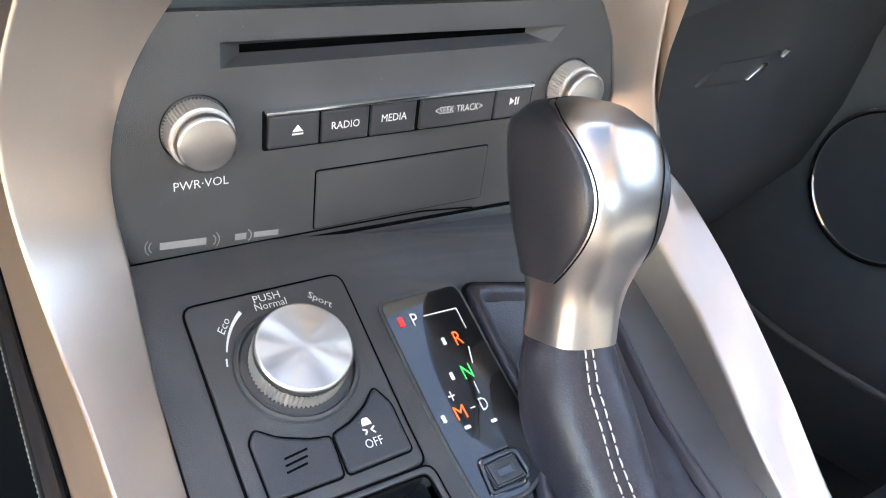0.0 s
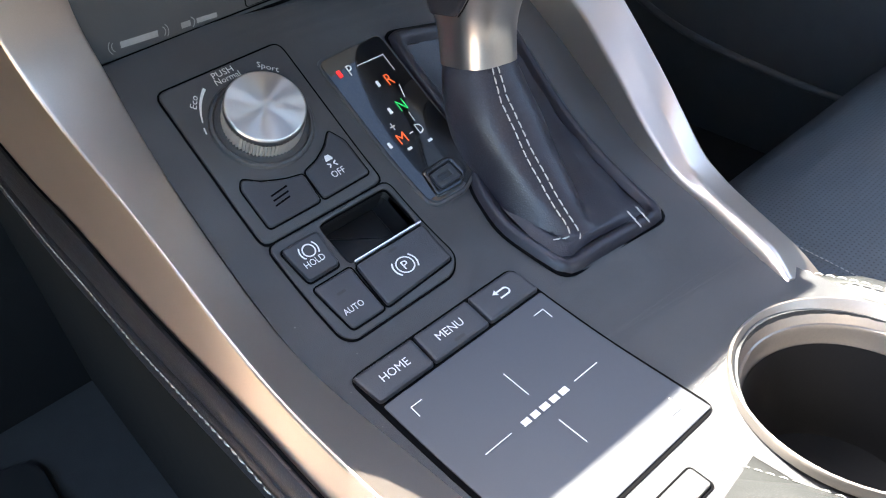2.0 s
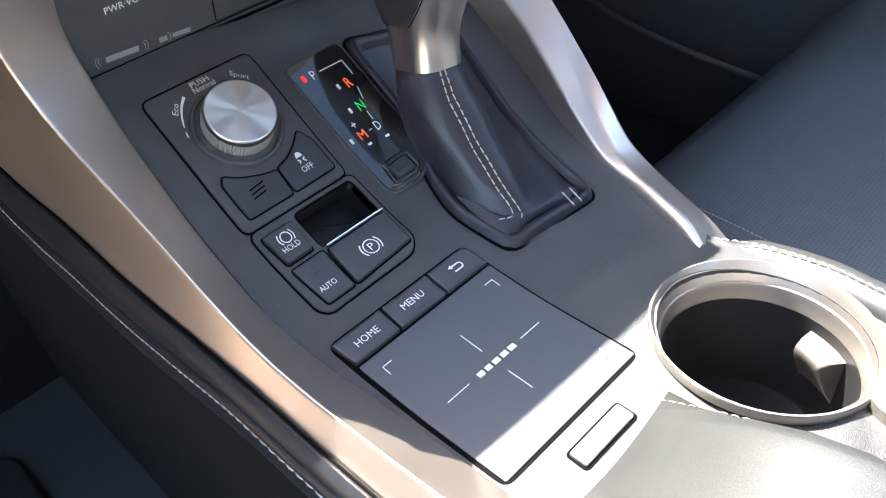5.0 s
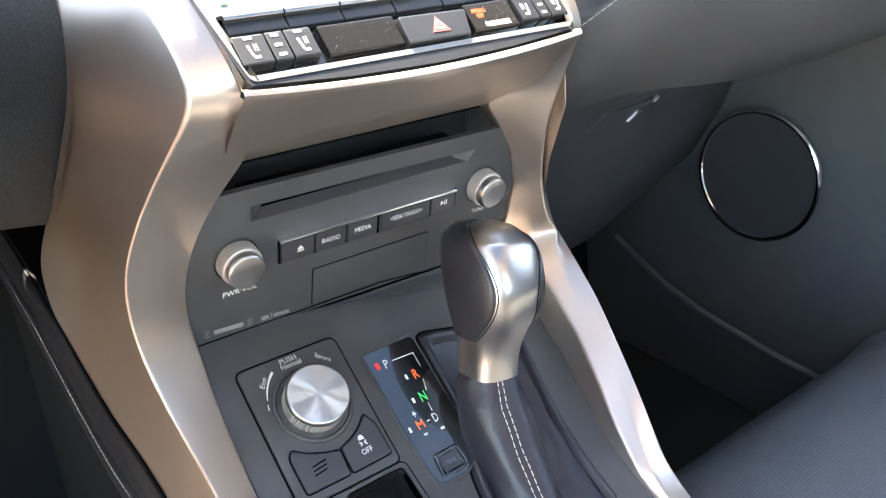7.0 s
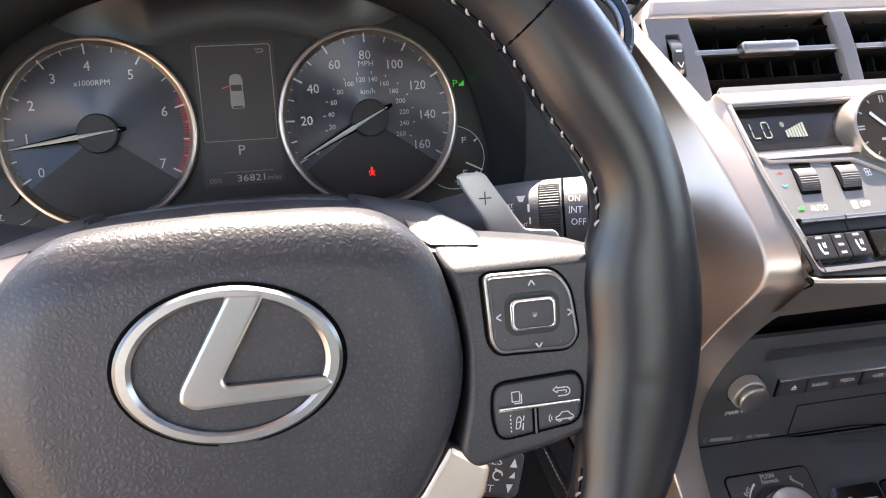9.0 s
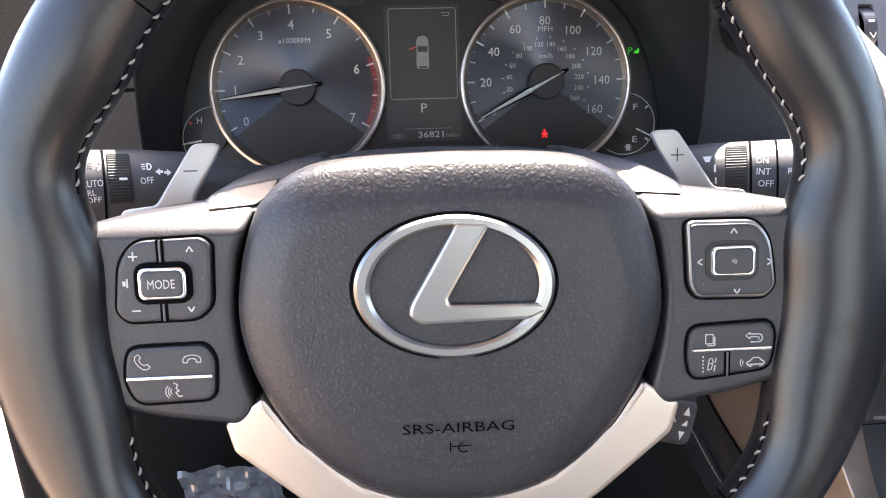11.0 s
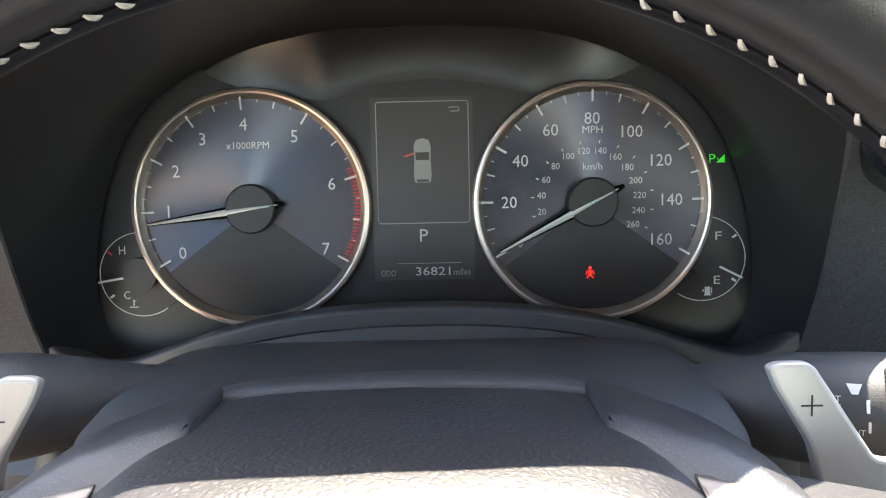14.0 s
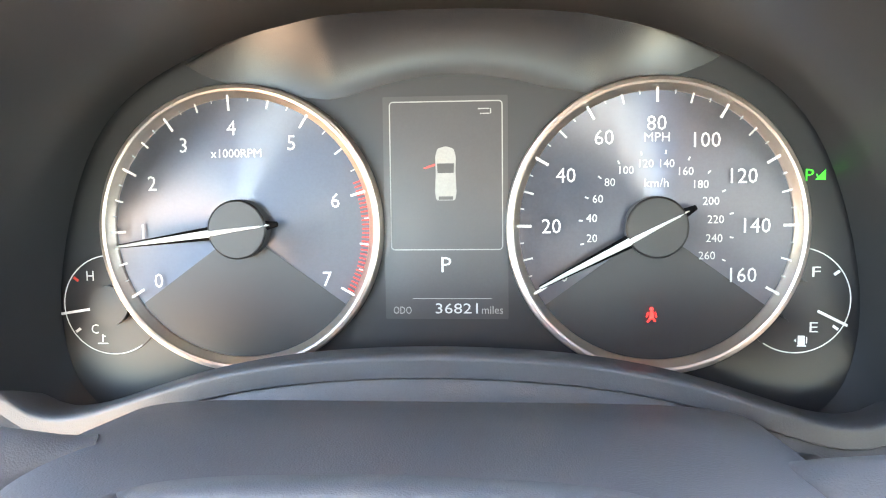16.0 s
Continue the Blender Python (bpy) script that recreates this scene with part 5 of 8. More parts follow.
skin("end_panel", [[Vector((-0.50 + (0.50 - hood_side(z)) * s, y + rim_y(z) - 0.02 * (1 - s), z)) for y, z in ((0.0, 1.10), (0.0, 1.06), (0.0, 1.0440), (0.006, 1.0425), (0.0, 1.041), (0.0, 1.02), (0.0, 0.98), (0.0, 0.93))] for s in np.linspace(0, 1, 10)], LEATHER, dash, "black grained dash face by the door", closed=False)
# start button
start = thing("start_button", (0.208, 0.19, 1.085), "round engine start button with a bright ring", "button")
SN = Vector((-0.10, -0.93, 0.33)).normalized()
SA = Vector((0.206, 0.186, 1.088))
turned("bezel", SA, SN, [(0.0330, -0.012), (0.0330, 0.004), (0.0300, 0.008), (0.0260, 0.008), (0.0250, 0.003)], GLOSS, start, "black rounded bezel", 48, cap=False)
turned("ring", SA, SN, [(0.0255, 0.004), (0.0250, 0.0085), (0.0228, 0.0090), (0.0218, 0.006)], CHROME, start, "bright ring", 48, cap=False)
turned("cap", SA, SN, [(0.0222, 0.002), (0.0216, 0.0070), (0.018, 0.0074), (0.0004, 0.0070)], BUTTON, start, "black button face", 48)
SX = Vector((1, 0, 0)) - SN * SN.x
SX.normalize()
SY = SN.cross(SX)
STARTF = lambda u, v, h=0.0: SA + SX * u + SY * v + SN * h
words("lettering", STARTF, [("START", 0, 0.0075, 0.0170, 0.0036), ("STOP", 0, 0.0010, 0.0150, 0.0036), ("ENGINE", 0, -0.0055, 0.0190, 0.0036)], PRINT, start, 0.0078)

# ================= console controls =================
drive = thing("drive_mode_panel", SHELF(0.325, 0.09), "black panel with a large brushed metal drive mode dial", "control panel")
MODE = rounded([(0.2950, 0.1200), (0.3555, 0.1200), (0.3555, 0.0535), (0.2950, 0.0535)], 0.004, 4)
part("joint", solid(SHELF, inset(ccw(MODE), -0.0009), -0.001, 0.0005, 0, YCUTS), GAP, drive)
part("panel", solid(SHELF, MODE, 0, 0.0014, 0.0008, YCUTS), CONSOLE, drive, "satin black panel")
DX, DY = 0.3263, 0.0940
DN = SHELF(DX, DY, 1) - SHELF(DX, DY, 0)
DA = SHELF(DX, DY)
turned("dial_well", DA, DN, [(0.0228, 0.0012), (0.0220, 0.0026), (0.0208, 0.0030), (0.0202, 0.0022), (0.0198, -0.001)], CONSOLE, drive, "raised black collar", 64, cap=False)
dial = turned("dial", DA, DN, [(0.0170, 0.0010), (0.0175, 0.0030), (0.0175, 0.0106), (0.0171, 0.0110)], KNURL, drive, "knurled bright skirt", knurl=(0, 2, 0.0011, 66), sharp=15, cap=False)
turned("dial_groove", DA, DN, [(0.0167, 0.0106), (0.0167, 0.0116)], GAP, dial, "", 64, cap=False)
turned("dial_body", DA, DN, [(0.0168, 0.0113), (0.0172, 0.0117), (0.0172, 0.0145), (0.0167, 0.0152)], KNOBMETAL, dial, "polished rim", 64, cap=False)
turned("dial_top", DA, DN, [(0.0168, 0.0151), (0.0163, 0.0154), (0.0002, 0.0154)], BRUSHED, dial, "spun aluminium top", 96)
words("lettering", SHELF, [("PUSH", 0.3247, 0.1173, 0.0100, 0.0026, 0), ("Normal", 0.3252, 0.1145, 0.0120, 0.0024, 0), ("Sport", 0.3435, 0.1118, 0.0090, 0.0032, -38), ("Eco", 0.3064, 0.1112, 0.0056, 0.0026, 48)], PRINT, drive, 0.0020)
ark = []
for i in range(10):
    a0, a1 = 122 + 3.6 * i, 125.6 + 3.6 * i
    ark += arc(DX, DY, 0.0238, a0, a1, 0.0013 - 0.00008 * i, 1)
marks("scale_mark", SHELF, ark, PRINT, drive, 0.0020)
marks("scale_mark", SHELF, arc(DX, DY, 0.0240, 163, 169, 0.0006, 2), PRINT, drive, 0.0020)
BL = rounded([(0.3010, 0.0580), (0.3262, 0.0580), (0.3272, 0.0700), (0.3200, 0.0712), (0.3100, 0.0745), (0.3035, 0.0785), (0.3008, 0.0755)], 0.0015)
BR = rounded([(0.3280, 0.0580), (0.3525, 0.0585), (0.3525, 0.0740), (0.3488, 0.0800), (0.3430, 0.0755), (0.3360, 0.0722), (0.3284, 0.0705)], 0.0015)
for nm, o in (("button", BL), ("button", BR)):
    part("button_joint", solid(SHELF, inset(ccw(o), -0.0007), 0.001, 0.0017, 0, YCUTS), GAP, drive)
    part(nm, solid(SHELF, o, 0.001, 0.0027, 0.0009, YCUTS), BUTTON, drive)
marks("icon", SHELF, [bar(0.3086 + 0.0004 * k, 0.0640 + 0.0020 * k, 0.3162 + 0.0008 * k, 0.0648 + 0.0020 * k, 0.0007) for k in range(3)], GAP, drive, 0.0030)
words("lettering", SHELF, [("OFF", 0.3404, 0.0642, 0.0066, 0.0028)], PRINT, drive, 0.0030)
marks("icon", SHELF, [[(0.3386, 0.0697), (0.3424, 0.0697), (0.3421, 0.0709), (0.3414, 0.0720), (0.3396, 0.0720), (0.3389, 0.0709)], bar(0.3383, 0.0688, 0.3398, 0.0681, 0.0006), bar(0.3398, 0.0681, 0.3387, 0.0670, 0.0006), bar(0.3427, 0.0688, 0.3412, 0.0681, 0.0006), bar(0.3412, 0.0681, 0.3425, 0.0668, 0.0006)], PRINT, drive, 0.0030)

# ---- gear position panel ----
gate = thing("shift_indicator", SHELF(0.383, 0.07), "gloss black gear position panel with lit letters", "indicator panel")


def GATE(u, v, h=0.0):
    """Face of the gear position panel: the console top, canted a little towards the driver."""
    return SHELF(u, v, h + (0.09 * (u - 0.3655) if h > 0.0 else 0.0))


PRND = rounded([(0.3655, 0.1056), (0.3988, 0.1050), (0.3992, 0.0500), (0.3960, 0.0380), (0.3835, 0.0322), (0.3690, 0.0330), (0.3662, 0.0360)], 0.003, 3)
part("joint", solid(GATE, inset(ccw(PRND), -0.0012), -0.001, 0.0010, 0.0004, YCUTS), CONSOLE, gate)
part("glass", solid(GATE, PRND, 0, 0.0016, 0.0004, YCUTS), GLOSS, gate, "gloss black face")
words("letter", GATE, [("P", 0.3758, 0.0971, 0.0026, 0.0044), ("D", 0.3857, 0.0640, 0.0030, 0.0044)], PRINT, gate, 0.0021)
words("letter", GATE, [("R", 0.3887, 0.0869, 0.0032, 0.0048), ("M", 0.3757, 0.0640, 0.0042, 0.0046)], LAMPORANGE, gate, 0.0021, "orange letters")
words("letter", GATE, [("N", 0.3857, 0.0756, 0.0038, 0.0048)], LAMPGREEN, gate, 0.0021, "green letter")
marks("lamp", GATE, [rrect(0.3703, 0.0976, 0.0019, 0.0030, 0.0003)], LAMPRED, gate, 0.0021, "red lamp beside P")
marks("lamp", GATE, [rrect(x, y, 0.0015, 0.0026, 0.0003) for x, y in ((0.3827, 0.0872), (0.3793, 0.0757), (0.3687, 0.0638))] + [rrect(x, y, 0.0024, 0.0012, 0.0003) for x, y in ((0.3755, 0.0587), (0.3860, 0.0575))], PRINT, gate, 0.0021)
words("letter", GATE, [("+", 0.3755, 0.0698, 0.0026, 0.0032)], PRINT, gate, 0.0021)
marks("gate_line", GATE, [bar(0.3798, 0.0973, 0.3938, 0.0966, 0.0004), bar(0.3938, 0.0966, 0.3938, 0.0890, 0.0004), bar(0.3911, 0.0831, 0.3894, 0.0775, 0.0004), bar(0.3864, 0.0719, 0.3861, 0.0675, 0.0004), bar(0.3800, 0.0640, 0.3820, 0.0640, 0.0005)], PRINT, gate, 0.0021)
part("release_frame", solid(GATE, [rounded([(0.3700, 0.0350), (0.3840, 0.0340), (0.3905, 0.0390), (0.3905, 0.0450), (0.3860, 0.0480), (0.3720, 0.0480)], 0.002), rrect(0.3800, 0.0412, 0.0125, 0.0085, 0.001)], 0.001, 0.0030, 0.0010, YCUTS), GLOSS, gate, "gloss black raised surround")
part("release_cover", solid(GATE, [rrect(0.3800, 0.0412, 0.0112, 0.0074, 0.0008), rrect(0.3800, 0.0412, 0.0062, 0.0026, 0.0003)], 0.001, 0.0024, 0.0006), BUTTON, gate, "small rectangular cover")

# ---- parking brake panel ----
brake = thing("parking_brake_panel", SHELF(0.325, 0.03), "black panel with parking brake, hold and auto buttons", "control panel")
EPB = rounded([(0.2955, 0.0525), (0.3570, 0.0525), (0.3570, 0.0100), (0.3500, 0.0030), (0.2990, 0.0025), (0.2955, 0.0070)], 0.004, 4)
part("joint", solid(SHELF, [inset(ccw(EPB), -0.0008), inset(ccw(WELL), 0.0002)], -0.001, 0.0006, 0, YCUTS), GAP, brake)
part("panel", solid(SHELF, [EPB, WELL], 0, 0.0014, 0.0008, YCUTS), CONSOLE, brake, "satin black panel")
w2 = [ccw(WELL), inset(ccw(WELL), 0.003)]
skin("well", [[SHELF(*p, 0.0012) for p in w2[0]], [SHELF(p[0], p[1], -0.010) for p in w2[0]], [SHELF(p[0], p[1] + 0.004, -0.017) for p in w2[1]]], HOLLOW, brake, "dark hollow ahead of the brake switch", True, False, True, 30)
HOLD = [(0.2985, 0.0480), (0.3160, 0.0480), (0.3145, 0.0320), (0.3000, 0.0320)]
AUTO = [(0.2995, 0.0290), (0.3175, 0.0290), (0.3165, 0.0062), (0.3010, 0.0062)]
PBTN = [(0.3195, 0.0278), (0.3548, 0.0278), (0.3535, 0.0085), (0.3180, 0.0062)]
for o, hh in ((HOLD, 0.0042), (AUTO, 0.0026), (PBTN, 0.0036)):
    o = rounded(o, 0.0015)
    part("button_joint", solid(SHELF, inset(ccw(o), -0.0008), 0.001, 0.0017, 0, YCUTS), GAP, brake)
    part("button", solid(SHELF, o, 0.001, hh, 0.0010, YCUTS), BUTTON, brake)
part("chrome_edge", solid(SHELF, rrect(0.3370, 0.0288, 0.0350, 0.0011, 0.0004), 0.001, 0.0050, 0.0004), CHROME, brake, "thin bright edge on the brake switch")
words("lettering", SHELF, [("HOLD", 0.3067, 0.0376, 0.0092, 0.0028)], PRINT, brake, 0.0045)
words("lettering", SHELF, [("AUTO", 0.3068, 0.0134, 0.0092, 0.0028)], PRINT, brake, 0.0029)
marks("icon", SHELF, arc(0.3075, 0.0424, 0.0026, 0, 360, 0.0006, 20) + arc(0.3075, 0.0424, 0.0040, 140, 220, 0.0006, 8) + arc(0.3075, 0.0424, 0.0040, -40, 40, 0.0006, 8), PRINT, brake, 0.0045)
marks("icon", SHELF, arc(0.3355, 0.0165, 0.0038, 0, 360, 0.0006, 24) + arc(0.3355, 0.0165, 0.0054, 140, 220, 0.0007, 8) + arc(0.3355, 0.0165, 0.0054, -40, 40, 0.0007, 8), PRINT, brake, 0.0039)
words("lettering", SHELF, [("P", 0.3356, 0.0165, 0.0028, 0.0040)], PRINT, brake, 0.0039)
marks("lamp", SHELF, [rrect(0.3072, 0.0215, 0.0040, 0.0012, 0.0003)], DARKPRINT, brake, 0.0029)
marks("lamp", SHELF, [rrect(0.3360, 0.0250, 0.0040, 0.0012, 0.0003)], DARKPRINT, brake, 0.0039)

# ---- touchpad ----
touch = thing("touchpad", SHELF(0.33, -0.06), "flat dark touchpad with three buttons along its front edge", "touchpad")
PAD = rounded([(0.2892, -0.0262), (0.3705, -0.0262), (0.3735, -0.1055), (0.2918, -0.1055)], 0.001)
part("joint", solid(SHELF, inset(ccw(rounded([(0.2870, -0.0098), (0.3700, -0.0098), (0.3740, -0.1060), (0.2910, -0.1060)], 0.004)), -0.0008), -0.001, 0.0004, 0, YCUTS), GAP, touch)
part("pad", solid(SHELF, PAD, 0, 0.0010, 0.0004, YCUTS), mat("matt_touch_surface", (0.042, 0.045, 0.053), 0.42, spec=0.5, spots=0.05, grain=0.05, scale=3000), touch, "smooth matt pad")
for o in ([(0.2872, -0.0104), (0.3154, -0.0104), (0.3148, -0.0250), (0.2890, -0.0250)], [(0.3162, -0.0104), (0.3438, -0.0104), (0.3434, -0.0250), (0.3155, -0.0250)], [(0.3446, -0.0104), (0.3680, -0.0104), (0.3702, -0.0140), (0.3706, -0.0250), (0.3442, -0.0250)]):
    part("button", solid(SHELF, rounded(o, 0.0015), 0, 0.0026, 0.0014, YCUTS), BUTTON, touch)
words("lettering", SHELF, [("HOME", 0.3015, -0.0178, 0.0128, 0.0036), ("MENU", 0.3292, -0.0172, 0.0128, 0.0036)], PRINT, touch, 0.0029)
marks("icon", SHELF, [bar(0.3548, -0.0160, 0.3590, -0.0160, 0.0008), bar(0.3548, -0.0192, 0.3596, -0.0192, 0.0008), [(0.3532, -0.0160), (0.3554, -0.0146), (0.3554, -0.0174)]] + arc(0.3590, -0.0176, 0.0016, -90, 90, 0.0008, 8), PRINT, touch, 0.0029)
marks("lamp", SHELF, [rrect(0.3295, -0.0226, 0.0050, 0.0013, 0.0004)], DARKPRINT, touch, 0.0029)
pm = []
for cx, cy, sx, sy in ((0.2962, -0.0332, 1, -1), (0.3643, -0.0332, -1, -1), (0.3655, -0.0982, -1, 1), (0.2985, -0.0982, 1, 1)):
    pm += [bar(cx, cy, cx + 0.0050 * sx, cy, 0.0004), bar(cx, cy, cx, cy + 0.0050 * sy, 0.0004)]
pm += [bar(0.3310, -0.0449, 0.3312, -0.0575, 0.0004), bar(0.3475, -0.0647, 0.3601, -0.0647, 0.0004), bar(0.3311, -0.0723, 0.3312, -0.0851, 0.0004), bar(0.3152, -0.0648, 0.3027, -0.0648, 0.0004)]
marks("guide_mark", SHELF, pm, PRINT, touch, 0.0014)
marks("badge_mark", SHELF, [bar(0.3205, -0.0650, 0.3240, -0.0650, 0.0026), bar(0.3252, -0.0650, 0.3285, -0.0650, 0.0026), bar(0.3298, -0.0650, 0.3335, -0.0650, 0.0026), bar(0.3348, -0.0650, 0.3385, -0.0650, 0.0026), bar(0.3397, -0.0650, 0.3435, -0.0650, 0.0026)], PRINT, touch, 0.0014, "small pale printed mark")

# ---- palm rest, its button, cup holder ----
palm = thing("palm_rest", (0.33, -0.2, 0.72), "grey-black leather palm rest with a stitched edge", "armrest")
rows = []
for k in range(14):
    t = k / 13
    y = -0.1265 - 0.24 * t
    zt = 0.722 + 0.040 * math.sin(min(1, t / 0.35) * math.pi / 2)
    row = []
    for j in range(18):
        u = j / 17
        x = 0.290 + 0.076 * u - (0.02 * (1 - t) ** 4 * (1 - u))
        yy = y - 0.004 * math.sin(math.pi * u) * (1 - t)
        edge = 1 - max(0, (u - 0.86) / 0.14) ** 2 * 0.9
        row.append(Vector((x, yy, 0.722 + (zt - 0.722) * edge * (1 - 0.3 * max(0, (0.1 - u) / 0.1) ** 2) + 0.001)))
    row.append(row[-1] + Vector((0.002, 0, -0.05)))
    rows.append(row)
front = [Vector((p.x, p.y + 0.001, 0.715)) for p in rows[0]]
PALM = mat("worn_grey_leather", (0.036, 0.038, 0.038), 0.42, grain=0.10, scale=1100, kind="leather")
skin("cover", [front] + rows, PALM, palm, "grey-black leather cover", closed=False, sharp=70)
stitch_line("stitching", [r[16] + Vector((0, 0, 0.0003)) for r in rows], (0.5, 0, 0.9), palm, 0.0046, 0.0032, 0.0005)
catch = thing("console_catch", SHELF(0.332, -0.1195), "small black rectangular catch with a pale arrow", "catch")
part("joint", solid(SHELF, rrect(0.3320, -0.1192, 0.0332, 0.0107, 0.0020), -0.001, 0.0005), GAP, catch)
part("key", solid(SHELF, rrect(0.3320, -0.1192, 0.0312, 0.0087, 0.0014), 0, 0.0017, 0.0007), CONSOLE, catch)
marks("arrow", SHELF, [[(0.3293, -0.1210), (0.3320, -0.1176), (0.3347, -0.1210), (0.3320, -0.1196)]], GREYPRINT, catch, 0.0020)

cup = thing("cup_holder", (0.418, -0.139, 0.62), "round cup holder with a pale bronze rim and sprung flaps", "cup holder")
cups = lambda u, v, h=0.0: Vector((u, v, 0.7215 - 0.10 * (u - 0.418) + h))
lathe("rim", cups, 0.4200, -0.1390, [(0.0488, -0.003), (0.0489, 0.0010), (0.0484, 0.0019), (0.0476, 0.0020), (0.0470, 0.0013), (0.0440, -0.0075), (0.0436, -0.0085)], CUPMETAL, cup, "pale bronze rim", 64, False)
lathe("lining", cups, 0.4200, -0.1390, [(0.0438, -0.0083), (0.0430, -0.0088), (0.0424, -0.0105), (0.0420, -0.0185), (0.0414, -0.0195)], CUPMETAL, cup, "pale bronze inner band", 64, False)
lathe("bowl", cups, 0.4200, -0.1390, [(0.0416, -0.0185), (0.0413, -0.020), (0.0400, -0.07), (0.0385, -0.074), (0.033, -0.075), (0.001, -0.075)], HOLLOW, cup, "deep black bowl", 64)


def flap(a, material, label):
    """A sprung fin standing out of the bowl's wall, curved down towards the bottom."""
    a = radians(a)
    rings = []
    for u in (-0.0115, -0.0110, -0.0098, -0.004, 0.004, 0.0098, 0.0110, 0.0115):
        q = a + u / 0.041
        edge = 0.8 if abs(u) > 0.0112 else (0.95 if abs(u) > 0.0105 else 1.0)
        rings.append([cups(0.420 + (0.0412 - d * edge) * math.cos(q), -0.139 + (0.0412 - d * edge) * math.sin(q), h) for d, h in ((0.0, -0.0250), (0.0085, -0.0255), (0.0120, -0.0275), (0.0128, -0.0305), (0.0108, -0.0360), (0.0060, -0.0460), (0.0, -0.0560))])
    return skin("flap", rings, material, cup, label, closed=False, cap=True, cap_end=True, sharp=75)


# twin flaps: bronze carries the sunlight on this one, the other stays black
flap(-25, BRONZE, "sprung flap with sunlight put in as bronze")
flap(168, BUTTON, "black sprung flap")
part("second_well", solid(lambda u, v, h: Vector((u, v, 0.722 + h)), [rrect(0.437, -0.222, 0.060, 0.075, 0.01), rrect(0.437, -0.222, 0.050, 0.065, 0.008)], -0.06, 0.003, 0.001), CUPMETAL, cup, "rim of the rear well")
part("well_floor", solid(lambda u, v, h: Vector((u, v, 0.722 + h)), rrect(0.437, -0.222, 0.052, 0.067, 0.008), -0.07, -0.055), GLOSS, cup)
pad2 = thing("console_edge_pad", (0.492, -0.15, 0.70), "stitched leather edge pad beside the cup holder", "pad")
line = smoothline([(0.4720, -0.083, 0.7015), (0.4780, -0.110, 0.7060), (0.4800, -0.139, 0.7090), (0.4765, -0.165, 0.7110), (0.4730, -0.195, 0.7130), (0.4720, -0.25, 0.715)], 6)
skin("roll", [[p + Vector((0.0115 * math.cos(a) * s, 0, 0.011 * math.sin(a) * s - 0.003)) for a in [math.pi * k / 10 * 1.1 - 0.1 for k in range(11)]] + [p + Vector((-0.012, 0, -0.05)), p + Vector((0.012, 0, -0.05))][::-1] for p, s in zip(line, [0.55 + 0.45 * min(1, k / 5) for k in range(len(line))])], PALM, pad2, "grey-black leather roll", True, True, True, 60)
stitch_line("stitching", [p + Vector((-0.002, 0, 0.0092)) for p in line], (0, 0, 1), pad2, 0.0046, 0.0034, 0.0007)

# ================= gear lever =================
lever = thing("gear_lever", (0.415, 0.05, 0.74), "gear lever with a leather and satin metal knob and stitched boot", "gear lever")
A0, A1 = Vector((0.4140, 0.0500, 0.7920)), Vector((0.4270, 0.0640, 0.8760))
AX = (A1 - A0).normalized()
KX = (Vector((1, 0, 0)) - AX * AX.x).normalized()
KYV = AX.cross(KX)  # ahead


def knob_ring(s, grow=0.0, n=48, a0=0.0, a1=360.0):
    """Section of the knob at s from collar (0) to crown (1): half width, half depth, shift ahead."""
    tab_s = [0.0, 0.18, 0.30, 0.45, 0.62, 0.78, 0.90, 0.965, 1.0]
    def table(values):
        w = min(0.07, max(0.0, 1.0 - s), 0.07)
        return sum(np.interp(s + d * w, tab_s, values) for d in (-1, -0.75, -0.5, -0.25, 0, 0.25, 0.5, 0.75, 1)) / 9
    hw = 0.87 * table([0.0165, 0.0162, 0.0180, 0.0215, 0.0238, 0.0238, 0.0222, 0.0185, 0.002])
    hd = 0.87 * table([0.0175, 0.0180, 0.0215, 0.0275, 0.0305, 0.0300, 0.0278, 0.0230, 0.002])
    sh = table([0.0, -0.0005, -0.0015, -0.003, -0.003, 0.000, 0.003, 0.005, 0.006])
    pts = []
    for k in range(n if a1 - a0 >= 360 else n + 1):
        a = radians(a0 + (a1 - a0) * k / n)
        c, si = math.cos(a), math.sin(a)
        e = 2 / 3.3
        x, y = abs(c) ** e * math.copysign(1, c), abs(si) ** e * math.copysign(1, si)
        pts.append(A0 + AX * (s * (A1 - A0).length + 0.006 * y * (s - 0.5) * 0.0) + KX * x * (hw + grow) + KYV * (y * (hd + grow) + sh))
    return pts


def fine(v, n=40):
    return [v[0] + (v[1] - v[0]) * k / n for k in range(n + 1)]


knob = skin("knob", [knob_ring(1 - (1 - s) ** 1.5) for s in fine((0.0, 1.0), 44)], KNOBMETAL, lever, "satin metal knob body", True, False, True, 60)


def knob_pad(side):
    rings = []
    for s in fine((0.26, 1.0), 30):
        t = (s - 0.26) / 0.74
        # the pad covers the flank; its rear edge bulges back in the middle
        rear = (62 if side < 0 else 84) * math.sin(math.pi * min(1.0, t * 0.92 + 0.08)) ** 0.8 - 12
        front = 100
        if side < 0:
            a0, a1 = 180 - front + 0.0, 180 + rear
        else:
            a0, a1 = -rear, front
        ring = knob_ring(s, 0.0012, 24, a0, a1)
        base = knob_ring(s, -0.001, 24, a0, a1)
        ring[0], ring[-1] = base[0], base[-1]
        rings.append(ring)
    return skin("grip_pad", rings, SMOOTHLEATHER, knob, "smooth grey-black leather grip", closed=False, sharp=70)


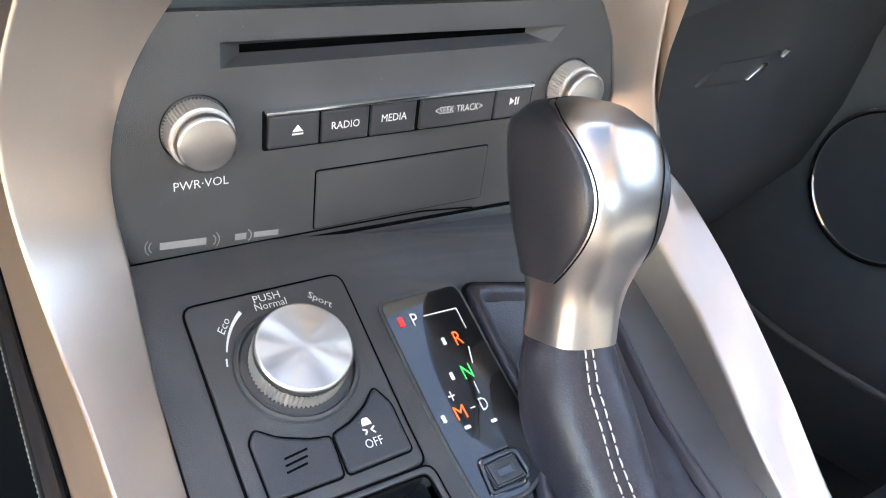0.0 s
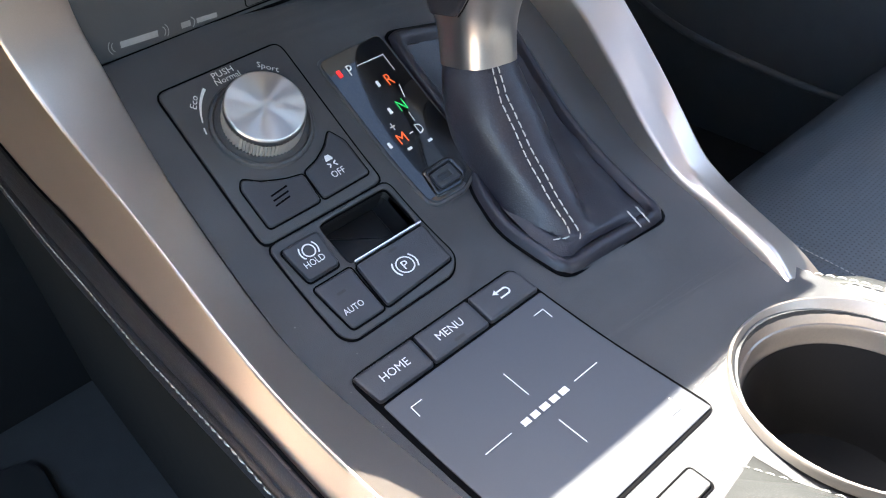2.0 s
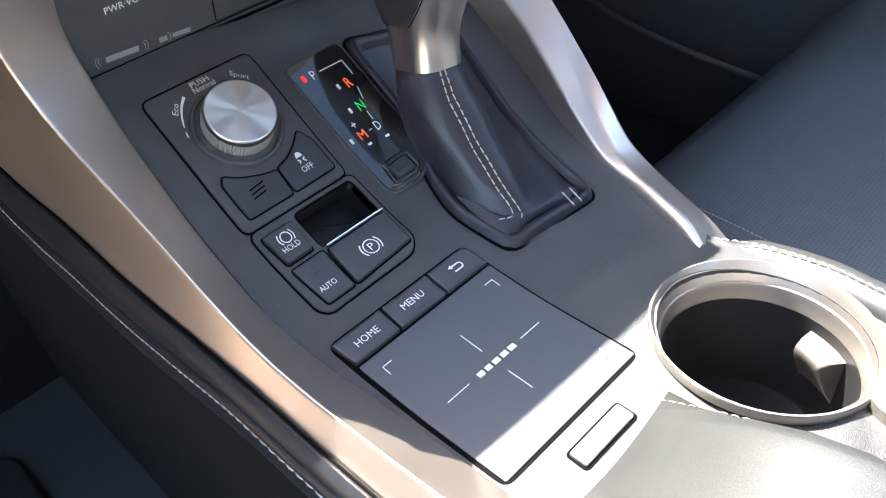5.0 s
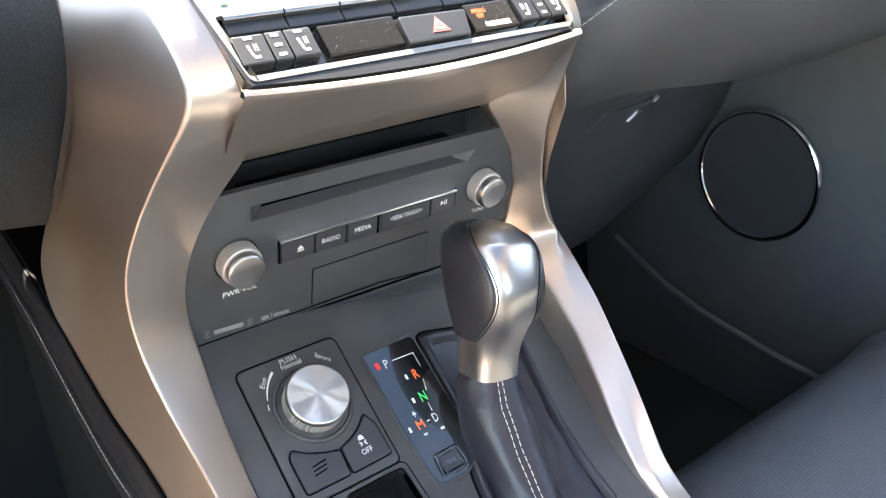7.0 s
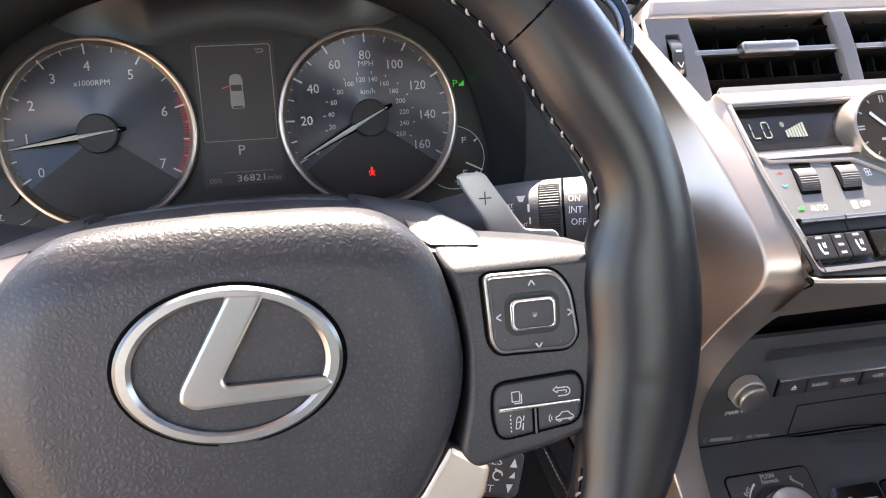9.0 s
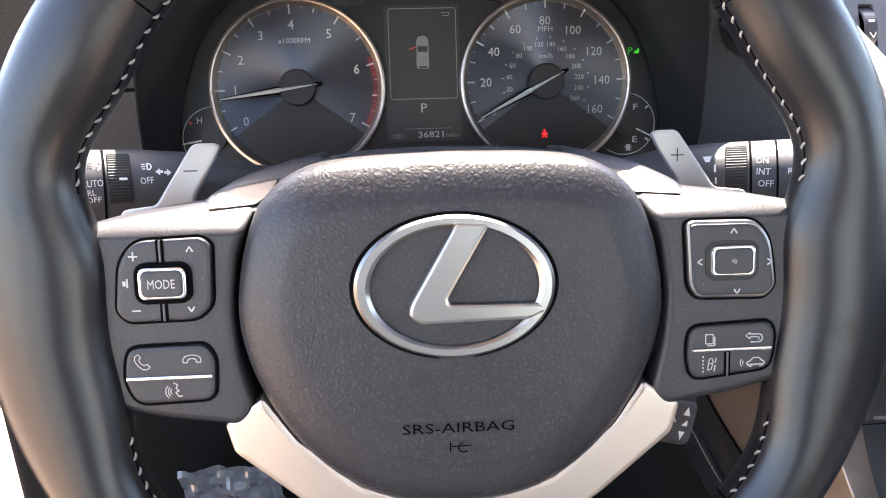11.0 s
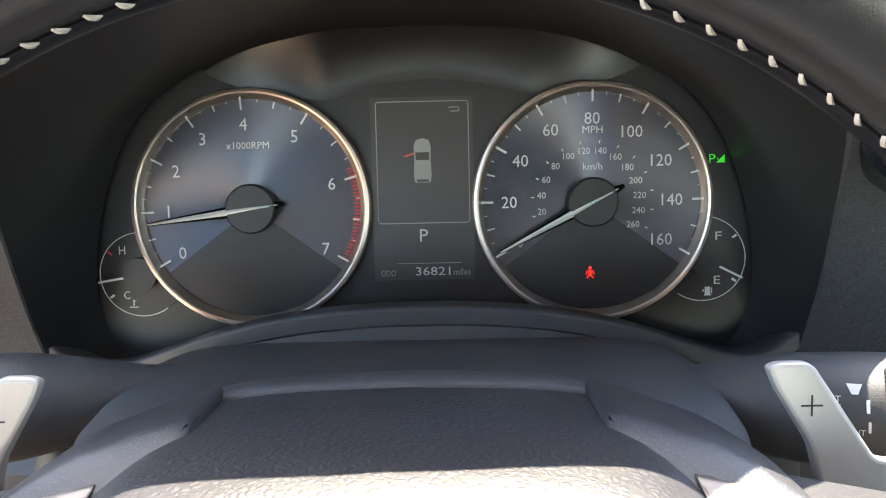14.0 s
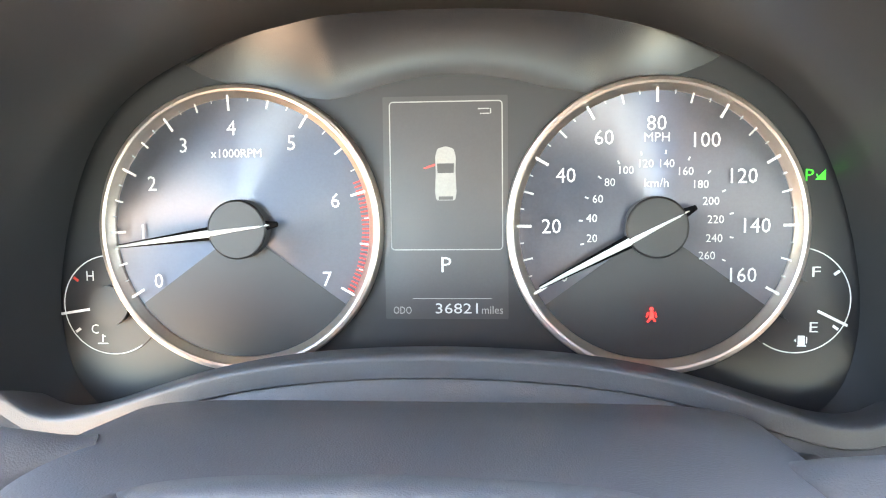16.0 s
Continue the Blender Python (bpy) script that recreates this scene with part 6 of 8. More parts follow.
for side in (-1, 1):
    knob_pad(side)
    edge = []
    for s in fine((0.26, 0.985), 30):
        rear = (62 if side < 0 else 84) * math.sin(math.pi * min(1.0, (s - 0.26) / 0.74 * 0.92 + 0.08)) ** 0.8 - 12
        a = 180 + rear + 0.8 if side < 0 else -rear - 0.8
        edge.append(knob_ring(s, 0.0001, 1, a, a + 1)[0])
    tube("pad_seam", edge, 0.0003, GAP, knob, "", 6)

# boot: sleeve under the knob, folds, padded rim
base = ccw(BOOT)
CX, CY = 0.412, 0.045


def resampled(loop, angles, cx, cy):
    out = []
    for a in angles:
        d = Vector((math.cos(a), math.sin(a)))
        best = None
        for p, q in zip(loop, loop[1:] + loop[:1]):
            p, q = Vector(p) - Vector((cx, cy)), Vector(q) - Vector((cx, cy))
            e = q - p
            den = d.x * e.y - d.y * e.x
            if abs(den) < 1e-12:
                continue
            t = (p.x * e.y - p.y * e.x) / den
            u = (p.x * d.y - p.y * d.x) / den
            if t > 0 and -1e-6 <= u <= 1 + 1e-6:
                best = t if best is None else max(best, t)
        out.append((cx + d.x * best, cy + d.y * best))
    return out


NA = 96
angs = [2 * math.pi * k / NA for k in range(NA)]
rim_out = resampled(base, angs, CX, CY)
rim_in = resampled(inset(base, 0.0075), angs, CX, CY)
rim_mid = resampled(inset(base, 0.0035), angs, CX, CY)


def sleeve(c, rx, ry, wob=0.0):
    out = []
    for a in angs:
        w = 1 + wob * (0.5 * math.sin(3 * a + 20 * c[2]) + 0.5 * math.sin(5 * a - 31 * c[2]))
        out.append(Vector((c[0] + rx * w * math.cos(a), c[1] + ry * w * math.sin(a), c[2])))
    return out


rings = [sleeve((0.4138, 0.0500, 0.794), 0.0140, 0.0150), sleeve((0.4135, 0.0490, 0.790), 0.0160, 0.0170, 0.01), sleeve((0.4125, 0.0455, 0.781), 0.0182, 0.0200, 0.03), sleeve((0.4115, 0.0400, 0.770), 0.0192, 0.0240, 0.05), sleeve((0.4100, 0.0330, 0.757), 0.0185, 0.0290, 0.05), sleeve((0.4085, 0.0270, 0.746), 0.0182, 0.0350, 0.04), sleeve((0.4075, 0.0230, 0.736), 0.0190, 0.0410, 0.03)]
valley = [SHELF(*p, 0.0015) for p in rim_in]
mid = [a.lerp(b, 0.55) + Vector((0, 0, 0.001)) for a, b in zip(rings[-1], valley)]
boot_rings = []
seq = rings + [mid, valley]
dense = [smoothline([r[k] for r in seq], 4) for k in range(NA)]
boot_rings = [[dense[k][i] for k in range(NA)] for i in range(len(dense[0]))]
for i, ring in enumerate(boot_rings):
    for p in ring:
        p += Vector((1, 0.6, 0.4)) * 0.0016 * noise.noise(p * 55) + Vector((0, 0, 1)) * 0.0008 * noise.noise(p * 140)
boot = skin("boot", boot_rings, BOOTLEATHER, lever, "soft creased black leather boot", sharp=80)
skin("boot_rim", [valley, [SHELF(*p, 0.0036) for p in resampled(inset(base, 0.0055), angs, CX, CY)], [SHELF(*p, 0.0050) for p in rim_mid], [SHELF(*p, 0.0036) for p in resampled(inset(base, 0.0012), angs, CX, CY)], [SHELF(*p, -0.001) for p in rim_out]], BOOTLEATHER, lever, "padded leather rim", sharp=80)
part("boot_joint", solid(SHELF, [inset(base, -0.0008), inset(base, 0.002)], -0.001, 0.0006, 0, YCUTS), GAP, lever, "dark joint round the boot")
for off in (-0.09, 0.09):
    a = radians(253) + off
    k = a / (2 * math.pi) * NA
    k0 = int(k)
    pts = []
    for i in range(len(boot_rings) - 3):
        p = boot_rings[i][k0 % NA].lerp(boot_rings[i][(k0 + 1) % NA], k - k0)
        n = Vector((math.cos(a), math.sin(a), 0.4)).normalized()
        pts.append(p + n * 0.0005)
    stitch_line("seam_stitching", pts[1:], Vector((math.cos(a), math.sin(a), 0.4)).normalized(), boot, 0.0042, 0.0034, 0.0006, "white seam stitching")
stitch_line("rim_stitching", [SHELF(0.431, -0.0215, 0.0068), SHELF(0.431, -0.029, 0.004)], (0, 0, 1), boot, 0.003, 0.0034, 0.0007)
stitch_line("rim_stitching", [SHELF(0.437, -0.0215, 0.0068), SHELF(0.437, -0.029, 0.004)], (0, 0, 1), boot, 0.003, 0.0034, 0.0007)

# ================= instrument cluster =================
cluster = thing("instrument_cluster", (0, 0.29, 0.95), "instrument cluster with two round silver-rimmed dials and a small screen", "instrument cluster")
GN = Vector((0, -0.970, 0.2425))


def wide(hw, top, bot, ytop, ybot, rake=2.0):
    """Outline of the instrument opening: low edge, arched top, raked from ytop to ybot."""
    prof = [(-0.88, 0.0), (-0.97, 0.10), (-1.0, 0.28), (-0.962, 0.50), (-0.880, 0.70), (-0.755, 0.83), (-0.56, 0.925), (-0.33, 0.98), (0.0, 1.0)]
    prof += [(-u, v) for u, v in prof[-2::-1]]
    return smoothline([Vector((u * hw, ybot + (ytop - ybot) * v ** rake, bot + v * (top - bot))) for u, v in prof], 4)


openings = [wide(*r) for r in ((0.1755, 1.117, 0.943, 0.300, 0.264, 1.0), (0.1775, 1.121, 0.940, 0.288, 0.258, 1.2), (0.180, 1.127, 0.936, 0.260, 0.250), (0.182, 1.138, 0.930, 0.205, 0.243), (0.184, 1.153, 0.922, 0.145, 0.238), (0.186, 1.166, 0.912, 0.107, 0.235), (0.187, 1.173, 0.905, 0.101, 0.2355), (0.189, 1.176, 0.895, 0.111, 0.240), (0.191, 1.168, 0.885, 0.20, 0.270), (0.195, 1.150, 0.860, 0.330, 0.320))]
hood = thing("instrument_hood", (0, 0.2, 0.95), "deep black hood arching over the instruments", "dashboard hood")
skin("hood_lining", openings[:6], LINING, hood, "smooth satin black lining", closed=False, sharp=60)
skin("hood_shell", openings[5:], LEATHER, hood, "grained black outer shell", closed=False, sharp=60)
part("backplate", solid(lambda u, v, h: GAUGE(u, v, h), rounded([(-0.190, 0.92), (0.190, 0.92), (0.190, 1.08), (0.165, 1.125), (0.0, 1.145), (-0.165, 1.125), (-0.190, 1.08)], 0.02), -0.012, -0.004), CLUSTERBLACK, cluster, "satin black backplate")
# moulded sweep of the faceplate above the dials, bending out to meet the hood
rows = []
for u in np.linspace(-0.140, 0.145, 61):
    low = max(1.0790, 1.0910 - 4.0 * (u - 0.005) ** 2)
    roof = 0.944 + 0.174 * float(np.interp(abs(u) / 0.1755, [0.0, 0.33, 0.56, 0.755, 0.88], [1.0, 0.98, 0.925, 0.83, 0.70]))
    k = max(0.0, 1 - ((u - 0.0025) / 0.1425) ** 2) ** 2
    row = []
    for t in range(15):
        d = max(0.004, roof - low) * t / 14
        row.append(GAUGE(u, low + d, -0.0039 - 0.0006 * (1 - k) + k * 11.0 * d * d))
    rows.append(row)
skin("faceplate_sweep", rows, CLUSTERSATIN, cluster, "satin black faceplate curving out to the hood", closed=False, sharp=70)
# lip below the dials
lipx = np.linspace(-0.1915, 0.1915, 61)
LIPX, LIPZ = [0.0, 0.03, 0.06, 0.09, 0.115, 0.135, 0.157, 0.174, 0.184, 0.192], [0.9900, 0.9892, 0.9866, 0.9810, 0.9735, 0.9660, 0.9590, 0.9605, 0.9690, 0.9850]


def lip_z(x):
    return sum(float(np.interp(abs(abs(x) + d), LIPX, LIPZ)) for d in (-0.012, -0.006, 0.0, 0.006, 0.012)) / 5


rows = []
for x in lipx:
    z = lip_z(x)
    rows.append([Vector((x, 0.272, z - 0.020)), Vector((x, 0.250, z - 0.0045)), Vector((x, 0.238, z - 0.0008)), Vector((x, 0.2335, z + 0.0003)), Vector((x, 0.2312, z + 0.0002)), Vector((x, 0.2304, z - 0.0006)), Vector((x, 0.2302, z - 0.0014)), Vector((x, 0.2292, z - 0.0080)), Vector((x, 0.2300, z - 0.0088)), Vector((x, 0.2400, z - 0.0125)), Vector((x, 0.2400, z - 0.06))])
skin("lower_lip", rows, PLASTIC, hood, "curved grey-black lip under the dials", closed=False, sharp=50)


rows = [[Vector((x, 0.2320, lip_z(x) - 0.0085)), Vector((x, 0.226, lip_z(x) - 0.016)), Vector((x, 0.217, 0.945)), Vector((x, 0.209, 0.920)), Vector((x, 0.207, 0.88))] for x in lipx]
skin("apron", rows, PLASTIC, hood, "dark apron below the lip", closed=False, sharp=60)


def polar(cx, cz, r, a):
    return cx + r * math.cos(radians(a)), cz + 0.970 * r * math.sin(radians(a))


def dial_body(cx, cz, label):
    at = GAUGE(cx, cz)
    d = turned("dial", at, GN, [(0.0574, -0.0005), (0.030, -0.0006), (0.0006, -0.0007)], DIAL, cluster, label, 96)
    turned("bezel", at, GN, [(0.0628, -0.006), (0.0628, 0.0040), (0.0622, 0.0052), (0.0608, 0.0056), (0.0598, 0.0050), (0.0594, 0.0040), (0.0592, 0.0036), (0.0572, 0.0010), (0.0570, -0.002)], SILVER, d, "satin silver ring", 96, cap=False)
    wedge = [(cx, cz)] + [polar(cx, cz, 0.0570, a) for a in range(216, 326, 6)]
    marks("lower_sector", GAUGE, [wedge], CLUSTERBLACK, d, 0.0001, "darker lower sector")
    return d


TACH, SPEED = (-0.0894, 1.0272), (0.0896, 1.0270)
td = dial_body(*TACH, "dark brushed rev counter face")
sd = dial_body(*SPEED, "dark brushed speedometer face")
TA = [211, 181, 152.5, 123.5, 93.5, 57.5, 16, -30]
tk = []
for i, a in enumerate(TA):
    tk.append(bar(*polar(*TACH, 0.0515, a), *polar(*TACH, 0.0582, a), 0.0010))
    if i < 7:
        b = TA[i + 1]
        m = (a + b) / 2
        tk.append(bar(*polar(*TACH, 0.0535, m), *polar(*TACH, 0.0574, m), 0.0008))
        for q in ((a + m) / 2, (b + m) / 2):
            tk.append(bar(*polar(*TACH, 0.0555, q), *polar(*TACH, 0.0574, q), 0.0005))
marks("scale_mark", GAUGE, tk, LIT, td, 0.0026, "white scale marks", 0.0002)
red = []
for k in range(27):
    a = 21 - k * 50 / 26
    red.append(bar(*polar(*TACH, 0.0540, a), *polar(*TACH, 0.0572, a), 0.0006))
marks("red_zone", GAUGE, red, REDPRINT, td, 0.0012, "red zone marks", stuff=True)
words("numeral", GAUGE, [(str(i), *polar(*TACH, 0.0442, a), None, 0.0062) for i, a in enumerate(TA)], LIT, td, 0.0014, "white numerals")
words("lettering", GAUGE, [("x1000RPM", -0.0903, 1.0593, 0.0225, 0.0036)], LIT, td, 0.0014)
tk = []
for i in range(9):
    a = 209 - 29.78 * i
    tk.append(bar(*polar(*SPEED, 0.0520, a), *polar(*SPEED, 0.0582, a), 0.0011))
    if i < 8:
        tk.append(bar(*polar(*SPEED, 0.0530, a - 14.89), *polar(*SPEED, 0.0574, a - 14.89), 0.0008))
        for q in (7.45, 22.33):
            tk.append(bar(*polar(*SPEED, 0.0556, a - q), *polar(*SPEED, 0.0574, a - q), 0.0005))
for i in range(13):
    a = 190 - 18.3 * i
    tk.append(bar(*polar(*SPEED, 0.0306, a + 3), *polar(*SPEED, 0.0322, a + 3), 0.0006))
marks("scale_mark", GAUGE, tk, LIT, sd, 0.0026, "white scale marks", 0.0002)
words("numeral", GAUGE, [(str(20 * i), *polar(*SPEED, 0.0435 if i < 5 else 0.0418, 209 - 29.78 * i), None, 0.0060 if i else 0.0042) for i in range(0, 9)], LIT, sd, 0.0014, "white numerals")
words("numeral", GAUGE, [(str(20 * i), *polar(*SPEED, float(np.interp(i, [1, 7, 10, 13], [0.0268, 0.0270, 0.0252, 0.0246])), 190 - 18.3 * (i - 1)), None, 0.0033) for i in range(1, 14)], LIT, sd, 0.0014, "small white numerals")
words("lettering", GAUGE, [("MPH", 0.0899, 1.0635, 0.0105, 0.0036), ("km/h", 0.0899, 1.0450, 0.0100, 0.0035)], LIT, sd, 0.0014)


def needle(centre, tip_a, parent, r=0.0548):
    cx, cz = centre
    at = GAUGE(cx, cz)
    hub = turned("needle_hub", at, GN, [(0.0130, -0.002), (0.0130, 0.0062), (0.0122, 0.0070), (0.0003, 0.0070)], CLUSTERBLACK, parent, "round black needle hub", 40)
    t, b = polar(cx, cz, r, tip_a), polar(cx, cz, 0.0145, tip_a + 180)
    d = Vector((t[0] - b[0], t[1] - b[1])).normalized()
    s = Vector((-d.y, d.x))
    rings = []
    for (p, w, h) in ((b, 0.0004, 0.0066), (polar(cx, cz, 0.010, tip_a + 180), 0.0012, 0.0074), (polar(cx, cz, 0.010, tip_a), 0.0016, 0.0078), (t, 0.0005, 0.0070)):
        p = Vector(p)
        rings.append([GAUGE(*(p + s * w), h - 0.0012), GAUGE(*p, h), GAUGE(*(p - s * w), h - 0.0012), GAUGE(*p, h - 0.0018)])
    skin("needle", rings, LIT, hub, "slim white needle", True, True, True, 20)
    rings = []
    for p, w in ((polar(cx, cz, 0.0180, tip_a + 180), 0.0010), (polar(cx, cz, 0.010, tip_a + 180), 0.0025), (polar(cx, cz, 0.012, tip_a), 0.0029), (t, 0.0008)):
        p = Vector(p)
        rings.append([GAUGE(*(p + s * w), 0.0052), GAUGE(*(p + s * w * 0.6), 0.0060), GAUGE(*(p - s * w * 0.6), 0.0060), GAUGE(*(p - s * w), 0.0052), GAUGE(*p, 0.0045)])
    skin("needle_body", rings, GAP, hub, "black body of the needle", True, True, True, 20)


needle(TACH, 187.5, td)
needle(SPEED, 207.5, sd)
# small gauges
for cx, cz, a0, a1, let, lab in ((-0.1512, 0.9940, 85, 305, (("H", -0.1612, 1.0068), ("C", -0.1600, 0.9832)), "coolant temperature gauge"), (0.1490, 0.9962, -125, 88, (("F", 0.1573, 1.0080), ("E", 0.1568, 0.9850)), "fuel gauge")):
    g = part("small_gauge", solid(GAUGE, circle(cx, cz, 0.0225, 40), -0.0045, -0.0030), CLUSTERBLACK, cluster, lab)
    side = -1 if cx < 0 else 1
    marks("scale", GAUGE, arc(cx, cz, 0.0226, a0, a1, 0.0005, 40, 0.97), LIT, g, -0.0026)
    words("lettering", GAUGE, [(s, x, z, 0.0034, 0.0042) for s, x, z in let], LIT, g, -0.0026)
    for a in (35, -35):
        aa = a if side > 0 else 180 - a
        marks("scale_mark", GAUGE, [bar(*polar(cx, cz, 0.0190, aa), *polar(cx, cz, 0.0218, aa), 0.0012)], REDPRINT if (side < 0 and a > 0) else LIT, g, -0.0026)
    na = 189 if side < 0 else -27
    marks("needle", GAUGE, [bar(*polar(cx, cz, 0.0085, na), *polar(cx, cz, 0.0222, na), 0.0011)], LIT, g, 0.0018, "short white needle")
    turned("needle_hub", GAUGE(cx, cz), GN, [(0.0090, -0.003), (0.0090, 0.0014), (0.0003, 0.0016)], CLUSTERBLACK, g, "black hub", 32)
marks("icon", GAUGE, [rrect(0.1518, 0.9795, 0.0030, 0.0040, 0.0004), bar(0.1540, 0.9782, 0.1540, 0.9810, 0.0005), [(0.1487, 0.9795), (0.1497, 0.9803), (0.1497, 0.9787)], bar(0.1500, 0.9772, 0.1538, 0.9772, 0.0006)], LIT, cluster, -0.0026)
marks("icon", GAUGE, [bar(-0.1565, 0.9775, -0.1565, 0.9808, 0.0007), bar(-0.1590, 0.9768, -0.1540, 0.9768, 0.0005), bar(-0.1565, 0.9800, -0.1552, 0.9800, 0.0005)], LIT, cluster, -0.0026)
# middle screen
scr = part("screen", solid(GAUGE, rounded([(-0.0262, 0.9880), (0.0278, 0.9880), (0.0278, 1.0820), (-0.0262, 1.0820)], 0.0006), -0.0045, -0.0030), SCREEN, cluster, "small dark information screen")
fr = []
for p, q in zip(rrect(0.0011, 1.0487, 0.0486, 0.0620, 0.0015), rrect(0.0011, 1.0487, 0.0486, 0.0620, 0.0015)[1:] + rrect(0.0011, 1.0487, 0.0486, 0.0620, 0.0015)[:1]):
    fr.append(bar(*p, *q, 0.0005))
marks("frame_line", GAUGE, fr + [bar(-0.0140, 0.9968, 0.0205, 0.9968, 0.0003)], DIMLIT, scr, -0.0027, "thin lit frame line")
CARBODY = [(-0.0032, 1.0385), (0.0050, 1.0385), (0.0056, 1.0420), (0.0052, 1.0500), (0.0054, 1.0570), (0.0044, 1.0602), (0.0009, 1.0612), (-0.0026, 1.0602), (-0.0036, 1.0570), (-0.0034, 1.0500), (-0.0038, 1.0420)]
marks("car_symbol", GAUGE, [rounded(CARBODY, 0.001)], DIMLIT, scr, -0.0027, "grey car symbol seen from above")
marks("car_symbol_glass", GAUGE, [[(-0.0026, 1.0500), (0.0044, 1.0500), (0.0046, 1.0540), (-0.0028, 1.0540)], bar(-0.0022, 1.0395, 0.0040, 1.0395, 0.0014)], DARKPRINT, scr, -0.0026)
marks("open_door_symbol", GAUGE, [bar(-0.0036, 1.0535, -0.0086, 1.0520, 0.0008)], REDPRINT, scr, -0.0026, "red open-door mark")
words("lettering", GAUGE, [("P", 0.0008, 1.0113, 0.0044, 0.0064), ("36821", 0.0052, 0.9926, 0.0185, 0.0044)], PALELIT, scr, -0.0026)
words("lettering", GAUGE, [("ODO", -0.0187, 0.9918, 0.0080, 0.0032), ("miles", 0.0208, 0.9920, 0.0092, 0.0034)], DIMLIT, scr, -0.0026)
marks("icon", GAUGE, [bar(0.0150, 1.0765, 0.0200, 1.0765, 0.0005), bar(0.0160, 1.0745, 0.0200, 1.0745, 0.0005), bar(0.0205, 1.0745, 0.0205, 1.0765, 0.0005)], DIMLIT, scr, -0.0026)
# telltales
belt = arc(0.0884, 0.9938, 0.0005, 0, 360, 0.0010, 8) + [[(0.0872, 0.9885), (0.0896, 0.9885), (0.0893, 0.9925), (0.0876, 0.9925)], bar(0.0866, 0.9920, 0.0858, 0.9895, 0.0006), bar(0.0902, 0.9920, 0.0910, 0.9895, 0.0006), bar(0.0874, 0.9884, 0.0862, 0.9872, 0.0008), bar(0.0894, 0.9884, 0.0906, 0.9872, 0.0008)]
marks("telltale", GAUGE, [[(0.0884 + (u - 0.0884) * 0.8, 0.9905 + (v - 0.9905) * 0.8) for u, v in o] for o in belt], LAMPRED, sd, 0.0016, "red seat belt lamp")
words("telltale", GAUGE, [("P", 0.1535, 1.0475, 0.0034, 0.0048)], LAMPLIME, cluster, -0.0026, "green parking sensor lamp")
marks("telltale", GAUGE, [[(0.1556, 1.0455), (0.1600, 1.0455), (0.1600, 1.0498)], bar(0.1562, 1.0478, 0.1568, 1.0468, 0.0006)], LAMPLIME, cluster, -0.0026, "green parking sensor lamp")

# ================= steering column and stalks =================
column = thing("steering_column", (0, 0.15, 0.95), "black plastic steering column cover", "steering column")
rings = []
for y, hw, zt, zb in ((0.245, 0.124, 0.962, 0.85), (0.228, 0.124, 0.972, 0.855), (0.20, 0.123, 0.988, 0.855), (0.15, 0.120, 1.007, 0.86), (0.10, 0.114, 1.017, 0.865), (0.078, 0.108, 1.018, 0.875), (0.072, 0.096, 1.012, 0.885)):
    ring = []
    for k in range(72):
        a = 2 * math.pi * k / 72
        e = 2 / 7.0
        c, s = math.cos(a), math.sin(a)
        ring.append(Vector((hw * abs(c) ** e * math.copysign(1, c), y, (zt + zb) / 2 + (zt - zb) / 2 * abs(s) ** e * math.copysign(1, s))))
    rings.append(ring)
skin("cover", rings, PLASTIC, column, "grained black cover", True, False, True, 50)
for sx in (-1, 1):
    cheek = [[Vector((sx * (0.1265 + dx), y, zt - drop)) for dx, drop in ((0.0, 0.05), (0.0, 0.006), (0.0015, 0.0015), (0.005, 0.0), (0.010, 0.0025), (0.0145, 0.010), (0.0165, 0.022), (0.0165, 0.06))] for y, zt in ((0.122, 0.972), (0.126, 0.986), (0.136, 0.990), (0.165, 0.984), (0.195, 0.972), (0.212, 0.962))]
    skin("column_cheek", cheek, PLASTIC, column, "rounded cheek beside the column", closed=False, cap=True, cap_end=True, sharp=60)


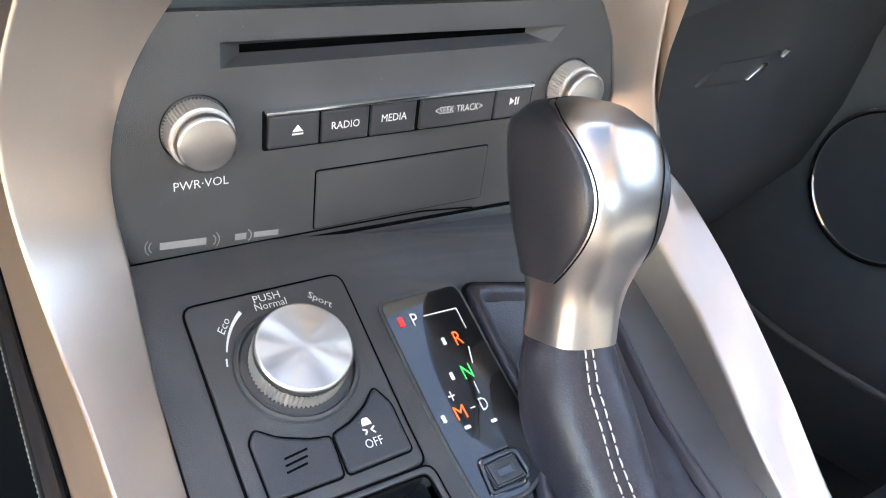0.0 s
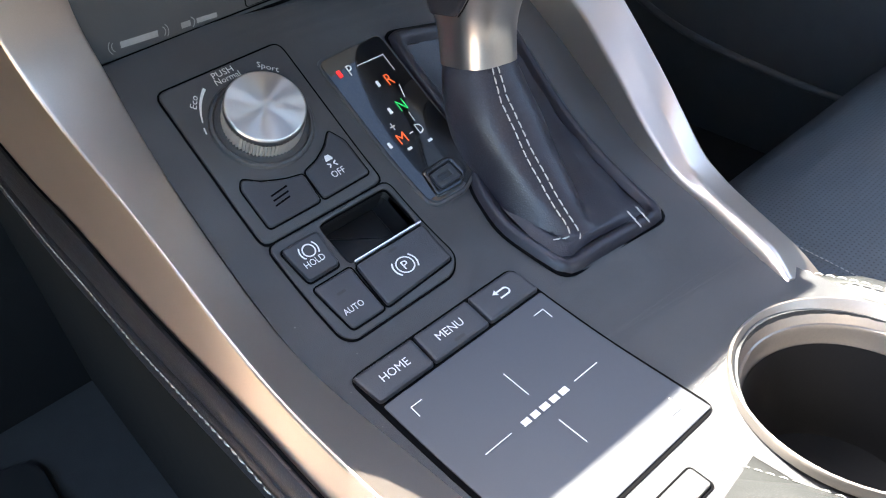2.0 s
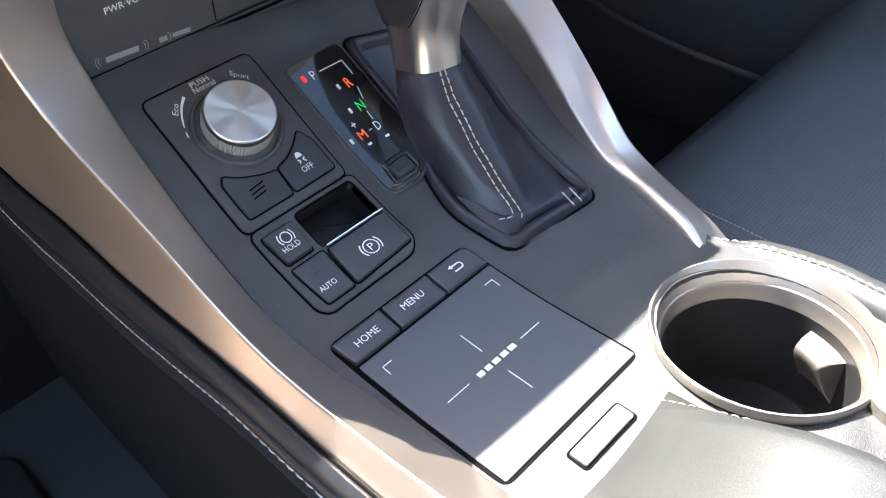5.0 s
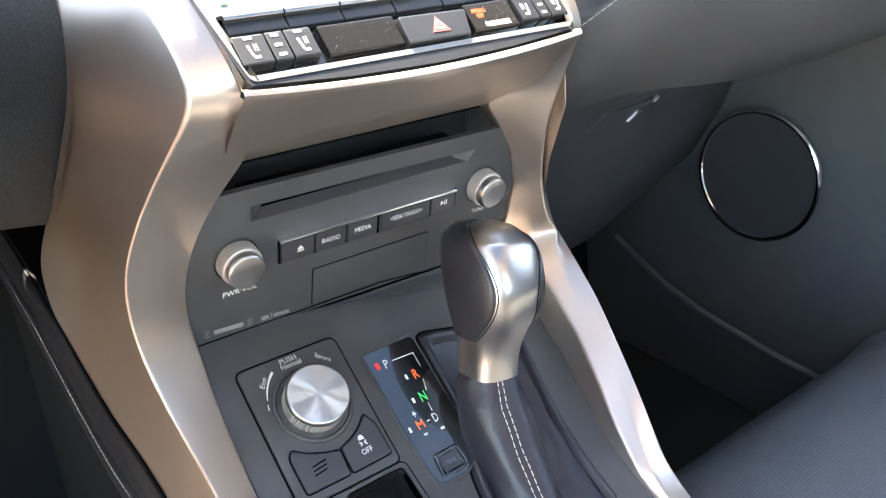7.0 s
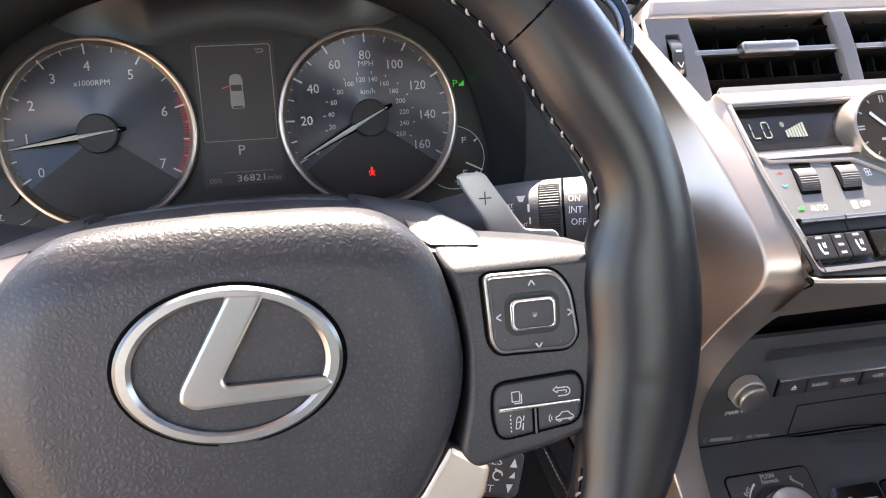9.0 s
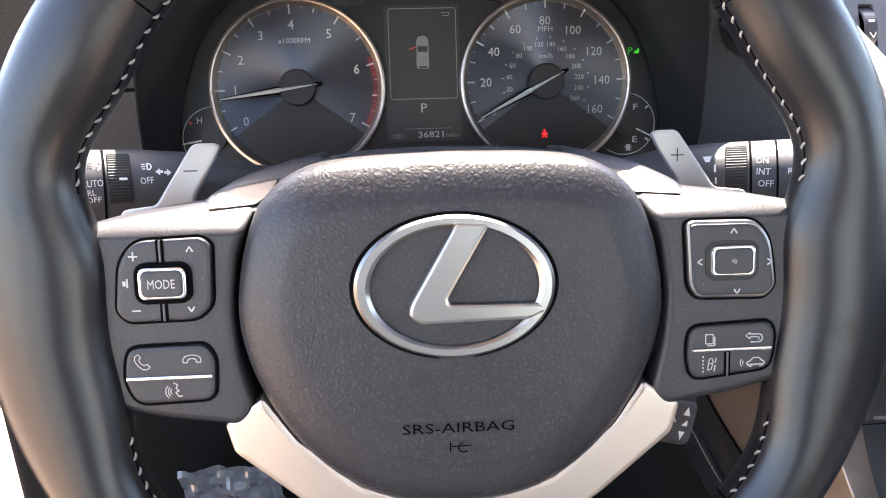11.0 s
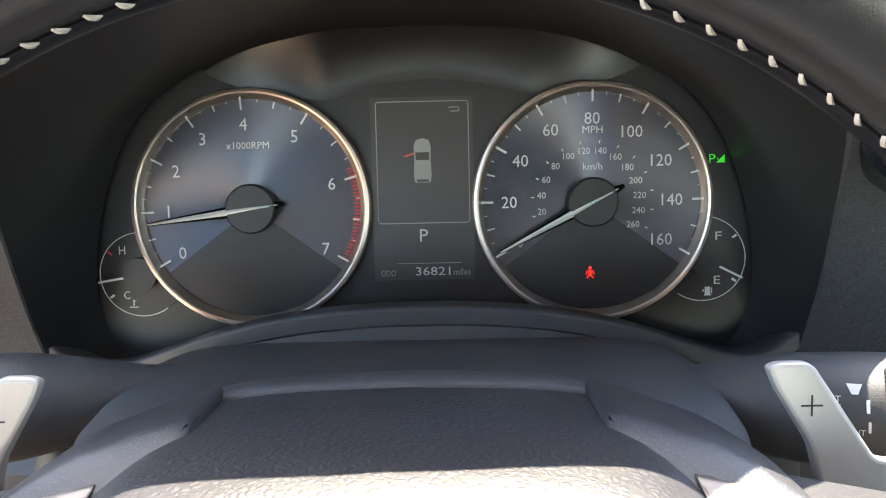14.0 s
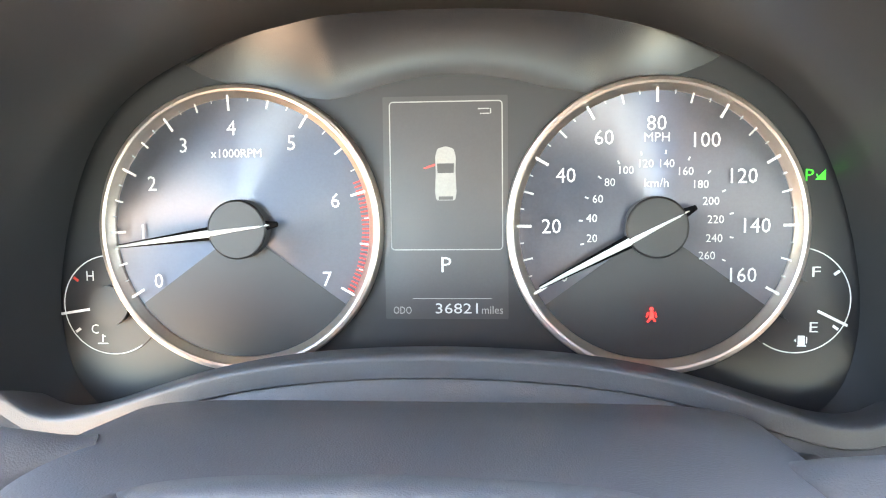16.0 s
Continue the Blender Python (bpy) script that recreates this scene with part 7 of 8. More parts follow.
def stalk(side, name, label):
    s = thing(name, (side * 0.11, 0.12, 1.0), label, "stalk", "column stalks")
    dx, dz = (-0.001, -0.0096) if side > 0 else (-0.003, -0.0036)
    a, b = Vector((side * 0.095 + dx, 0.139, 1.002 + dz)), Vector((side * 0.206 + dx, 0.097, 1.0145 + dz))
    ax = (b - a).normalized()
    face = Vector((0.0, -0.80, 0.60))
    face = (face - ax * face.dot(ax)).normalized()
    up = face.cross(ax) if face.cross(ax).z > 0 else ax.cross(face)
    L = (b - a).length
    out = 0.0055 if side > 0 else 0.0042

    def rad(u):
        return float(np.interp(u / L, [-0.4, 0, 0.15, 0.35, 0.55, 1.0], [0.0085, 0.0105, 0.0145, 0.0188, 0.0203, 0.0208]))

    def on(u, v, h=0.0):
        """u: x from the wheel's middle outwards; v: up round the barrel."""
        t = (u - 0.095) / 0.111 * L
        r = rad(t)
        return a + ax * t + (face * math.cos(v / r) + up * math.sin(v / r)) * (r + h)

    def map2(u, v, h=0.0):
        return on(u * side + out, v - 0.0040, h)
    rings = []
    for u in np.linspace(0.088, 0.206, 26):
        rings.append([on(u, 2 * math.pi * rad((u - 0.095) / 0.111 * L) * k / 40) for k in range(40)])
    body = skin("stalk_body", rings, PLASTIC, s, "black barrel", True, True, True, 50)
    for u0, u1, g in ((0.1668, 0.1680, 0.0003), (0.1790, 0.1800, 0.0004)):
        skin("ring_joint", [[on(u, 2 * math.pi * rad((u - 0.095) / 0.111 * L) * k / 40, g) for k in range(40)] for u in (u0 + out, u1 + out)], GAP, s)
    vs = np.linspace(-0.0150, 0.0120, 37)
    rr = []
    for j, v in enumerate(vs):
        rr.append([on(u + out, v, h - (0.0004 if j % 2 else 0)) for u, h in ((0.1555, 0.0), (0.1560, 0.0012), (0.1655, 0.0012), (0.1660, 0.0))])
    skin("dial", rr, RUBBER, s, "ribbed black dial", closed=False, sharp=15)
    return s, map2


ws, WS = stalk(1, "wiper_stalk", "black wiper stalk with white symbols")
hs, HS = stalk(-1, "light_stalk", "black headlight stalk with white symbols")
words("lettering", WS, [("ON", 0.1727, 0.0060, 0.0056, 0.0034, -4), ("INT", 0.1732, 0.0000, 0.0064, 0.0034, -4), ("OFF", 0.1742, -0.0062, 0.0070, 0.0034, -4), ("REAR", 0.1892, -0.0005, 0.0100, 0.0032, -4), ("MIST", 0.1407, 0.0045, 0.0055, 0.0021), ("OFF", 0.1412, 0.0018, 0.0045, 0.0021), ("INT", 0.1414, -0.0009, 0.0045, 0.0021), ("LO", 0.1417, -0.0036, 0.0032, 0.0021), ("INT", 0.1482, -0.0058, 0.0038, 0.0018)], PRINT, ws, 0.0005)
marks("icon", WS, [[(0.1450, 0.0098), (0.1494, 0.0098), (0.1482, 0.0062), (0.1464, 0.0062)], rrect(0.1508, 0.0025, 0.0010, 0.0042, 0.0003), rrect(0.1512, -0.0040, 0.0008, 0.0036, 0.0003), bar(0.1852, -0.0055, 0.1872, -0.0055, 0.0008), bar(0.1887, -0.0040, 0.1947, -0.0040, 0.0005), bar(0.1892, -0.0080, 0.1942, -0.0080, 0.0005), bar(0.1887, -0.0040, 0.1892, -0.0080, 0.0005), bar(0.1947, -0.0040, 0.1942, -0.0080, 0.0005)], PRINT, ws, 0.0005)
words("lettering", HS, [("AUTO", -0.1727, -0.0010, 0.0094, 0.0034, 4), ("DRL", -0.1745, -0.0056, 0.0060, 0.0028, 4), ("OFF", -0.1724, -0.0090, 0.0064, 0.0028, 4), ("OFF", -0.1487, 0.0000, 0.0060, 0.0034, 4)], PRINT, hs, 0.0005)
marks("icon", HS, arc(-0.1482, 0.0070, 0.0018, -90, 90, 0.0006, 8) + [bar(-0.1482, 0.0052, -0.1482, 0.0088, 0.0006)] + [bar(-0.1508, 0.0056 + 0.0013 * k, -0.1490, 0.0056 + 0.0013 * k, 0.0005) for k in range(3)]
      + arc(-0.1702, 0.0068, 0.0012, -90, 90, 0.0006, 8) + arc(-0.1752, 0.0068, 0.0012, 90, 270, 0.0006, 8) + arc(-0.1702, 0.0115, 0.0016, -90, 90, 0.0006, 8) + [bar(-0.1742, 0.0105 + 0.001 * k, -0.1717, 0.0105 + 0.001 * k, 0.0005) for k in range(3)]
      + arc(-0.1862, 0.0005, 0.0016, 0, 360, 0.0006, 12) + [bar(-0.1862 + 0.0024 * math.cos(q), 0.0005 + 0.0024 * math.sin(q), -0.1862 + 0.0033 * math.cos(q), 0.0005 + 0.0033 * math.sin(q), 0.0005) for q in [k * math.pi / 4 for k in range(8)]] + arc(-0.1862, 0.0085, 0.0020, -90, 90, 0.0007, 8)
      + [[(-0.1447, 0.0042), (-0.1427, 0.0060), (-0.1427, 0.0024)], bar(-0.1427, 0.0042, -0.1412, 0.0042, 0.0014), [(-0.1374, 0.0038), (-0.1394, 0.0056), (-0.1394, 0.0020)], bar(-0.1407, 0.0038, -0.1392, 0.0038, 0.0014)]
      + [rrect(-0.1592, 0.0008, 0.0036, 0.0012, 0.0003)], PRINT, hs, 0.0014)
cruise = thing("cruise_stalk", (0.115, 0.05, 0.89), "small black cruise control stalk with white lettering", "stalk", "column stalks")
CRA = radians(-14)
CRF = lambda u, v, h=0.0: Vector((0.118 + u * math.cos(CRA) - v * math.sin(CRA), 0.042 - h * 0.95 + 0.2 * v, 0.893 + u * math.sin(CRA) + v * math.cos(CRA) + h * 0.3))
part("paddle", solid(CRF, rrect(-0.006, -0.001, 0.034, 0.024, 0.004), -0.016, 0.0, 0.003, bottom=True), PLASTIC, cruise)
part("end_button", solid(CRF, rrect(0.0045, 0.0115, 0.010, 0.005, 0.002), -0.012, -0.002, 0.0015), BUTTON, cruise)
tube("arm", [CRF(-0.01, 0, -0.012), CRF(-0.05, 0.02, -0.04), (0.05, 0.10, 0.92)], 0.007, PLASTIC, cruise)
words("lettering", CRF, [("RES", -0.0060, 0.0062, 0.0095, 0.0038), ("SET", -0.0078, -0.0078, 0.0088, 0.0038)], PRINT, cruise, 0.0004)
marks("icon", CRF, [[(0.0030, 0.0035), (0.0070, 0.0035), (0.0050, 0.0082)], [(0.0028, -0.0052), (0.0064, -0.0052), (0.0046, -0.0098)], [(0.0035, -0.0020), (0.0068, -0.0020), (0.0062, 0.0012)]] + arc(-0.0025, -0.0010, 0.0024, 0, 300, 0.0008, 12) + [bar(-0.0045, 0.0022, -0.0010, 0.0005, 0.0010)], PRINT, cruise, 0.0004)

# ================= steering wheel =================
wheel = thing("steering_wheel", (0, 0.0, 0.82), "black leather steering wheel with silver trim and switch pads", "steering wheel")
RW = 0.1912
RIM_A = [-90, -45, -36, -28, -24, -19, -8, 4, 8, 11, 14.5, 18.5, 23, 28, 32, 37, 43, 60, 90]
RIM_R = [0.155, 0.156, 0.156, 0.151, 0.1455, 0.1425, 0.1400, 0.1375, 0.1405, 0.1460, 0.1515, 0.1540, 0.1515, 0.1485, 0.1472, 0.1485, 0.1515, 0.1525, 0.1515]


def rim_inner(a):
    s = math.degrees(math.asin(max(-1.0, min(1.0, math.sin(radians(a))))))
    return sum(w * float(np.interp(s + d, RIM_A, RIM_R)) for d, w in zip(range(-6, 7, 2), (1, 2, 3, 4, 3, 2, 1))) / 16


def rim_point(a, b, grow=0.0):
    """a: round the wheel (degrees, 0 at the right); b: round the grip (0 inwards, 90 towards the driver)."""
    r = (RW - rim_inner(a)) / 2
    h = 0.0165 + 0.0014 * math.exp(-((abs(((a + 90) % 180) - 90) - 33) / 9.0) ** 2)
    q = RW - r - (r + grow) * math.cos(radians(b))
    return WHEEL(q * math.cos(radians(a)), q * math.sin(radians(a)), (h + grow) * math.sin(radians(b)) - 0.002)


rings = [[rim_point(a, b) for b in range(0, 360, 12)] for a in np.linspace(0, 360, 241)]
for i, ring in enumerate(rings[:-1]):
    for p in ring:
        w = max(0.0, 1 - abs(abs(((i * 1.5 + 90) % 180) - 90) - 12) / 12)
        p += Vector((0, -0.972, 0.235)) * (0.0004 * w * noise.noise(Vector((p.x * 60, p.y * 60, p.z * 230))))
rings[-1] = rings[0]
rim = skin("rim", rings, RIMLEATHER, wheel, "smooth black leather grip", sharp=80)
for a0, a1 in ((13, 167), (206, 334)):
    at = np.arange(a0, a1, 0.4)
    pts = [rim_point(a, 16, 0.0002) for a in at]
    nrm = [(rim_point(a, 16, 0.01) - rim_point(a, 16, 0)).normalized() for a in at]
    stitch_line("stitching", pts, nrm, rim, 0.0066, 0.0036, 0.0010, "pale cross stitching", 0.9, DULLTHREAD)
    tube("grip_seam", [rim_point(a, 16, -0.0004) for a in np.arange(a0, a1, 1.5)], 0.0006, GAP, rim, "", 6)
for a in (43, 137, 222, 318):
    tube("grip_joint", [rim_point(a, b, -0.0005) for b in range(0, 361, 15)], 0.0008, GAP, rim, "", 6)
# hub pad
HALF = [(0.0, 0.0490), (0.040, 0.0475), (0.062, 0.0430), (0.0775, 0.0305), (0.0852, 0.0112), (0.0886, -0.0080), (0.0882, -0.0240), (0.0822, -0.0445), (0.0700, -0.0660), (0.0520, -0.0850), (0.0290, -0.0975), (0.0, -0.1010)]
full = HALF + [(-u, v) for u, v in HALF[-2:0:-1]]
line = smoothline([(u, v, 0) for u, v in full + full[:1]], 4)[:-1]
HUB = ccw([(p.x, p.y) for p in line])
steps = [(-0.0765, 0.0030), (-0.0755, 0.0010), (-0.0735, -0.0002), (-0.055, -0.0006), (-0.030, -0.0006), (-0.010, 0.0002), (-0.004, 0.0006), (0.003, 0.0022), (0.0068, 0.0052), (0.0094, 0.0105), (0.0114, 0.0165), (0.0121, 0.0190), (0.0124, 0.0205), (0.0126, 0.026)]
rings = []
for h, d in steps:
    lo = inset(HUB, d) if abs(d) > 1e-6 else HUB
    rings.append([WHEEL(u, v, h) for u, v in lo])
for s, h in ((0.45, 0.0130), (0.2, 0.0133), (0.02, 0.0134)):
    lo = inset(HUB, 0.026)
    rings.append([WHEEL(u * s * 1.4 if s > 0.4 else u * s, (v + 0.025) * s * (1.4 if s > 0.4 else 1) - 0.025, h) for u, v in lo])
skin("hub_pad", rings, HUBSKIN, wheel, "grained black airbag cover", True, False, True, 70)
rings = [[WHEEL(u, v, h) for u, v in inset(HUB, d)] for h, d in ((-0.0770, 0.0040), (-0.0775, 0.0004), (-0.0790, -0.0012), (-0.0900, -0.0010), (-0.0930, 0.0020), (-0.0940, 0.0100))]
skin("hub_shroud", rings, PLASTIC, wheel, "smooth dark shroud behind the hub", True, False, False, 50)
words("lettering", lambda u, v, h=0: WHEEL(u, v, h + 0.0131), [("SRS-AIRBAG", 0.0, -0.0622, 0.0455, 0.0042)], GAP, wheel, 0.0006, "dark embossed lettering")
marks("horn_mark", lambda u, v, h=0: WHEEL(u, v, h + 0.0129), arc(0.0018, -0.0708, 0.0020, 90, 320, 0.0006, 10) + [bar(-0.0035, -0.0725, -0.0035, -0.0685, 0.0006), bar(-0.0030, -0.0702, 0.0050, -0.0700, 0.0005)], GAP, wheel, 0.0006, "embossed horn mark")
# switch pods on the side spokes
SPOKE_CUTS = [0.0175 + 0.0018 * k for k in range(18)]
PODR = [(0.0790, 0.0310), (0.1000, 0.0305), (0.1330, 0.0262), (0.1530, 0.0225), (0.1530, -0.0380), (0.1390, -0.0520), (0.1200, -0.0570), (0.0985, -0.0600), (0.0900, -0.0620), (0.0835, -0.0550), (0.0885, -0.0330), (0.0898, -0.0120), (0.0868, 0.0110)]
for s in (1, -1):
    o = rounded([(u * s, v) for u, v in PODR], 0.006, 3)
    part("spoke", solid(SPOKE, o, -0.034, 0.0015, 0.0030, SPOKE_CUTS, bottom=True), SPOKESKIN, wheel, "grained black side spoke", 60)
    back = rounded([(0.1050 * s, 0.0240), (0.1015 * s, 0.0325), (0.0910 * s, 0.0388), (0.0840 * s, 0.0420), (0.0650 * s, 0.0472), (0.0540 * s, 0.0495), (0.0540 * s, 0.0400), (0.0740 * s, 0.0260)], 0.003, 3)
    part("spoke_shroud", solid(SPOKE, back, -0.030, 0.0008, 0.003, SPOKE_CUTS), SPOKESKIN, wheel, "grained black skin beside the hub", 60)
    tab = rounded([(0.0995 * s, 0.0275), (0.0975 * s, 0.0335), (0.0890 * s, 0.0362), (0.0725 * s, 0.0390), (0.0740 * s, 0.0335), (0.0800 * s, 0.0290)], 0.0008)
    part("trim_tab", solid(SPOKE, tab, -0.010, 0.0030, 0.0010, SPOKE_CUTS), TABMETAL, wheel, "satin silver spoke trim")
    low = rounded([(0.0965 * s, -0.0610), (0.0800 * s, -0.0500), (0.0670 * s, -0.0690), (0.0410 * s, -0.0915), (0.0 * s, -0.1000), (0.0, -0.130), (0.035 * s, -0.1180), (0.0620 * s, -0.1000), (0.0930 * s, -0.0740)], 0.002)
    part("lower_trim", solid(WHEEL, low, -0.030, 0.0005, 0.0025), SILVER, wheel, "satin silver lower spoke trim")
    pd = [(0.1060, 0.0535), (0.1090, 0.0548), (0.1175, 0.0548), (0.1200, 0.0535), (0.1385, 0.0255), (0.1540, 0.0238), (0.1562, 0.0205), (0.1562, 0.005), (0.125, 0.005), (0.1190, 0.0300), (0.1085, 0.0475)]
    pdl = part("paddle", solid(WHEEL, rounded([(u * s, v) for u, v in pd], 0.0025), -0.0745, -0.0710, 0.0014, bottom=True), PADDLE, wheel, "grey metallic shift paddle")
    m = [bar(s * 0.1205 - 0.0034, 0.0418, s * 0.1205 + 0.0034, 0.0418, 0.0006)] if s < 0 else [bar(0.1190 - 0.0032, 0.0422, 0.1190 + 0.0032, 0.0422, 0.0006), bar(0.1190, 0.0390, 0.1190, 0.0454, 0.0006)]
    marks("paddle_mark", WHEEL, m, DARKPRINT, pdl, -0.0707)
# switch pads
PADL = [(-0.1262, 0.0172), (-0.1000, 0.0180), (-0.0962, 0.0150), (-0.0972, -0.0100), (-0.1030, -0.0152), (-0.1310, -0.0156), (-0.1352, -0.0110), (-0.1330, 0.0090)]
PADR = [(0.0965, 0.0160), (0.0990, 0.0175), (0.1260, 0.0172), (0.1325, 0.0090), (0.1352, -0.0110), (0.1308, -0.0158), (0.1015, -0.0150), (0.0980, -0.0100)]
PADL2 = [(-0.1325, -0.0262), (-0.1010, -0.0258), (-0.0975, -0.0320), (-0.0985, -0.0490), (-0.1300, -0.0498), (-0.1345, -0.0400)]
PADR2 = [(0.0990, -0.0275), (0.1335, -0.0262), (0.1360, -0.0320), (0.1340, -0.0465), (0.1000, -0.0502), (0.0978, -0.0400)]
pads = []
for o, h, m in ((PADL, 0.0042, BUTTON), (PADR, 0.0042, KNOBMETAL), (PADL2, 0.0034, BUTTON), (PADR2, 0.0034, BUTTON)):
    o = rounded(o, 0.005, 4)
    part("pad_joint", solid(WHEEL, inset(ccw(o), -0.0011), 0, 0.0021), GAP, wheel)
    pads.append(part("switch_pad", solid(WHEEL, o, 0, h, 0.0016), m, wheel, "black switch pad" if m is BUTTON else "switch pad with a satin metal edge"))
part("rocker", solid(WHEEL, inset(ccw(rounded(PADR, 0.005, 4)), 0.0014), 0.003, 0.0050, 0.0012), BUTTON, pads[1], "black four-way key")
for i, (cx, cy) in enumerate(((-0.1154, 0.0003), (0.1156, 0.0006))):
    part("key_moat", solid(WHEEL, rrect(cx, cy, 0.0226, 0.0168, 0.0046), 0.003, 0.0053), GAP if i == 0 else HOLLOW, pads[i], "dark ring round the key")
    part("key_rim", solid(WHEEL, rrect(cx, cy, 0.0190, 0.0132, 0.0030), 0.003, 0.0070, 0.0010), CHROME, pads[i], "bright key rim")
    part("key", solid(WHEEL, rrect(cx, cy, 0.0166, 0.0108, 0.0022), 0.003, 0.0078, 0.0010), BUTTON, pads[i], "black centre key")
for cy, hh in ((0.0130, 0.0092), (-0.0118, 0.0074)):
    part("pad_groove", solid(WHEEL, rrect(-0.1160, cy, 0.0030, hh, 0.0004), 0.003, 0.0046), GAP, pads[0])
    part("groove_rib", solid(WHEEL, rrect(-0.1160, cy, 0.0009, hh - 0.0004, 0.0003), 0.003, 0.0049, 0.0002), DARKSILVER, pads[0], "fine rib in the groove")
for k, z in ((2, -0.0388), (3, -0.0375)):
    s = -1 if k == 2 else 1
    part("bright_strip", solid(WHEEL, rrect(s * (0.1160 if k == 2 else 0.1168), z, 0.0345, 0.0016, 0.0004), 0.003, 0.0046, 0.0005), CHROME, pads[k], "thin bright strip")
part("pad_groove", solid(WHEEL, rrect(0.1150, -0.0438, 0.0026, 0.0108, 0.0004), 0.003, 0.0038), GAP, pads[3])
part("groove_rib", solid(WHEEL, rrect(0.1150, -0.0438, 0.0008, 0.0104, 0.0003), 0.003, 0.0041, 0.0002), DARKSILVER, pads[3], "fine rib in the groove")
words("lettering", WHEEL, [("MODE", -0.1154, 0.0003, 0.0106, 0.0036)], ICONPRINT, wheel, 0.0080)
words("lettering", WHEEL, [("+", -0.1266, 0.0112, 0.0036, 0.0036), ("–", -0.1268, -0.0107, 0.0034, 0.0006)], ICONPRINT, wheel, 0.0045)


def chevron(cx, cy, a, r=0.0014):
    a = radians(a)
    t = (cx + r * math.cos(a), cy + r * math.sin(a))
    return [bar(cx + r * math.cos(a + q), cy + r * math.sin(a + q), *t, 0.0006) for q in (2.0, -2.0)]


marks("icon", WHEEL, chevron(-0.1044, 0.0130, 90) + chevron(-0.1052, -0.0104, -90) + [bar(-0.1308, -0.0005, -0.1308, 0.0015, 0.0012), bar(-0.1296, -0.0012, -0.1296, 0.0024, 0.0007)], ICONPRINT, wheel, 0.0045)
marks("icon", WHEEL, chevron(0.1150, 0.0128, 90) + chevron(0.1168, -0.0115, -90) + chevron(0.1015, 0.0008, 180) + chevron(0.1298, 0.0, 0) + arc(0.1156, 0.0006, 0.0006, 0, 360, 0.0011, 8), ICONPRINT, wheel, 0.0078)
def handset(cx, cy, turn):
    """A telephone receiver in outline."""
    shape = [(-0.0042, -0.0014), (-0.0042, 0.0004), (-0.0030, 0.0018), (0.0, 0.0024), (0.0030, 0.0018), (0.0042, 0.0004), (0.0042, -0.0014), (0.0022, -0.0014), (0.0018, 0.0002), (0.0, 0.0006), (-0.0018, 0.0002), (-0.0022, -0.0014)]
    c, si = math.cos(radians(turn)), math.sin(radians(turn))
    pts = [(cx + 0.85 * (x * c - y * si), cy + 0.85 * (x * si + y * c)) for x, y in shape]
    return [bar(*a, *b, 0.0004) for a, b in zip(pts, pts[1:] + pts[:1])]


def outline(pts, w=0.0005):
    return [bar(*a, *b, w) for a, b in zip(pts, pts[1:] + pts[:1])]


ph = handset(-0.1268, -0.0322, 130) + handset(-0.1068, -0.0318, 0)
ph += [bar(*a, *b, 0.0005) for a, b in (((-0.1148, -0.0412), (-0.1132, -0.0420)), ((-0.1132, -0.0420), (-0.1140, -0.0434)), ((-0.1140, -0.0434), (-0.1128, -0.0446)), ((-0.1128, -0.0446), (-0.1142, -0.0452)), ((-0.1142, -0.0452), (-0.1130, -0.0468)), ((-0.1130, -0.0468), (-0.1116, -0.0468)))]
ph += arc(-0.1150, -0.0448, 0.0012, 120, 240, 0.0004, 4) + arc(-0.1150, -0.0448, 0.0022, 125, 235, 0.0004, 5) + arc(-0.1150, -0.0448, 0.0032, 128, 232, 0.0004, 5)
ph += outline([(0.1056, -0.0348), (0.1088, -0.0348), (0.1088, -0.0308), (0.1056, -0.0308)], 0.0004) + [bar(0.1064, -0.0356, 0.1097, -0.0356, 0.0005), bar(0.1095, -0.0356, 0.1095, -0.0318, 0.0005)]
ph += [bar(0.1244, -0.0314, 0.1282, -0.0314, 0.0005), bar(0.1250, -0.0348, 0.1284, -0.0348, 0.0005), bar(0.1244, -0.0326, 0.1280, -0.0326, 0.0004), bar(0.1228, -0.0320, 0.1246, -0.0306, 0.0004), bar(0.1228, -0.0320, 0.1246, -0.0334, 0.0004), bar(0.1246, -0.0306, 0.1246, -0.0314, 0.0004), bar(0.1246, -0.0334, 0.1246, -0.0326, 0.0004)] + arc(0.1283, -0.0331, 0.0017, -90, 90, 0.0005, 7) + arc(0.1280, -0.0331, 0.0006, -90, 90, 0.0004, 5)
ph += [bar(0.1046, -0.0472 + 0.0016 * k, 0.1046, -0.0464 + 0.0016 * k, 0.0005) for k in range(5)] + outline([(0.1066, -0.0462), (0.1082, -0.0458), (0.1090, -0.0424), (0.1084, -0.0412), (0.1074, -0.0414), (0.1070, -0.0428)], 0.0004) + [bar(0.1072, -0.0436, 0.1086, -0.0432, 0.0004), bar(0.1094, -0.0468, 0.1098, -0.0440, 0.0005), bar(0.1098, -0.0430, 0.1102, -0.0410, 0.0005)]
ph += outline([(0.1236, -0.0446), (0.1310, -0.0444), (0.1310, -0.0434), (0.1298, -0.0428), (0.1288, -0.0416), (0.1262, -0.0416), (0.1250, -0.0430), (0.1236, -0.0434)], 0.0005) + arc(0.1250, -0.0446, 0.0008, 180, 360, 0.0005, 5) + arc(0.1296, -0.0444, 0.0008, 180, 360, 0.0005, 5) + arc(0.1224, -0.0436, 0.0008, 120, 240, 0.0004, 4) + arc(0.1226, -0.0436, 0.0020, 130, 230, 0.0004, 4)
marks("icon", WHEEL, ph, ICONPRINT, wheel, 0.0037)
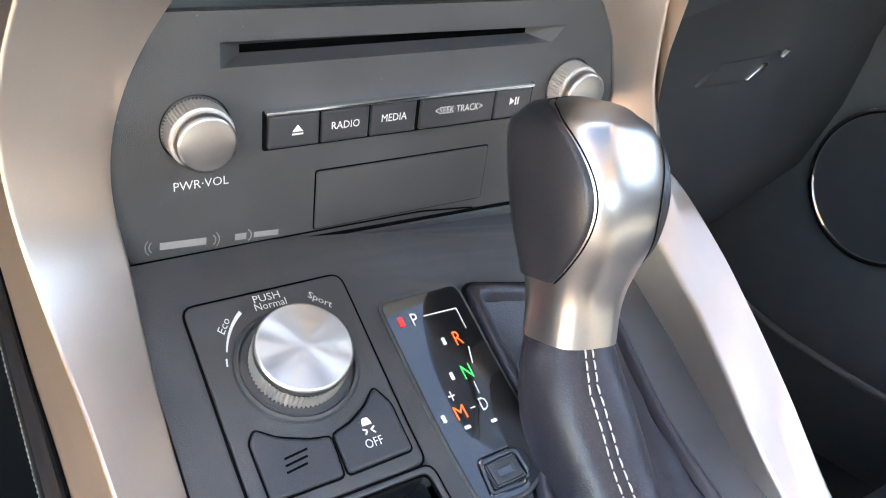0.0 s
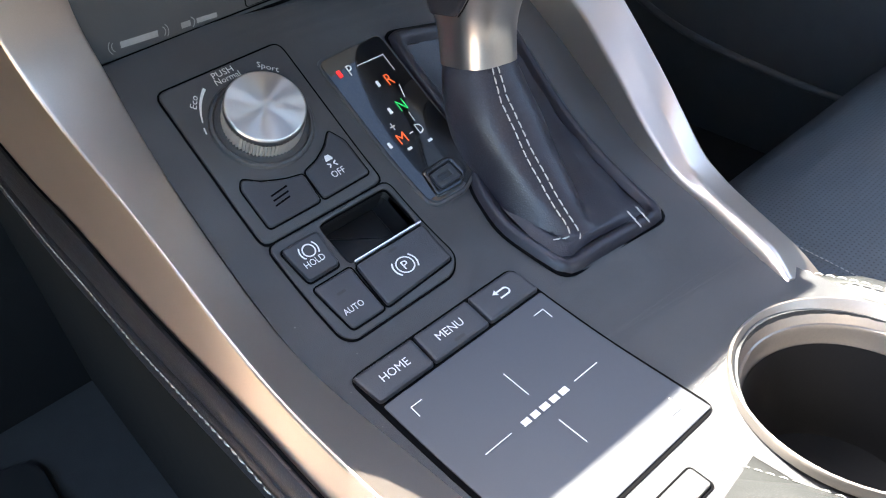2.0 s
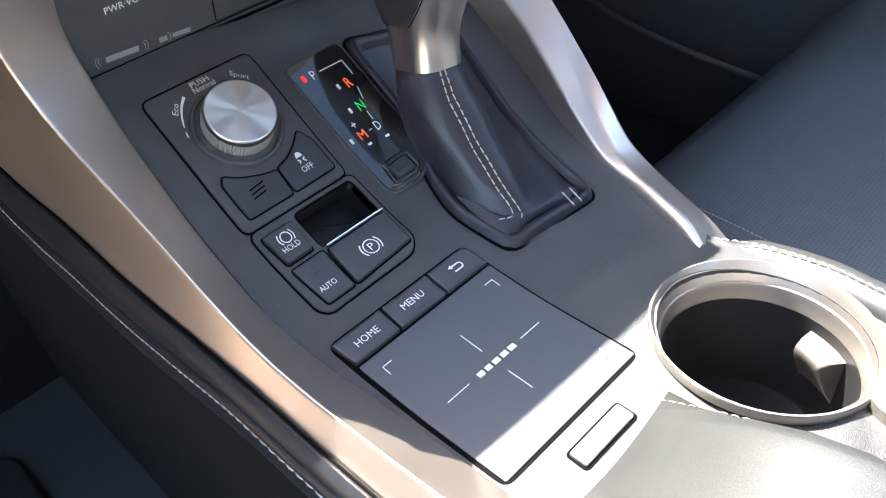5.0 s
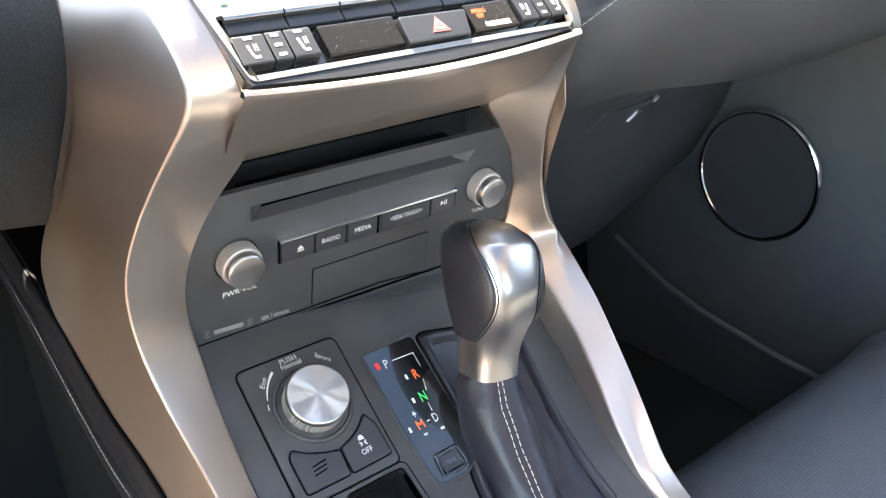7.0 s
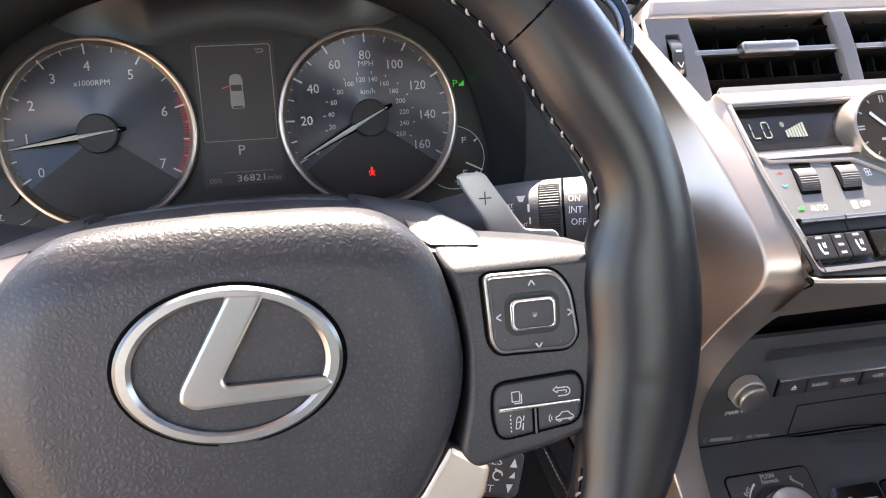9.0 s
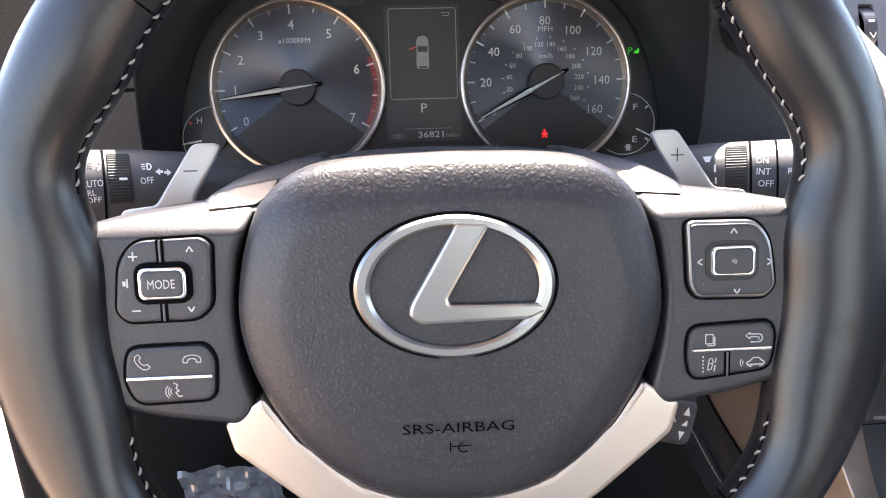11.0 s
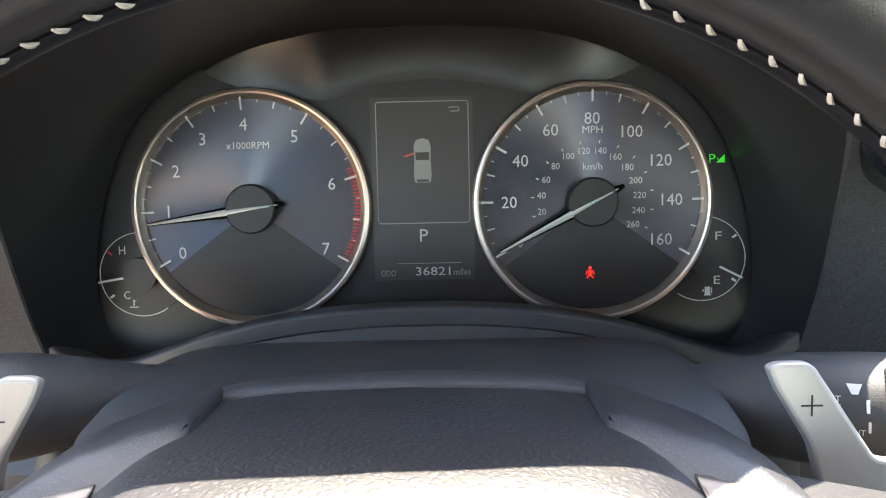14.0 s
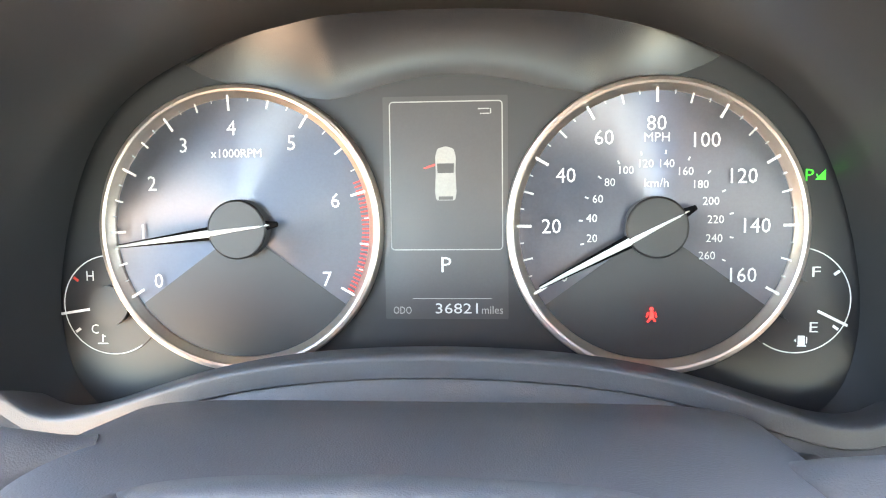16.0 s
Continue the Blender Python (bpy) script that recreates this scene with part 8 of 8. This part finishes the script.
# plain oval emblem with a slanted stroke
EH = 0.0131
rings = []
for r, h in ((1.0, 0.0), (1.0, 0.0020), (0.965, 0.0034), (0.885, 0.0034), (0.845, 0.0020), (0.842, 0.0)):
    rings.append([WHEEL(0.0 + 0.0398 * r * math.cos(2 * math.pi * k / 72), -0.0040 + 0.0285 * r * math.sin(2 * math.pi * k / 72), EH + h) for k in range(72)])
# flat near-black ring that paints the contact shadow of the emblem
marks("emblem_contact_shadow", WHEEL, [[(0.0398 * r * math.cos(a), -0.0040 + 0.0285 * r * math.sin(a)) for a, r in ((a0, 0.98), (a0, 1.045), (a1, 1.045), (a1, 0.98))] for a0, a1 in [(2 * math.pi * k / 72, 2 * math.pi * (k + 1) / 72) for k in range(72)]], GAP, wheel, EH + 0.0002, "contact shadow painted round the emblem")
emblem = skin("emblem", rings, KNOBMETAL, wheel, "satin silver oval emblem", sharp=25)
stroke = rounded([(0.0010, 0.0215), (0.0150, 0.0215), (-0.0028, -0.0085), (-0.0020, -0.0108), (0.0345, -0.0115), (0.0365, -0.0150), (0.0300, -0.0180), (-0.0140, -0.0185), (-0.0188, -0.0150), (-0.0180, -0.0105)], 0.0018, 3)
part("emblem_stroke", solid(WHEEL, stroke, EH - 0.001, EH + 0.0036, 0.0014), KNOBMETAL, emblem, "bent satin silver stroke", 25)

# ================= footwell =================
pedal = thing("brake_pedal", (-0.02, 0.60, 0.3), "dark brake pedal in the footwell shade", "pedal")
part("pedal_pad", solid(lambda u, v, h: Vector((u, 0.60 + 0.5 * (v - 0.38) - h, v)), rrect(-0.02, 0.40, 0.11, 0.07, 0.01), 0, 0.015, 0.003, bottom=True), RUBBER, pedal)
tube("pedal_arm", [(-0.02, 0.615, 0.40), (-0.02, 0.64, 0.55), (-0.02, 0.60, 0.75)], 0.008, PLASTIC, pedal)
mat_ob = thing("floor_mat", (-0.02, 0.3, 0.262), "dark rubber floor mat in the driver's footwell", "mat")
part("mat", solid(lambda u, v, h: Vector((u, v, h)), rrect(-0.06, 0.25, 0.44, 0.62, 0.04), 0.258, 0.268, 0.004, bottom=True), RUBBER, mat_ob)
film = thing("plastic_film", (-0.24, 0.55, 0.30), "crumpled clear plastic film over the footwell trim", "plastic film")
rows = []
for j in range(26):
    row = []
    for i in range(26):
        p = Vector((-0.300 + 0.122 * i / 25, 0.575 - 0.05 * j / 25, 0.30 + 0.225 * j / 25))
        row.append(p + Vector((0, -1, 0.2)) * (0.012 * noise.noise(p * 30) + 0.008 * noise.noise(p * 85)))
    rows.append(row)
skin("sheet", rows, mat("crumpled_film", (0.22, 0.22, 0.23), 0.10, spots=0.3), film, "glossy crumpled film", closed=False, sharp=12)
